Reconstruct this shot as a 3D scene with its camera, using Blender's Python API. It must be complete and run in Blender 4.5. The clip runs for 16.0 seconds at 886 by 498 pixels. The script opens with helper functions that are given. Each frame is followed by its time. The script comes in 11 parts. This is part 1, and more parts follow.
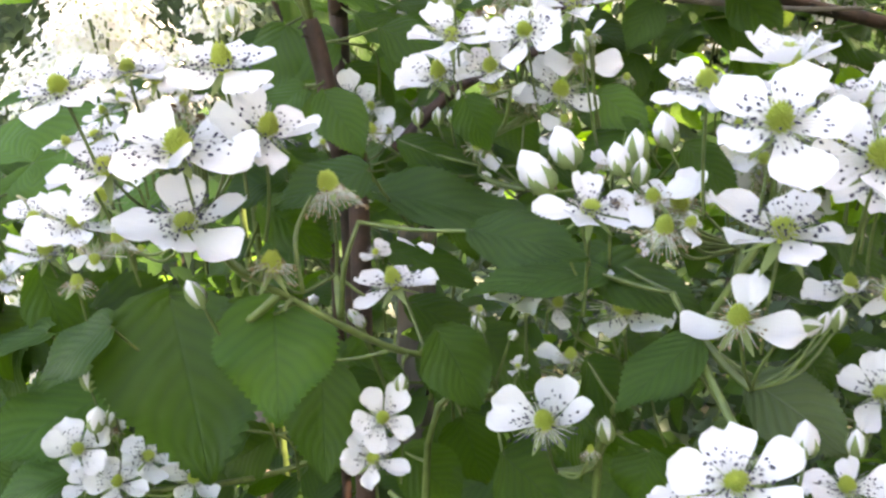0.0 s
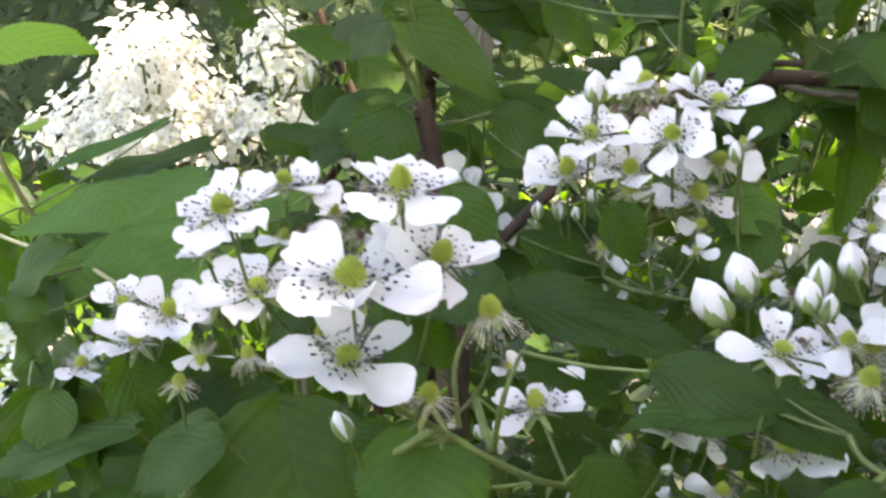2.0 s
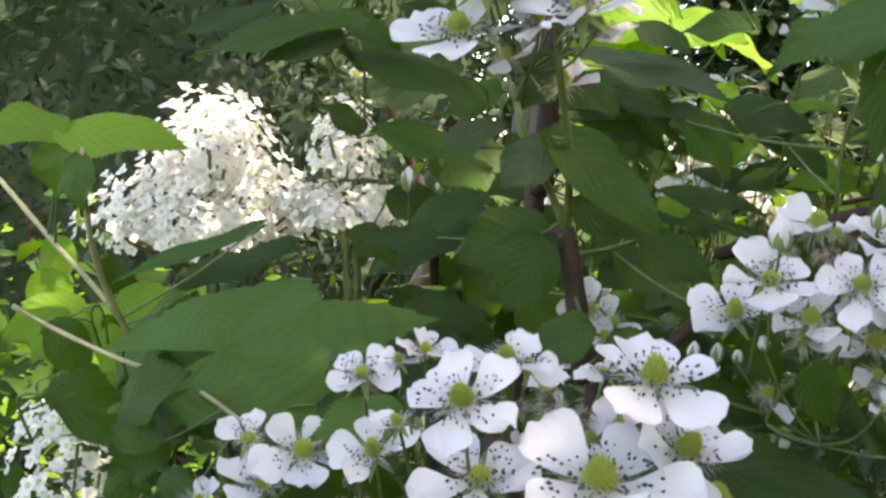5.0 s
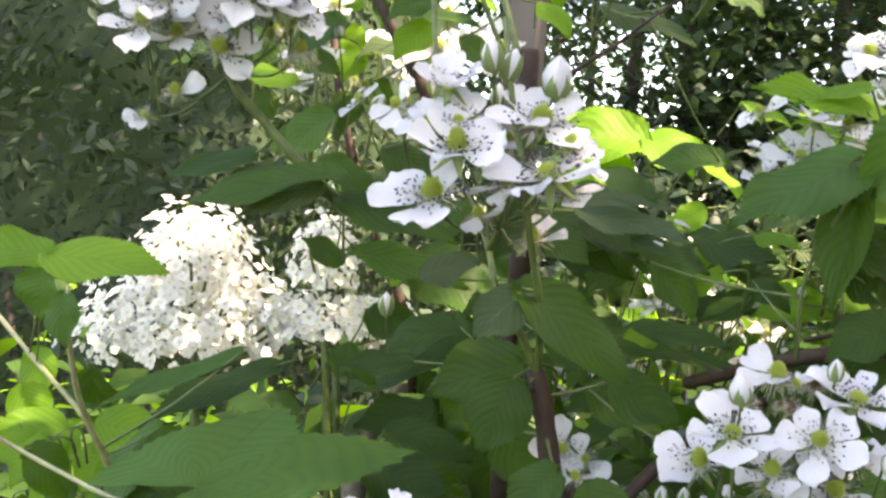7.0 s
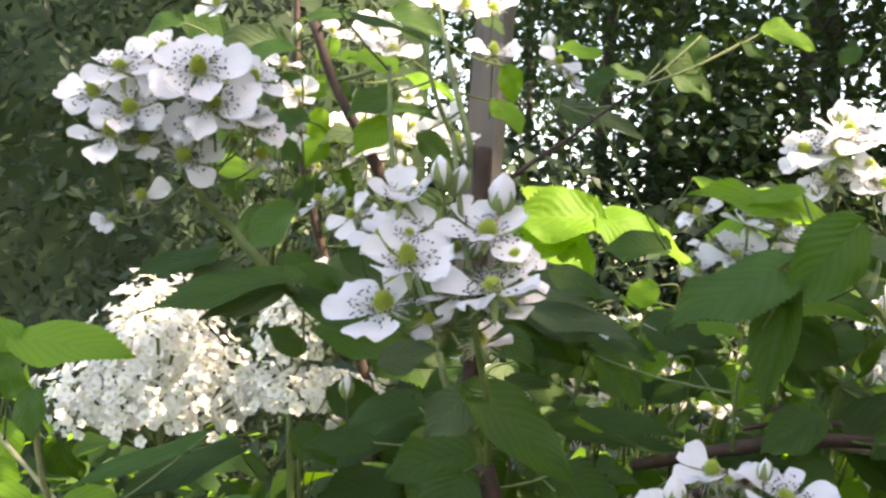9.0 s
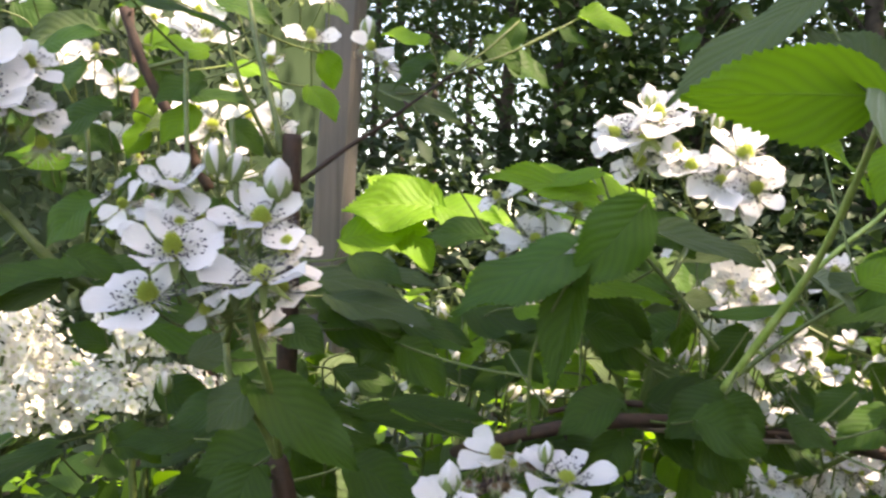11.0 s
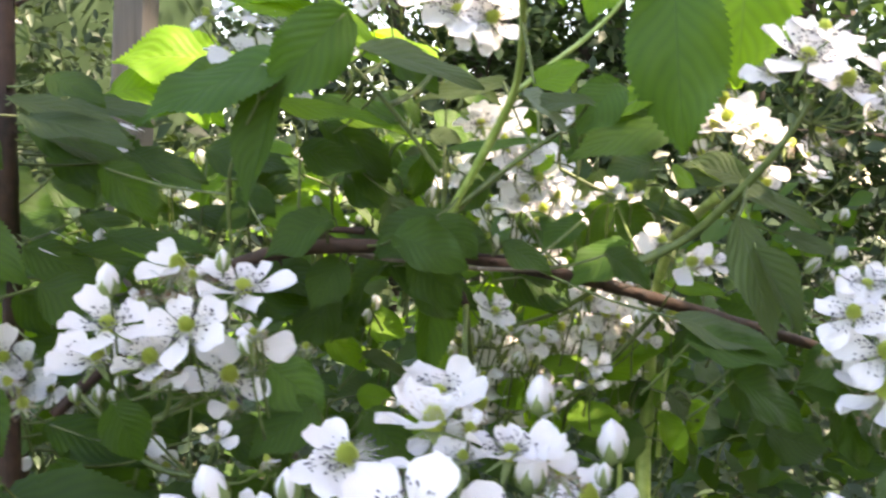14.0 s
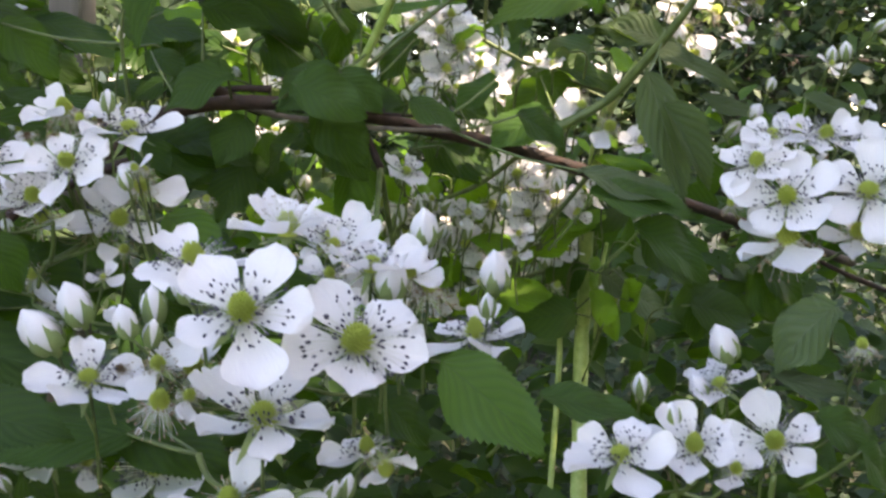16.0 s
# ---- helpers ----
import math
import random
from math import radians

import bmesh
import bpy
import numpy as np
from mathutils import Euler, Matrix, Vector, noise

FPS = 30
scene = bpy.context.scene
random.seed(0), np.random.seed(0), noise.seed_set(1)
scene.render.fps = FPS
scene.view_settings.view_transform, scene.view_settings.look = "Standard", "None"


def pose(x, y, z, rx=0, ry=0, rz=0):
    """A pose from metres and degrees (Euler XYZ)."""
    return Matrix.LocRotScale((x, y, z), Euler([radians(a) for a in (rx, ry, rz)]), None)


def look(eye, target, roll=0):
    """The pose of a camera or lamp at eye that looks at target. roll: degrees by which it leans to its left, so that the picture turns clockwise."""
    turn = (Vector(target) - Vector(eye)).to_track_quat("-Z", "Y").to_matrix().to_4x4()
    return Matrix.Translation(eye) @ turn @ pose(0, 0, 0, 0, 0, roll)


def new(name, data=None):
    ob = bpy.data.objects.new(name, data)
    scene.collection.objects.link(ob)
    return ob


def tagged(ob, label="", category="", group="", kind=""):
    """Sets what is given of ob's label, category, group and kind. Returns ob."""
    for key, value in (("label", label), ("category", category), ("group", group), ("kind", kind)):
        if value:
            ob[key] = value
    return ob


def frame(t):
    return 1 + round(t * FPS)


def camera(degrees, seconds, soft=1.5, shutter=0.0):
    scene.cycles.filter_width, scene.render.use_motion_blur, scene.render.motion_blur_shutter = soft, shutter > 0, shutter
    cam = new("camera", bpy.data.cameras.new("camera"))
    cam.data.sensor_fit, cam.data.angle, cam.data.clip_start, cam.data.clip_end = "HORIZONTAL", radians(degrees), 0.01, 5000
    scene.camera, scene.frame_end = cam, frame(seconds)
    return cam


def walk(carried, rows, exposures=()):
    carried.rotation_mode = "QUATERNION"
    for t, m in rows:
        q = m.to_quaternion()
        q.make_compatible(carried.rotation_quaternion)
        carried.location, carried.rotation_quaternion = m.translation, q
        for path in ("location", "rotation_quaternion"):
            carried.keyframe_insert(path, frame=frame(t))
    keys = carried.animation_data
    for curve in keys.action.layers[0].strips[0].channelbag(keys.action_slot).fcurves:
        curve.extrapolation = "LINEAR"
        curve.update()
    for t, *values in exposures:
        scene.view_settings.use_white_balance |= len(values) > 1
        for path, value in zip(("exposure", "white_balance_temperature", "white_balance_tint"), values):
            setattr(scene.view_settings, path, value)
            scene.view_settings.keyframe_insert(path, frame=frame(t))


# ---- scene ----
cam = camera(46.4, 16.0, soft=2.5, shutter=0.45)
PATH = [
    (0, (0.0644, 0.0036, 1.3409), (-0.0842, 1.9725, 1.0229), -1.45),
    (0.5, (0.0542, 0.0147, 1.3477), (-0.0929, 1.9832, 1.0266), -1.35),
    (1, (0.0378, 0.0219, 1.3543), (-0.1097, 1.9945, 1.0592), -0.72),
    (1.5, (0.0236, 0.0271, 1.3619), (-0.1059, 2.0025, 1.0767), 0.24),
    (2, (0.0063, 0.0316, 1.3695), (-0.1121, 2.0089, 1.0935), 0.82),
    (2.5, (-0.0132, 0.0344, 1.3762), (-0.1225, 2.0146, 1.1174), 1.71),
    (3, (-0.0356, 0.0435, 1.3752), (-0.1399, 2.0227, 1.1069), 1.93),
    (3.2, (-0.0474, 0.0445, 1.3759), (-0.1531, 2.0237, 1.1088), 1.65),
    (5.3, (-0.0629, 0.0581, 1.4029), (-0.1445, 2.0506, 1.2503), 2.55),
    (5.5, (-0.0631, 0.0569, 1.4056), (-0.1405, 2.0508, 1.2701), 2.74),
    (6, (-0.0637, 0.0548, 1.4126), (-0.1295, 2.0512, 1.3119), 2.95),
    (6.5, (-0.0649, 0.0503, 1.4224), (-0.1284, 2.0482, 1.3550), 2.96),
    (7, (-0.0609, 0.0444, 1.4307), (-0.1182, 2.0432, 1.3905), 2.46),
    (7.5, (-0.0632, 0.0366, 1.4399), (-0.1316, 2.0354, 1.4328), 2.40),
    (8, (-0.0627, 0.0297, 1.4466), (-0.1260, 2.0287, 1.4631), 2.43),
    (8.2, (-0.0615, 0.0269, 1.4497), (-0.1186, 2.0259, 1.4781), 2.39),
    (10.3, (-0.0181, 0.0199, 1.4637), (0.0836, 2.0169, 1.5036), 1.36),
    (10.5, (-0.0102, 0.0240, 1.4618), (0.1072, 2.0202, 1.4973), 0.97),
    (11, (0.0033, 0.0272, 1.4584), (0.1602, 2.0208, 1.4855), 1.18),
    (11.5, (0.0181, 0.0283, 1.4540), (0.2140, 2.0186, 1.4672), 1.26),
    (12, (0.0274, 0.0252, 1.4439), (0.2543, 2.0122, 1.4230), 1.61),
    (12.5, (0.0350, 0.0239, 1.4380), (0.2833, 2.0079, 1.3911), 1.65),
    (13, (0.0530, 0.0267, 1.4322), (0.3388, 2.0048, 1.3598), 1.12),
    (13.5, (0.0713, 0.0306, 1.4216), (0.3969, 2.0012, 1.3173), 1.18),
    (14, (0.0957, 0.0277, 1.4144), (0.4357, 1.9946, 1.2886), 1.09),
    (14.5, (0.1184, 0.0207, 1.4092), (0.4782, 1.9816, 1.2496), 1.36),
    (15, (0.1246, 0.0216, 1.3929), (0.4807, 1.9791, 1.1894), 1.33),
    (15.5, (0.1283, 0.0214, 1.3854), (0.4801, 1.9780, 1.1662), 1.21),
    (16, (0.1357, 0.0199, 1.3763), (0.4906, 1.9728, 1.1312), 0.60),
]
SKY, SUN = 0.15, 4.0
SHRUB_D, SHRUB_H = 2.6, 4.74     # how far off and how tall the added, unseen shrub is that shades the near flowers
walk(cam, [(t, look(eye, target, roll)) for t, eye, target, roll in PATH], [(0.0, 3.48, 9300, 20), (1.0, 3.65, 9300, 20), (2.0, 3.26, 9000, 20), (3.0, 2.65, 8600, 21), (5.5, 2.75, 8750, 20), (6.5, 3.05, 8900, 20), (8.0, 2.9, 8900, 20), (10.5, 2.5, 8850, 20), (12.0, 2.98, 8750, 20), (13.5, 3.07, 8850, 20), (14.5, 3.13, 8650, 21), (15.0, 3.07, 8600, 21), (16.0, 2.8, 8400, 21)])

# ---- sky and sun ----
SUN_AZ, SUN_EL = 118.0, 50.0      # degrees clockwise from +y, and above the horizon
world = bpy.data.worlds.new("sky")
scene.world = world
world.use_nodes = True
wt = world.node_tree
sky = wt.nodes.new("ShaderNodeTexSky")
sky.sky_type, sky.sun_disc = "NISHITA", False
sky.sun_elevation, sky.sun_rotation = radians(SUN_EL), radians(SUN_AZ)
wt.links.new(sky.outputs[0], wt.nodes["Background"].inputs[0])
wt.nodes["Background"].inputs[1].default_value = SKY
sun = new("sun", bpy.data.lights.new("sun", "SUN"))
sun.data.energy, sun.data.angle, sun.data.color = SUN, radians(0.53), (1.0, 0.95, 0.86)
sun_way = Vector((math.sin(radians(SUN_AZ)) * math.cos(radians(SUN_EL)), math.cos(radians(SUN_AZ)) * math.cos(radians(SUN_EL)), math.sin(radians(SUN_EL))))
sun.matrix_world = look(sun_way * 30, (0, 0, 0))


# ---- materials ----
def nodes_of(name, rough=0.5):
    m = bpy.data.materials.new(name)
    m.use_nodes = True
    b = m.node_tree.nodes["Principled BSDF"]
    b.inputs["Roughness"].default_value = rough
    return m, m.node_tree, b


def add(tree, kind, **values):
    n = tree.nodes.new(kind)
    for key, v in values.items():
        n.inputs[key.replace("_", " ")].default_value = v
    return n


def noise_tex(tree, scale, detail=3.0, rough=0.55):
    c = tree.nodes.new("ShaderNodeTexCoord")
    n = add(tree, "ShaderNodeTexNoise", Scale=scale, Detail=detail, Roughness=rough)
    tree.links.new(c.outputs["Object"], n.inputs["Vector"])
    return n


def ramp(tree, fac, stops):
    r = tree.nodes.new("ShaderNodeValToRGB")
    el = r.color_ramp.elements
    while len(el) < len(stops):
        el.new(0.5)
    for e, (p, c) in zip(el, stops):
        e.position, e.color = p, (*c, 1)
    tree.links.new(fac, r.inputs[0])
    return r.outputs[0]


def maths(tree, op, a, b=None):
    n = tree.nodes.new("ShaderNodeMath")
    n.operation = op
    for i, v in enumerate((a, b)):
        if v is None:
            continue
        if isinstance(v, (int, float)):
            n.inputs[i].default_value = v
        else:
            tree.links.new(v, n.inputs[i])
    return n.outputs[0]


def mix(tree, fac, a, b, blend="MIX"):
    n = tree.nodes.new("ShaderNodeMix")
    n.data_type, n.blend_type = "RGBA", blend
    for i, v in ((0, fac), (6, a), (7, b)):
        if isinstance(v, (int, float)):
            n.inputs[i].default_value = v
        elif isinstance(v, tuple):
            n.inputs[i].default_value = (*v, 1)
        else:
            tree.links.new(v, n.inputs[i])
    return n.outputs[2]


def bump(tree, b, height, dist, strength=1.0):
    n = add(tree, "ShaderNodeBump", Strength=strength, Distance=dist)
    tree.links.new(height, n.inputs["Height"])
    tree.links.new(n.outputs[0], b.inputs["Normal"])
    return n


def see_through(tree, b, colour, share):
    """Let some light pass through a thin leaf or petal."""
    t = tree.nodes.new("ShaderNodeBsdfTranslucent")
    if isinstance(colour, tuple):
        t.inputs[0].default_value = (*colour, 1)
    else:
        tree.links.new(colour, t.inputs[0])
    m = tree.nodes.new("ShaderNodeMixShader")
    m.inputs[0].default_value = share
    tree.links.new(b.outputs[0], m.inputs[1])
    tree.links.new(t.outputs[0], m.inputs[2])
    tree.links.new(m.outputs[0], tree.nodes["Material Output"].inputs[0])


def leaf_material(name, dark, light, vein, glow, share=0.32, rough=0.42, pleat=0.00013, veins=8.0, ribs=0.45):
    """A leaf: two greens in blotches, paler midrib and side veins along the leaf's own coordinates, pleated relief."""
    m, tree, b = nodes_of(name, rough)
    uv = tree.nodes.new("ShaderNodeUVMap")
    uv.uv_map = "leaf"
    sep = tree.nodes.new("ShaderNodeSeparateXYZ")
    tree.links.new(uv.outputs[0], sep.inputs[0])
    across = maths(tree, "ABSOLUTE", sep.outputs[0])
    slant = maths(tree, "SUBTRACT", sep.outputs[1], maths(tree, "MULTIPLY", across, 0.42))
    blotch = noise_tex(tree, 7.0, 4.0)
    warp = noise_tex(tree, 2.6, 2.0)
    slant = maths(tree, "ADD", slant, maths(tree, "MULTIPLY", maths(tree, "SUBTRACT", warp.outputs[0], 0.5), 0.07))
    wave = maths(tree, "SINE", maths(tree, "MULTIPLY", slant, veins * 6.2832))
    side = maths(tree, "POWER", maths(tree, "MAXIMUM", wave, 0.0), 14.0)
    mid = maths(tree, "SUBTRACT", 1.0, maths(tree, "MINIMUM", maths(tree, "MULTIPLY", across, 22.0), 1.0))
    rib = maths(tree, "MAXIMUM", mid, maths(tree, "MULTIPLY", side, 0.55))
    fine = noise_tex(tree, 140.0, 3.0)
    info = tree.nodes.new("ShaderNodeObjectInfo")
    isle = tree.nodes.new("ShaderNodeNewGeometry")
    own = maths(tree, "FRACT", maths(tree, "ADD", info.outputs["Random"], isle.outputs["Random Per Island"]))
    pick = maths(tree, "ADD", maths(tree, "MULTIPLY", blotch.outputs[0], 0.75), maths(tree, "MULTIPLY", own, 0.45))
    col = ramp(tree, pick, [(0.3, dark), (0.85, light)])
    col = mix(tree, maths(tree, "MULTIPLY", fine.outputs[0], 0.35), col, tuple(c * 0.55 for c in dark))
    col = mix(tree, maths(tree, "MULTIPLY", rib, ribs), col, vein)
    tree.links.new(col, b.inputs["Base Color"])
    rv = maths(tree, "ADD", rough - 0.1, maths(tree, "MULTIPLY", blotch.outputs[0], 0.25))
    tree.links.new(rv, b.inputs["Roughness"])
    b.inputs["Specular IOR Level"].default_value = 0.16
    relief = maths(tree, "ADD", maths(tree, "MULTIPLY", wave, -0.5), maths(tree, "MULTIPLY", fine.outputs[0], 0.4))
    bump(tree, b, maths(tree, "SUBTRACT", relief, mid), pleat, 0.9)
    through_col = mix(tree, maths(tree, "MULTIPLY", blotch.outputs[0], 0.6), glow, tuple(c * 0.5 for c in glow))
    through_col = mix(tree, maths(tree, "MULTIPLY", maths(tree, "ADD", maths(tree, "MULTIPLY", wave, 0.5), 0.5), 0.3), through_col, tuple(c * 0.45 for c in glow))
    see_through(tree, b, mix(tree, maths(tree, "MULTIPLY", rib, 0.75), through_col, (glow[0] * 0.35, glow[1] * 0.4, glow[2] * 0.5)), share)
    return m


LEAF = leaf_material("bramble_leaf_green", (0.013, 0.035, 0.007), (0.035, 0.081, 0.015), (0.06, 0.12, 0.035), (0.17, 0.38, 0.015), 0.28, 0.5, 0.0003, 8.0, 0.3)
# sunlit copy of the bramble leaf: sunshine is put into its brighter green
LIGHT = leaf_material("sunlit_young_leaf_green", (0.075, 0.175, 0.014), (0.15, 0.29, 0.03), (0.22, 0.36, 0.07), (0.33, 0.68, 0.025), 0.45, 0.5, 0.0003)
PALE = leaf_material("leaf_underside", (0.036, 0.062, 0.026), (0.075, 0.112, 0.052), (0.2, 0.25, 0.15), (0.24, 0.4, 0.06), 0.28, 0.6, 0.0005, 7.0, 0.4)
MID = leaf_material("mid_green_leaf", (0.029, 0.077, 0.015), (0.068, 0.15, 0.032), (0.09, 0.16, 0.05), (0.2, 0.45, 0.02), 0.32, 0.5, 0.0003, 8.0, 0.3)
# pale ribbed leaf, its base lightened to carry the brightness of sun
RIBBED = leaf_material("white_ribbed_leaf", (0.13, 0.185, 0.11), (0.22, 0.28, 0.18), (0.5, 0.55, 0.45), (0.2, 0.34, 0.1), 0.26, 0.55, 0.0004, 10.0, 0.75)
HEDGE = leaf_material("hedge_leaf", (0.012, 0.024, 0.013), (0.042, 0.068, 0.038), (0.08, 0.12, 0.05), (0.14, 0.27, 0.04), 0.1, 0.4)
TREE = leaf_material("tree_leaf", (0.016, 0.032, 0.016), (0.046, 0.082, 0.034), (0.06, 0.1, 0.045), (0.12, 0.24, 0.05), 0.24, 0.45)


def petal_material(name, low, high):
    m, tree, b = nodes_of(name, 0.55)
    uv = tree.nodes.new("ShaderNodeUVMap")
    uv.uv_map = "leaf"
    sep = tree.nodes.new("ShaderNodeSeparateXYZ")
    tree.links.new(uv.outputs[0], sep.inputs[0])
    veins = noise_tex(tree, 60.0, 2.0)
    stretched = add(tree, "ShaderNodeTexNoise", Scale=9.0, Detail=2.0)
    comb = tree.nodes.new("ShaderNodeCombineXYZ")
    tree.links.new(maths(tree, "MULTIPLY", sep.outputs[0], 3.0), comb.inputs[0])
    tree.links.new(maths(tree, "MULTIPLY", sep.outputs[1], 0.5), comb.inputs[1])
    tree.links.new(comb.outputs[0], stretched.inputs["Vector"])
    col = ramp(tree, stretched.outputs[0], [(0.3, low), (0.62, high)])
    col = mix(tree, maths(tree, "MULTIPLY", maths(tree, "POWER", maths(tree, "SUBTRACT", 1.0, sep.outputs[1]), 4.0), 0.5), col, (0.66, 0.72, 0.45))
    tree.links.new(col, b.inputs["Base Color"])
    bump(tree, b, maths(tree, "ADD", stretched.outputs[0], maths(tree, "MULTIPLY", veins.outputs[0], 0.4)), 0.0006, 0.7)
    see_through(tree, b, (0.86, 0.85, 0.86), 0.42)
    return m


def plain(name, a, c, scale, rough=0.6, relief=0.0003, glow=None):
    """A grained surface between two colours, with relief."""
    m, tree, b = nodes_of(name, rough)
    n1, n2 = noise_tex(tree, scale, 4.0), noise_tex(tree, scale * 0.13, 3.0)
    f = maths(tree, "ADD", maths(tree, "MULTIPLY", n1.outputs[0], 0.6), maths(tree, "MULTIPLY", n2.outputs[0], 0.4))
    tree.links.new(ramp(tree, f, [(0.36, a), (0.64, c)]), b.inputs["Base Color"])
    bump(tree, b, n1.outputs[0], relief, 0.8)
    if glow:
        see_through(tree, b, glow, 0.25)
    return m


PETAL = petal_material("white_petal", (0.76, 0.745, 0.80), (0.86, 0.85, 0.87))
CREAM = petal_material("cream_floret", (0.84, 0.82, 0.75), (0.9, 0.89, 0.84))
ANTHER = plain("dark_anther", (0.024, 0.022, 0.045), (0.075, 0.07, 0.115), 900, 0.7)
STRAW = plain("withered_anther", (0.2, 0.13, 0.07), (0.42, 0.32, 0.2), 900, 0.8)
FILAMENT = plain("filament", (0.6, 0.6, 0.56), (0.76, 0.75, 0.72), 500, 0.6, 0.0001, (0.7, 0.72, 0.6))
CARPEL = plain("carpel_green", (0.38, 0.48, 0.06), (0.6, 0.7, 0.15), 700, 0.5, 0.0004, (0.5, 0.64, 0.08))
BROWN_CARPEL = plain("withered_carpel", (0.09, 0.05, 0.02), (0.24, 0.15, 0.07), 700, 0.8, 0.0004)
CALYX = plain("calyx_green", (0.14, 0.2, 0.07), (0.26, 0.34, 0.14), 300, 0.65, 0.0003, (0.3, 0.42, 0.1))
GREEN_STEM = plain("green_stem", (0.045, 0.072, 0.018), (0.11, 0.155, 0.042), 150, 0.5, 0.0003)
BRIGHT_STEM = plain("bright_green_stem", (0.17, 0.27, 0.05), (0.34, 0.43, 0.14), 150, 0.45, 0.0003)
PALE_STEM = plain("straw_stem", (0.17, 0.18, 0.08), (0.34, 0.32, 0.17), 150, 0.5, 0.0003)
BROWN_CANE = plain("brown_cane", (0.012, 0.006, 0.004), (0.05, 0.022, 0.013), 160, 0.75, 0.0012)
GREY_WOOD = plain("grey_dead_wood", (0.09, 0.075, 0.06), (0.24, 0.2, 0.165), 120, 0.8, 0.0008)
BARK = plain("tree_bark", (0.025, 0.02, 0.016), (0.09, 0.07, 0.055), 14, 0.9, 0.01)
SOIL = plain("leaf_litter_soil", (0.01, 0.012, 0.005), (0.03, 0.034, 0.013), 9, 0.95, 0.02)


def post_material():
    m, tree, b = nodes_of("weathered_post_wood", 0.8)
    c = tree.nodes.new("ShaderNodeTexCoord")
    mp = tree.nodes.new("ShaderNodeMapping")
    mp.inputs["Scale"].default_value = (120, 120, 5)
    tree.links.new(c.outputs["Object"], mp.inputs[0])
    grain = add(tree, "ShaderNodeTexNoise", Scale=1.0, Detail=5.0, Roughness=0.65)
    tree.links.new(mp.outputs[0], grain.inputs["Vector"])
    big = noise_tex(tree, 9.0, 3.0)
    col = ramp(tree, grain.outputs[0], [(0.28, (0.04, 0.034, 0.03)), (0.42, (0.075, 0.066, 0.06)), (0.75, (0.11, 0.098, 0.09))])
    col = mix(tree, maths(tree, "MULTIPLY", big.outputs[0], 0.5), col, (0.09, 0.083, 0.076))
    tree.links.new(col, b.inputs["Base Color"])
    bump(tree, b, grain.outputs[0], 0.0015, 0.8)
    return m


POST_WOOD = post_material()


# ---- helpers for meshes ----
def mesh_from(name, verts, faces, mat, uvs=None, smooth=True):
    me = bpy.data.meshes.new(name)
    me.from_pydata([tuple(v) for v in verts], [], [tuple(f) for f in faces])
    for one in (mat if isinstance(mat, (list, tuple)) else [mat]):
        me.materials.append(one)
    if uvs is not None:
        layer = me.uv_layers.new(name="leaf")
        idx = np.empty(len(me.loops), dtype=np.int32)
        me.loops.foreach_get("vertex_index", idx)
        layer.data.foreach_set("uv", np.asarray(uvs, dtype=np.float32)[idx].ravel())
    if smooth:
        me.polygons.foreach_set("use_smooth", [True] * len(me.polygons))
    me.update()
    return me


def child(name, me, parent, m=None, label=""):
    ob = new(name, me)
    ob.parent = parent
    if m is not None:
        ob.matrix_basis = m
    return tagged(ob, label)


def thing(name, me, label, category, group="", kind="", m=None):
    ob = new(name, me)
    if m is not None:
        ob.matrix_basis = m
    return tagged(ob, label, category, group, kind)


def basis(y, z, at, scale):
    """A pose whose y axis runs along y, with z as near as may be to its own; scale in x, y, z."""
    y = Vector(y).normalized()
    x = y.cross(Vector(z)).normalized()
    z = x.cross(y)
    m = Matrix((x * scale[0], y * scale[1], z * scale[2])).transposed().to_4x4()
    m.translation = at
    return m


def tube(pts, r0, r1, sides=6, lumps=0.0, seed=0, caps=True):
    """A tapered tube along smoothed points: verts and faces."""
    p = [Vector(q) for q in pts]
    rng = random.Random(seed)
    fine = []
    for i in range(len(p) - 1):
        a, b, c, d = p[max(i - 1, 0)], p[i], p[i + 1], p[min(i + 2, len(p) - 1)]
        n = 5 if len(p) > 2 else 2
        for k in range(n):
            t = k / n
            fine.append(0.5 * ((2 * b) + (c - a) * t + (2 * a - 5 * b + 4 * c - d) * t * t + (3 * b - a - 3 * c + d) * t ** 3))
    fine.append(p[-1])
    verts, faces = [], []
    up = Vector((0.31, 0.2, 0.93))
    for i, q in enumerate(fine):
        way = (fine[min(i + 1, len(fine) - 1)] - fine[max(i - 1, 0)]).normalized()
        u = way.cross(up).normalized()
        v = way.cross(u)
        r = (r0 + (r1 - r0) * i / (len(fine) - 1)) * (1 + lumps * rng.uniform(-1, 1))
        for k in range(sides):
            an = 2 * math.pi * k / sides
            verts.append(q + (u * math.cos(an) + v * math.sin(an)) * r)
    for i in range(len(fine) - 1):
        for k in range(sides):
            a, b = i * sides + k, i * sides + (k + 1) % sides
            faces.append((a, b, b + sides, a + sides))
    if caps:
        faces.append(tuple(range(sides - 1, -1, -1)))
        faces.append(tuple(range(len(verts) - sides, len(verts))))
    return verts, faces, fine


def joined(pieces):
    verts, faces = [], []
    for v, f in pieces:
        n = len(verts)
        verts += list(v)
        faces += [tuple(i + n for i in g) for g in f]
    return verts, faces


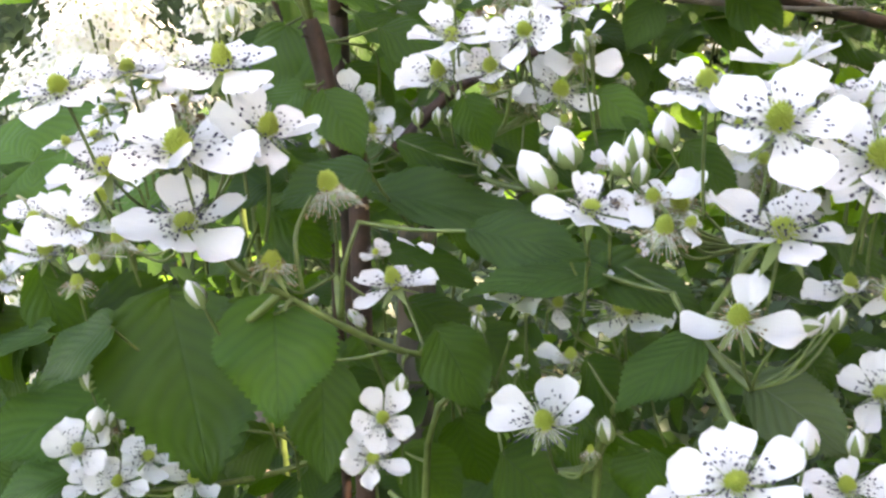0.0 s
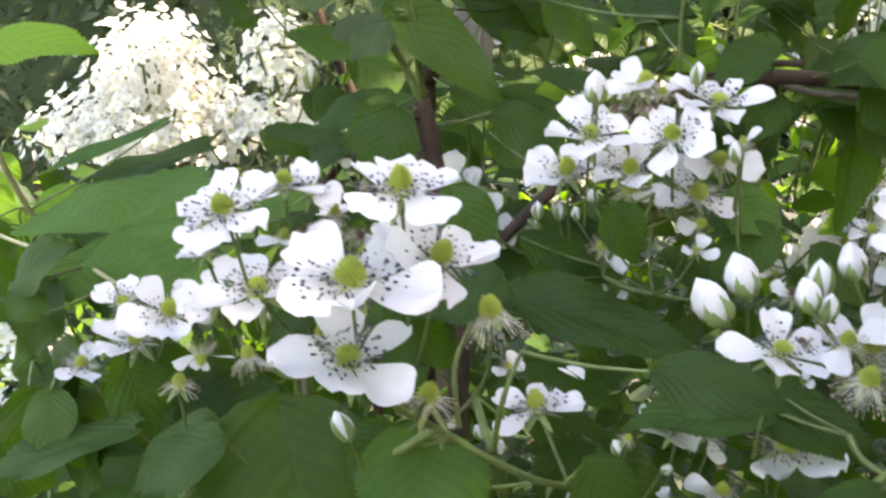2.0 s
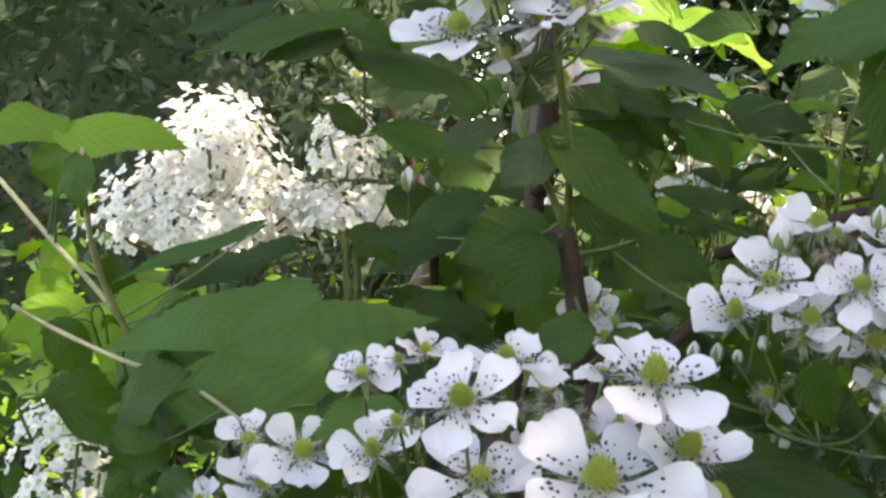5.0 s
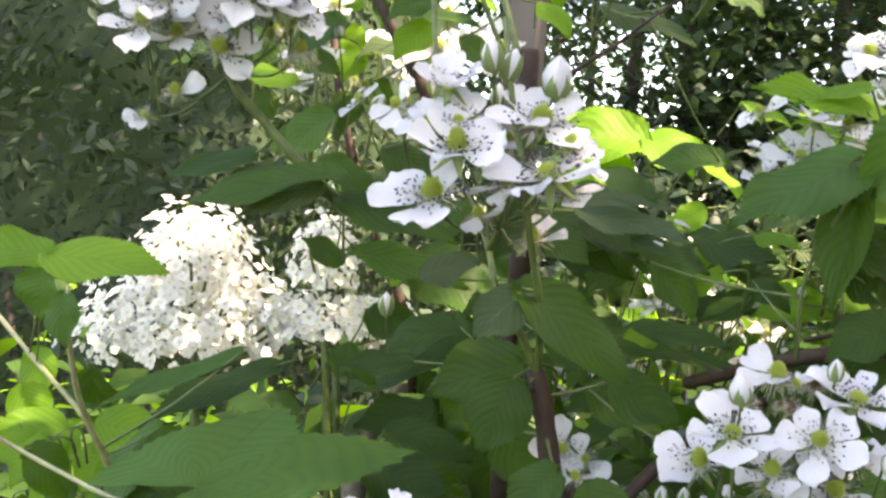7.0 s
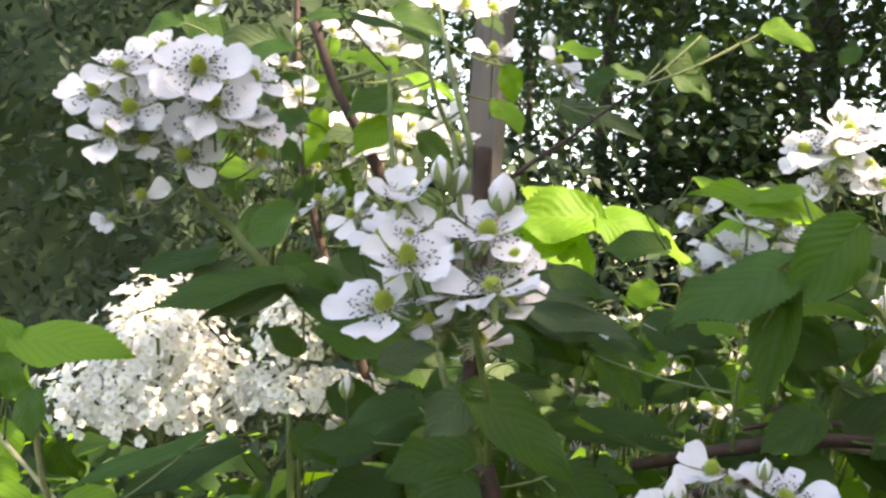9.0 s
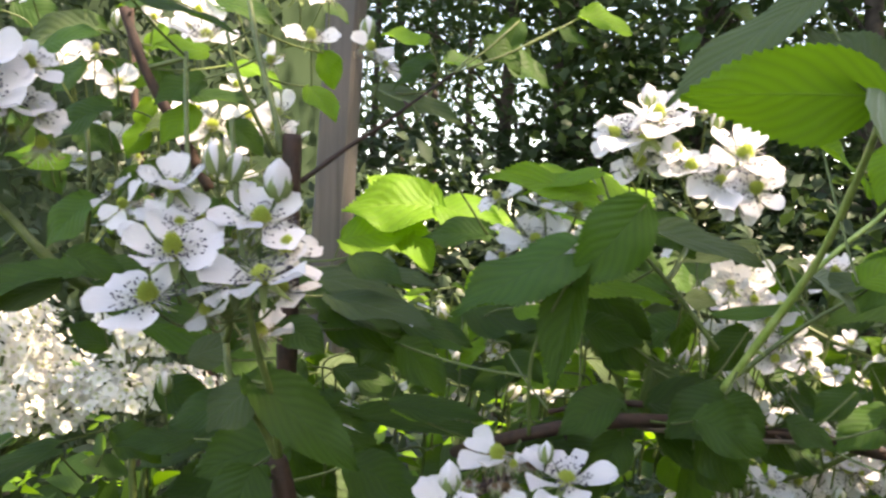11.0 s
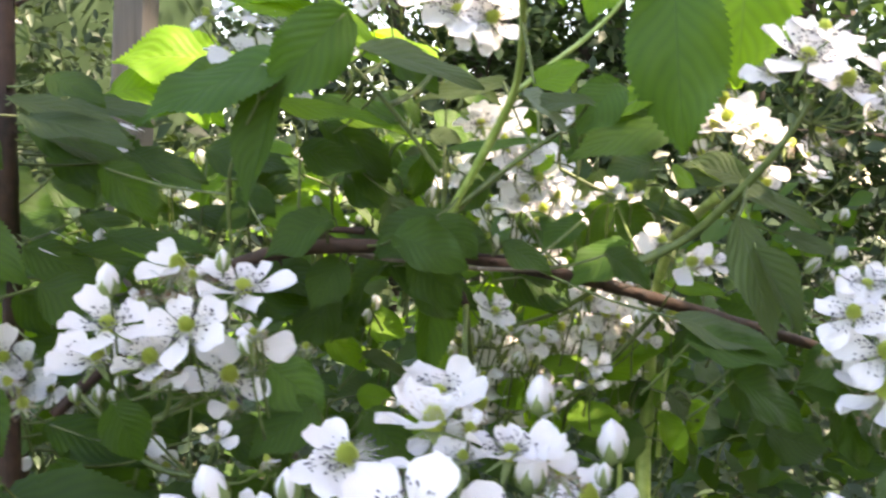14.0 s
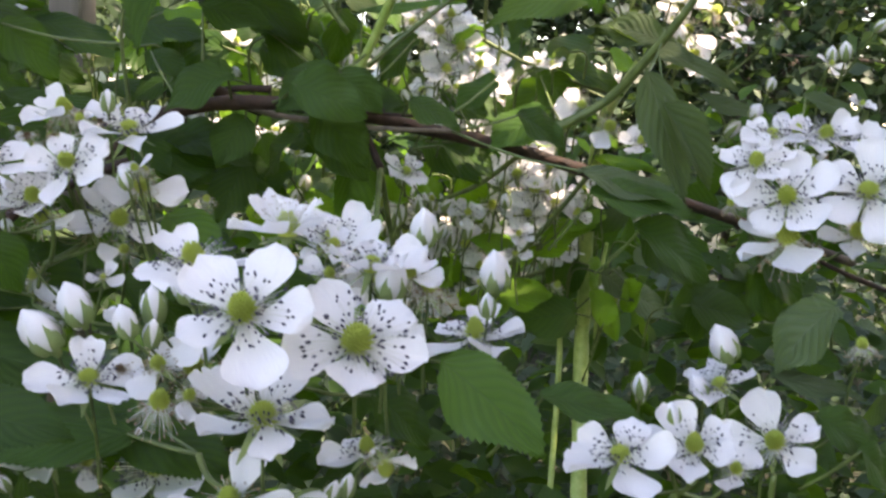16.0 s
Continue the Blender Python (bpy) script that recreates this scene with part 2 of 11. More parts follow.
# ---- leaves ----
def leaf_mesh(name, mat, seed, heart=0.1, peak=0.36, teeth=17, fold=0.12, droop=0.16, pleat=0.0036):
    """A toothed oval leaf, 1 long along y and 1 wide, folded at the midrib and pleated between its side veins."""
    rng = random.Random(seed)
    rows, cols = teeth * 2, (-1.0, -0.72, -0.45, -0.2, 0.0, 0.2, 0.45, 0.72, 1.0)
    verts, uvs, faces = [], [], []
    lean = rng.uniform(-0.08, 0.08)
    wob = [rng.choice((-1, 1)) * rng.uniform(0.03, 0.065) for _ in range(6)]
    for i in range(rows + 1):
        t = i / rows
        e = math.log(0.5) / math.log(peak)
        w = 0.5 * math.sin(math.pi * t ** e) ** 0.78 if 0 < t < 1 else 0.0
        if t < 0.1:
            w = max(w, 0.5 * (0.28 + 4.2 * t) * min(1, t * 30))
        w = w * (1.0 - 0.34 * (max(0, t - 0.62) / 0.38) ** 1.3)
        jag = rng.uniform(0.7, 1.35)
        for u in cols:
            tooth = jag * (0.02 if i % 2 else -0.016) * abs(u) ** 6 * min(1, 6 * t, 9 * (1 - t))
            x = u * (w + tooth)
            y = t + 0.018 * jag * abs(u) ** 6 * (i % 2) - heart * abs(u) ** 1.5 * (1 - t) ** 4
            a = abs(x)
            z = fold * a - droop * t * t + pleat * math.sin(6.2832 * 8 * (t - 0.42 * abs(u) * 0.6)) * abs(u) * (1.2 - abs(u) * 0.4)
            z += wob[0] * math.sin(7 * t + 3 * u) * abs(u) + wob[1] * math.sin(11 * t - 2 * u) * abs(u) - 0.22 * a * a
            verts.append((x + lean * t * t, y, z))
            uvs.append((u, t))
    k = len(cols)
    for i in range(rows):
        for j in range(k - 1):
            faces.append((i * k + j, i * k + j + 1, (i + 1) * k + j + 1, (i + 1) * k + j))
    return mesh_from(name, verts, faces, mat, uvs)


def lobed_leaf_mesh(name, mat, seed, depth=0.42):
    """A leaf with five pointed, toothed lobes, its tip at y = 1."""
    rng = random.Random(seed)
    n, rings = 88, 7
    tips = [(-118, 0.62), (-58, 0.86), (0, 1.0), (58, 0.86), (118, 0.62)]
    tips = [(a + rng.uniform(-5, 5), r * rng.uniform(0.94, 1.04)) for a, r in tips]
    verts, uvs, faces = [(0, 0, 0)], [(0, 0)], []
    for q in range(1, rings + 1):
        for i in range(n + 1):
            th = -150 + 300 * i / n
            r = 0.0
            for a, h in tips:
                r = max(r, h * (1 - depth * min(1.0, abs(th - a) / 33.0) ** 0.85))
            r *= 1 + (0.035 if i % 2 else -0.02) * (q == rings)
            s = q / rings
            rr = r * s
            x, y = rr * math.sin(radians(th)), rr * math.cos(radians(th))
            near = min(abs(th - a) for a, _ in tips)
            z = 0.05 * s * min(1, near / 25) - 0.24 * (rr ** 2) + 0.012 * math.sin(25 * rr) * min(1, near / 12) + 0.03 * math.sin(radians(th) * 3 + seed) * s
            verts.append((x * 0.62, y, z))
            uvs.append((min(1, near / 30), s))
    m = n + 1
    for i in range(n):
        faces.append((0, 1 + i + 1, 1 + i))
    for q in range(rings - 1):
        for i in range(n):
            a = 1 + q * m + i
            faces.append((a, a + 1, a + m + 1, a + m))
    return mesh_from(name, verts, faces, mat, uvs)


LEAVES = {}
for key, mat in (("g", LEAF), ("y", LIGHT), ("p", PALE), ("w", RIBBED), ("m", MID)):
    LEAVES["oval", key] = [leaf_mesh("leaflet", mat, 10 + i, 0.04 + 0.02 * i, 0.37 + 0.02 * i, 21 + 2 * i, 0.1 + 0.06 * i, 0.12 + 0.09 * i) for i in range(4)]
    LEAVES["heart", key] = [leaf_mesh("leaflet", mat, 30 + i, 0.2, 0.31, 23, 0.12 + 0.04 * i, 0.12) for i in range(2)]
    LEAVES["fold", key] = [leaf_mesh("leaflet", mat, 40 + i, 0.05, 0.38, 21, 0.9, 0.22) for i in range(2)]
    LEAVES["lobed", key] = [lobed_leaf_mesh("leaf_blade", mat, 50 + i) for i in range(2)]

STEM_POINTS = []      # places on canes where stalks may join


def nearest_stem(p, most):
    best, far = None, most
    for q in STEM_POINTS:
        d = (q - p).length
        if d < far:
            best, far = q, d
    return best


def stalk_mesh(a, b, r, sag=0.15, mat=GREEN_STEM, sides=5):
    a, b = Vector(a), Vector(b)
    mid = (a + b) / 2 + Vector((0, 0, -sag * (a - b).length))
    v, f, _ = tube([a, mid, b], r, r * 1.25, sides)
    return mesh_from("stalk", v, f, mat)


LEAF_LABEL = {"g": "dark green toothed bramble leaf on its stalk", "y": "yellow-green young bramble leaf with sunlight put into its colour", "p": "grey-green bramble leaf showing its pale ribs", "m": "mid-green toothed bramble leaf in open shade", "w": "whitish green bramble leaf with strong white ribs, sunlit tone in its colour"}
leaf_count = 0


def leaf(base, tip, width, face, shape="oval", tone="g"):
    """A leaf from base to tip, width metres wide, its upper side turned to face; a stalk joins it to the nearest cane."""
    global leaf_count
    leaf_count += 1
    base, tip = Vector(base), Vector(tip)
    some = LEAVES[shape, tone]
    me = some[leaf_count % len(some)]
    long = (tip - base).length
    sx = width if shape != "lobed" else width / 1.06
    m = basis(tip - base, face, base, (sx, long, min(long, sx)))
    root = thing("bramble_leaf", None, LEAF_LABEL[tone] if shape != "lobed" else "broad five-lobed green bramble leaf", "leaf", "leaves of the bramble")
    root.location = base
    inv = Matrix.Translation(-base)
    child("blade", me, root, inv @ m)
    q = nearest_stem(base, 0.04)
    if q is None:
        q = nearest_stem(base, 0.1 if base.z > 1.35 else 0.06)
    if q is None:
        q = base + (base - tip).normalized() * 0.015 + Vector((0, 0.02, -0.03))
    child("petiole", stalk_mesh(Vector((0, 0, 0)), q - base, 0.0006, 0.03), root)
    return root


FILL = []


def fill_leaf(base, tip, width, face, shape="oval", tone="g"):
    """Remember a leaf farther back, to be joined into one mass."""
    FILL.append((Vector(base), Vector(tip), width, face, tone))


def fill_foliage():
    """The remembered leaves with their stalks as one mass of foliage."""
    tones = ["g", "y", "p"]
    verts, faces, uvs, mats = [], [], [], []
    for i, (base, tip, width, face, tone) in enumerate(FILL):
        me = LEAVES["oval", tone][i % 4]
        long = (tip - base).length
        m = np.array(basis(tip - base, face, base, (width, long, min(long, width))))
        co = np.empty(len(me.vertices) * 3)
        me.vertices.foreach_get("co", co)
        co = co.reshape(-1, 3) @ m[:3, :3].T + m[:3, 3]
        uv = np.zeros((len(co), 2))
        pick = np.empty(len(me.loops), dtype=np.int32)
        me.loops.foreach_get("vertex_index", pick)
        flat = np.empty(len(me.loops) * 2)
        me.uv_layers[0].data.foreach_get("uv", flat)
        uv[pick] = flat.reshape(-1, 2)
        k = len(verts)
        verts += [tuple(q) for q in co]
        uvs += [tuple(q) for q in uv]
        polys = [tuple(j + k for j in p.vertices) for p in me.polygons]
        faces += polys
        mats += [tones.index(tone)] * len(polys)
        back = (base - tip).normalized() * 0.02
        sv, sf, _ = tube([base, base + back + Vector((0, 0.01, -0.01)), base + back + Vector((0, 0.025, -0.035))], 0.0006, 0.0009, 4)
        k = len(verts)
        verts += [tuple(q) for q in sv]
        uvs += [(0.0, 0.5)] * len(sv)
        faces += [tuple(j + k for j in f) for f in sf]
        mats += [3] * len(sf)
    me = mesh_from("bramble_foliage", verts, faces, [LEAF, LIGHT, PALE, GREEN_STEM], uvs)
    me.polygons.foreach_set("material_index", mats)
    thing("bramble_foliage", me, "green bramble leaves crowded behind the flowering shoots", "foliage", kind="stuff")


# ---- flowers ----
def petal_mesh(seed, cup=0.25, wave=0.05):
    """A petal narrow at its foot and round at its end, cupped, skewed and waved a little."""
    rng = random.Random(seed)
    rows, cols = 8, (-1.0, -0.66, -0.33, 0.0, 0.33, 0.66, 1.0)
    verts, uvs, faces = [], [], []
    ph, notch, skew = rng.uniform(0, 6), rng.uniform(0.0, 0.07), rng.uniform(-0.1, 0.1)
    roll, curl, wide = rng.uniform(-0.5, 0.9), rng.uniform(-0.2, 0.16), rng.uniform(0.41, 0.5)
    for i in range(rows + 1):
        t = i / rows
        w = wide * (0.1 + 1.0 * math.sin(min(1, t * 0.97) * math.pi * 0.93) ** 0.9 * (0.22 + 0.88 * t))
        if i == rows:
            w *= 0.8
        for u in cols:
            y = t - 0.1 * t ** 3 * u * u - notch * (1 - abs(u)) * t ** 6
            x = u * w + skew * t * t
            z = cup * (u * u * w * w * 1.8 + 0.42 * t * t) + wave * math.sin(4 * u + 4 * t + ph) * t * t
            z += roll * 0.12 * u * abs(u) * t * t + curl * max(0.0, t - 0.6) ** 2 * 2.5
            verts.append((x, y, z))
            uvs.append((u, t))
    k = len(cols)
    for i in range(rows):
        for j in range(k - 1):
            faces.append((i * k + j, i * k + j + 1, (i + 1) * k + j + 1, (i + 1) * k + j))
    return mesh_from("petal", verts, faces, PETAL, uvs)


PETALS = [petal_mesh(i, 0.1 + 0.065 * ((i * 5) % 11), 0.04 + 0.008 * i) for i in range(11)]


def octa(c, r, long, way):
    way = Vector(way).normalized()
    a = way.orthogonal().normalized()
    b = way.cross(a)
    v = [c + a * r, c + b * r, c - a * r, c - b * r, c + way * long, c - way * long]
    return v, [(0, 1, 4), (1, 2, 4), (2, 3, 4), (3, 0, 4), (1, 0, 5), (2, 1, 5), (3, 2, 5), (0, 3, 5)]


def stamens_mesh(seed, n=100, spread=(0.2, 0.64), rise=(0.07, 0.26), tip=ANTHER, size=0.03, droop=0.0):
    """A ring of thin filaments, each with an anther, in units of a petal's length."""
    rng = random.Random(seed)
    verts, faces, tips = [], [], []
    for i in range(n):
        an = 2 * math.pi * (i + rng.uniform(-0.4, 0.4)) / n
        r, h = rng.uniform(*spread), rng.uniform(*rise)
        a = Vector((0.1 * math.cos(an), 0.1 * math.sin(an), 0.05))
        b = Vector((r * math.cos(an), r * math.sin(an), h - droop * r))
        mid = (a + b) / 2 + Vector((0, 0, 0.05))
        v, f, _ = tube([a, mid, b], 0.0055, 0.003, 3, caps=False)
        k = len(verts)
        verts += v
        faces += [tuple(q + k for q in g) for g in f]
        tips.append((b, rng.uniform(0.7, 1.2) * size, (math.cos(an), math.sin(an), rng.uniform(-0.6, 0.6))))
    split = len(faces)
    for b, s, way in tips:
        v, f = octa(b, s * 0.72, s * 1.25, way)
        k = len(verts)
        verts += v
        faces += [tuple(q + k for q in g) for g in f]
    me = mesh_from("stamens", verts, faces, [FILAMENT, tip])
    me.polygons.foreach_set("material_index", [0] * split + [1] * (len(faces) - split))
    return me


def carpel_mesh(seed, mat, tall=0.36, wide=0.15):
    """A dome of small knobs, as of an unripe berry."""
    rng = random.Random(seed)
    pieces = []
    n = 88
    for i in range(n):
        t = (i + 0.5) / n
        an = i * 2.39996
        r, z = wide * math.sqrt(1 - t * t * 0.96), tall * t
        c = Vector((r * math.cos(an), r * math.sin(an), 0.06 + z))
        pieces.append(octa(c, 0.024 * rng.uniform(0.85, 1.15), 0.065 * rng.uniform(0.8, 1.4), (c.x, c.y, 0.04 + z)))
    v, f, _ = tube([(0, 0, 0), (0, 0, 0.06 + tall * 0.5), (0, 0, 0.04 + tall)], wide, wide * 0.35, 8)
    pieces.append((v, f))
    v, f = joined(pieces)
    return mesh_from("carpels", v, f, mat)


def calyx_mesh(seed, reflex=-0.25):
    """Five pointed sepals round a small green cup."""
    rng = random.Random(seed)
    pieces = []
    v, f, _ = tube([(0, 0, -0.14), (0, 0, -0.03), (0, 0, 0.06)], 0.05, 0.13, 8)
    pieces.append((v, f))
    for i in range(5):
        an = 2 * math.pi * (i + 0.5) / 5 + rng.uniform(-0.1, 0.1)
        verts, faces = [], []
        for q in range(5):
            t = q / 4
            w = 0.1 * (1 - t) ** 0.7 + 0.004
            for u in (-1, 0, 1):
                r, z = 0.08 + 0.4 * t, reflex * t - 0.02 + 0.02 * (1 - abs(u))
                verts.append(Vector((r * math.cos(an) - u * w * math.sin(an), r * math.sin(an) + u * w * math.cos(an), z)))
        for q in range(4):
            for j in range(2):
                a = q * 3 + j
                faces.append((a, a + 1, a + 4, a + 3))
        pieces.append((verts, faces))
    v, f = joined(pieces)
    return mesh_from("flower", v, f, CALYX)


STAMENS = [stamens_mesh(1), stamens_mesh(2, 104, (0.2, 0.68), (0.06, 0.2)), stamens_mesh(3, 88, (0.2, 0.52), (0.14, 0.36))]
WITHERED = [stamens_mesh(4, 96, (0.18, 0.6), (0.02, 0.28), STRAW, 0.034, 0.95), stamens_mesh(5, 90, (0.2, 0.55), (0.06, 0.38), STRAW, 0.03, 0.55)]
BRISTLES = [stamens_mesh(6, 46, (0.15, 0.5), (0.3, 0.62), STRAW, 0.018)]
CARPELS = [carpel_mesh(1, CARPEL), carpel_mesh(2, CARPEL, 0.3, 0.16), carpel_mesh(3, CARPEL, 0.19, 0.16)]
DRY = [carpel_mesh(4, BROWN_CARPEL, 0.2, 0.17)]
CALYXES = [calyx_mesh(1), calyx_mesh(2, -0.1), calyx_mesh(3, -0.35)]
flower_count = 0


def cluster(root, label, joins=None):
    """An empty stem base from which the stalks of a cluster's flowers spread."""
    c = thing("flower_cluster", None, label, "flower cluster", "flower clusters of the bramble")
    root = Vector(root)
    c.location = root
    q = nearest_stem(root, 0.12) if joins is None else Vector(joins)
    if q is None:
        q = root + Vector((0.005, 0.02, -0.06))
    child("stem", stalk_mesh(Vector((0, 0, 0)), q - root, 0.0013, 0.05, GREEN_STEM, 7), c)
    return c


def stalk_to(c, at, n, r=0.00052):
    at = Vector(at) - c.location
    if at.length > 0.05:
        # a flower apart from the rest has a short stalk of its own
        a = at - Vector(n).normalized() * 0.02 + Vector((0, 0.012, -0.02))
        v, f, _ = tube([a, (a + at) / 2 + Vector((0, 0.004, -0.003)), at], r * 1.2, r, 5)
        child("pedicel", mesh_from("pedicel", v, f, GREEN_STEM), c)
        return
    low = at * 0.6 - Vector(n).normalized() * 0.004 - Vector((0, 0, 0.003))
    v, f, _ = tube([(0, 0, 0), low, at - Vector(n).normalized() * 0.001], r * 1.3, r, 5)
    child("pedicel", mesh_from("pedicel", v, f, GREEN_STEM), c)


def flower(c, at, wide, n, petals="11111", kind="open", turn=None, lift=0.0):
    """A flower of cluster c at a place, wide metres across, facing n; petals: which of the five are left."""
    global flower_count
    flower_count += 1
    rng = random.Random(flower_count * 7 + 1)
    n = Vector(n).normalized()
    s = wide / 2
    if turn is None:
        turn = rng.uniform(0, 72)
    m = basis(n.cross(Vector((1, 0.1, 0.05))), n, Vector(at) - c.location, (s, s, s)) @ pose(0, 0, 0, 0, 0, turn)
    f = child("flower", CALYXES[flower_count % 3], c, m)
    stalk_to(c, at, n)
    for i in range(5):
        if petals[i] != "1":
            continue
        up = math.degrees(lift) + rng.uniform(-14, 16)
        k = rng.uniform(0.82, 1.12)
        pm = pose(0, 0, 0, 0, 0, 72 * i + rng.uniform(-6, 6)) @ pose(0, 0.09, 0.03 + 0.008 * (i % 2), up, rng.uniform(-20, 20), 0) @ Matrix.Diagonal((k * rng.uniform(0.86, 1.1), 0.95 * k, 0.92, 1))
        child("petal", PETALS[rng.randrange(11)], f, pm)
    if kind == "open":
        child("stamen_tuft", STAMENS[flower_count % 3], f, pose(0, 0, 0, 0, 0, rng.uniform(0, 360)))
        child("carpel_dome", CARPELS[flower_count % 3], f)
    elif kind == "up":
        child("stamen_tuft", BRISTLES[0], f)
        child("carpel_dome", CARPELS[flower_count % 3], f)
    elif kind == "spent":
        child("stamen_tuft", WITHERED[flower_count % 2], f, None, "withered cream stamens")
        child("carpel_dome", CARPELS[1], f)
    elif kind == "dry":
        child("stamen_tuft", WITHERED[1], f, pose(0, 0, 0.05), "withered brown stamens")
        child("carpel_dome", DRY[0], f, None, "browned young fruit")
    return f


def bud_mesh(seed, open_=0.0):
    """White petals wrapped to a point inside pressed sepals."""
    verts, faces = [], []
    prof = [(0.0, 0.1), (0.1, 0.24), (0.3, 0.34), (0.55, 0.34), (0.8, 0.24), (0.95, 0.11), (1.05, 0.02)]
    for i, (z, r) in enumerate(prof):
        for k in range(10):
            an = 2 * math.pi * k / 10 + 0.5 * z
            rr = r * (1 + (0.1 + open_) * z * math.cos(5 * (an - 0.5 * z)))
            verts.append(Vector((rr * math.cos(an), rr * math.sin(an), z)))
    for i in range(len(prof) - 1):
        for k in range(10):
            a, b = i * 10 + k, i * 10 + (k + 1) % 10
            faces.append((a, b, b + 10, a + 10))
    return mesh_from("bud", verts, faces, PETAL, [(0, 0.8)] * len(verts))


def bud_calyx_mesh(seed, reach=0.75):
    pieces = []
    v, f, _ = tube([(0, 0, -0.15), (0, 0, 0.0), (0, 0, 0.1)], 0.06, 0.2, 8)
    pieces.append((v, f))
    for i in range(5):
        an0 = 2 * math.pi * i / 5
        verts, faces = [], []
        for q in range(6):
            t = q / 5
            z = t * reach
            r = 0.03 + (0.22 + 0.43 * t if t < 0.3 else 0.35) - 0.24 * max(0, t - 0.6)
            w = (0.6 * (1 - t) ** 0.8 + 0.03)
            for u in (-1, 0, 1):
                an = an0 + u * w
                verts.append(Vector(((r + 0.015 * (1 - abs(u))) * math.cos(an), (r + 0.015 * (1 - abs(u))) * math.sin(an), z)))
        for q in range(5):
            for j in range(2):
                a = q * 3 + j
                faces.append((a, a + 1, a + 4, a + 3))
        pieces.append((verts, faces))
    v, f = joined(pieces)
    return mesh_from("bud_calyx", v, f, CALYX)


BUDS = [bud_mesh(1), bud_mesh(2, 0.25)]
BUD_CALYX = [bud_calyx_mesh(1, 0.95), bud_calyx_mesh(2, 0.6)]


def bud(c, at, long, n, opening=0):
    """A flower bud, long metres from base to tip, pointing along n; opening 1 shows more of the petals."""
    n = Vector(n).normalized()
    m = basis(n.orthogonal(), n, Vector(at) - c.location, (long, long, long))
    f = child("flower_bud", BUD_CALYX[opening], c, m)
    child("petals", BUDS[opening], f)
    stalk_to(c, at, n, 0.0005)


# ---- canes ----
def cane(pts, r0, r1, mat, label, thorns=0, name="bramble_cane"):
    """A cane through the points, with short prickles, from which stalks may grow."""
    v, f, fine = tube(pts, r0, r1, 9, 0.1, len(STEM_POINTS))
    base = Vector(pts[0])
    ob = thing(name, mesh_from(name, [q - base for q in v], f, mat), label, "cane", "canes of the bramble")
    ob.location = base
    for a, b in zip(fine, fine[1:]):
        for k in range(4):
            STEM_POINTS.append(a.lerp(b, k / 4))
    rng = random.Random(len(STEM_POINTS))
    tm = None
    for i in range(thorns):
        j = rng.randrange(1, len(fine) - 1)
        way = (fine[j + 1] - fine[j - 1]).normalized()
        out = (way.orthogonal().normalized() * math.cos(i * 2.4) + way.cross(way.orthogonal()).normalized() * math.sin(i * 2.4))
        r = r0 + (r1 - r0) * j / len(fine)
        if tm is None:
            tv, tf, _ = tube([(0, 0, 0), (0, 0.2, 0.5), (0, 0.1, 1.0)], 0.28, 0.02, 5)
            tm = mesh_from("prickle", tv, tf, mat)
        child("prickle", tm, ob, basis(way, out, fine[j] - base + out * r * 0.8, (0.005, 0.005, 0.005)))
    return ob


# ---- many small leaves in one mesh ----
def leaf_mass(name, places, ways, faces_to, sizes, mat, width=0.5, far=False):
    """One mesh of many small folded leaves: where, along what, facing what, and how long each is."""
    shape = np.array([(0, 0, 0), (0.32, 0.25, 0.06), (0.5, 0.45, 0.09), (0.3, 0.78, 0.03), (0, 1.0, -0.08), (-0.3, 0.78, 0.03), (-0.5, 0.45, 0.09), (-0.32, 0.25, 0.06), (0, 0.28, 0), (0, 0.5, 0), (0, 0.78, -0.03)])
    quads = [(0, 1, 8), (1, 2, 9, 8), (2, 3, 10, 9), (3, 4, 10), (0, 8, 7), (8, 9, 6, 7), (9, 10, 5, 6), (10, 4, 5)]
    if far:
        shape = np.array([(0, 0, 0), (0.5, 0.45, 0.08), (0, 1.0, -0.06), (-0.5, 0.45, 0.08), (0, 0.5, 0)])
        quads = [(0, 1, 4), (1, 2, 4), (2, 3, 4), (3, 0, 4)]
    y = ways / np.linalg.norm(ways, axis=1, keepdims=True)
    x = np.cross(y, faces_to)
    x /= np.linalg.norm(x, axis=1, keepdims=True) + 1e-9
    z = np.cross(x, y)
    s = sizes[:, None, None]
    v = places[:, None, :] + s * (shape[None, :, 0:1] * width * x[:, None, :] + shape[None, :, 1:2] * y[:, None, :] + shape[None, :, 2:3] * z[:, None, :])
    n, k = len(places), len(shape)
    uv = np.tile(np.stack([shape[:, 0] * 2, shape[:, 1]], 1), (n, 1))
    me = bpy.data.meshes.new(name)
    counts = np.array([len(q) for q in quads])
    flat = np.concatenate([np.array(q) for q in quads])
    loops = (flat[None, :] + (np.arange(n) * k)[:, None]).ravel()
    me.vertices.add(n * k)
    me.vertices.foreach_set("co", v.ravel())
    me.loops.add(len(loops))
    me.loops.foreach_set("vertex_index", loops)
    starts = np.concatenate([[0], np.cumsum(np.tile(counts, n))[:-1]])
    me.polygons.add(n * len(quads))
    me.polygons.foreach_set("loop_start", starts)
    me.polygons.foreach_set("use_smooth", np.ones(n * len(quads), dtype=bool))
    me.update(calc_edges=True)
    layer = me.uv_layers.new(name="leaf")
    layer.data.foreach_set("uv", uv[loops].astype(np.float32).ravel())
    me.materials.append(mat)
    return me


rs = np.random.RandomState(4)


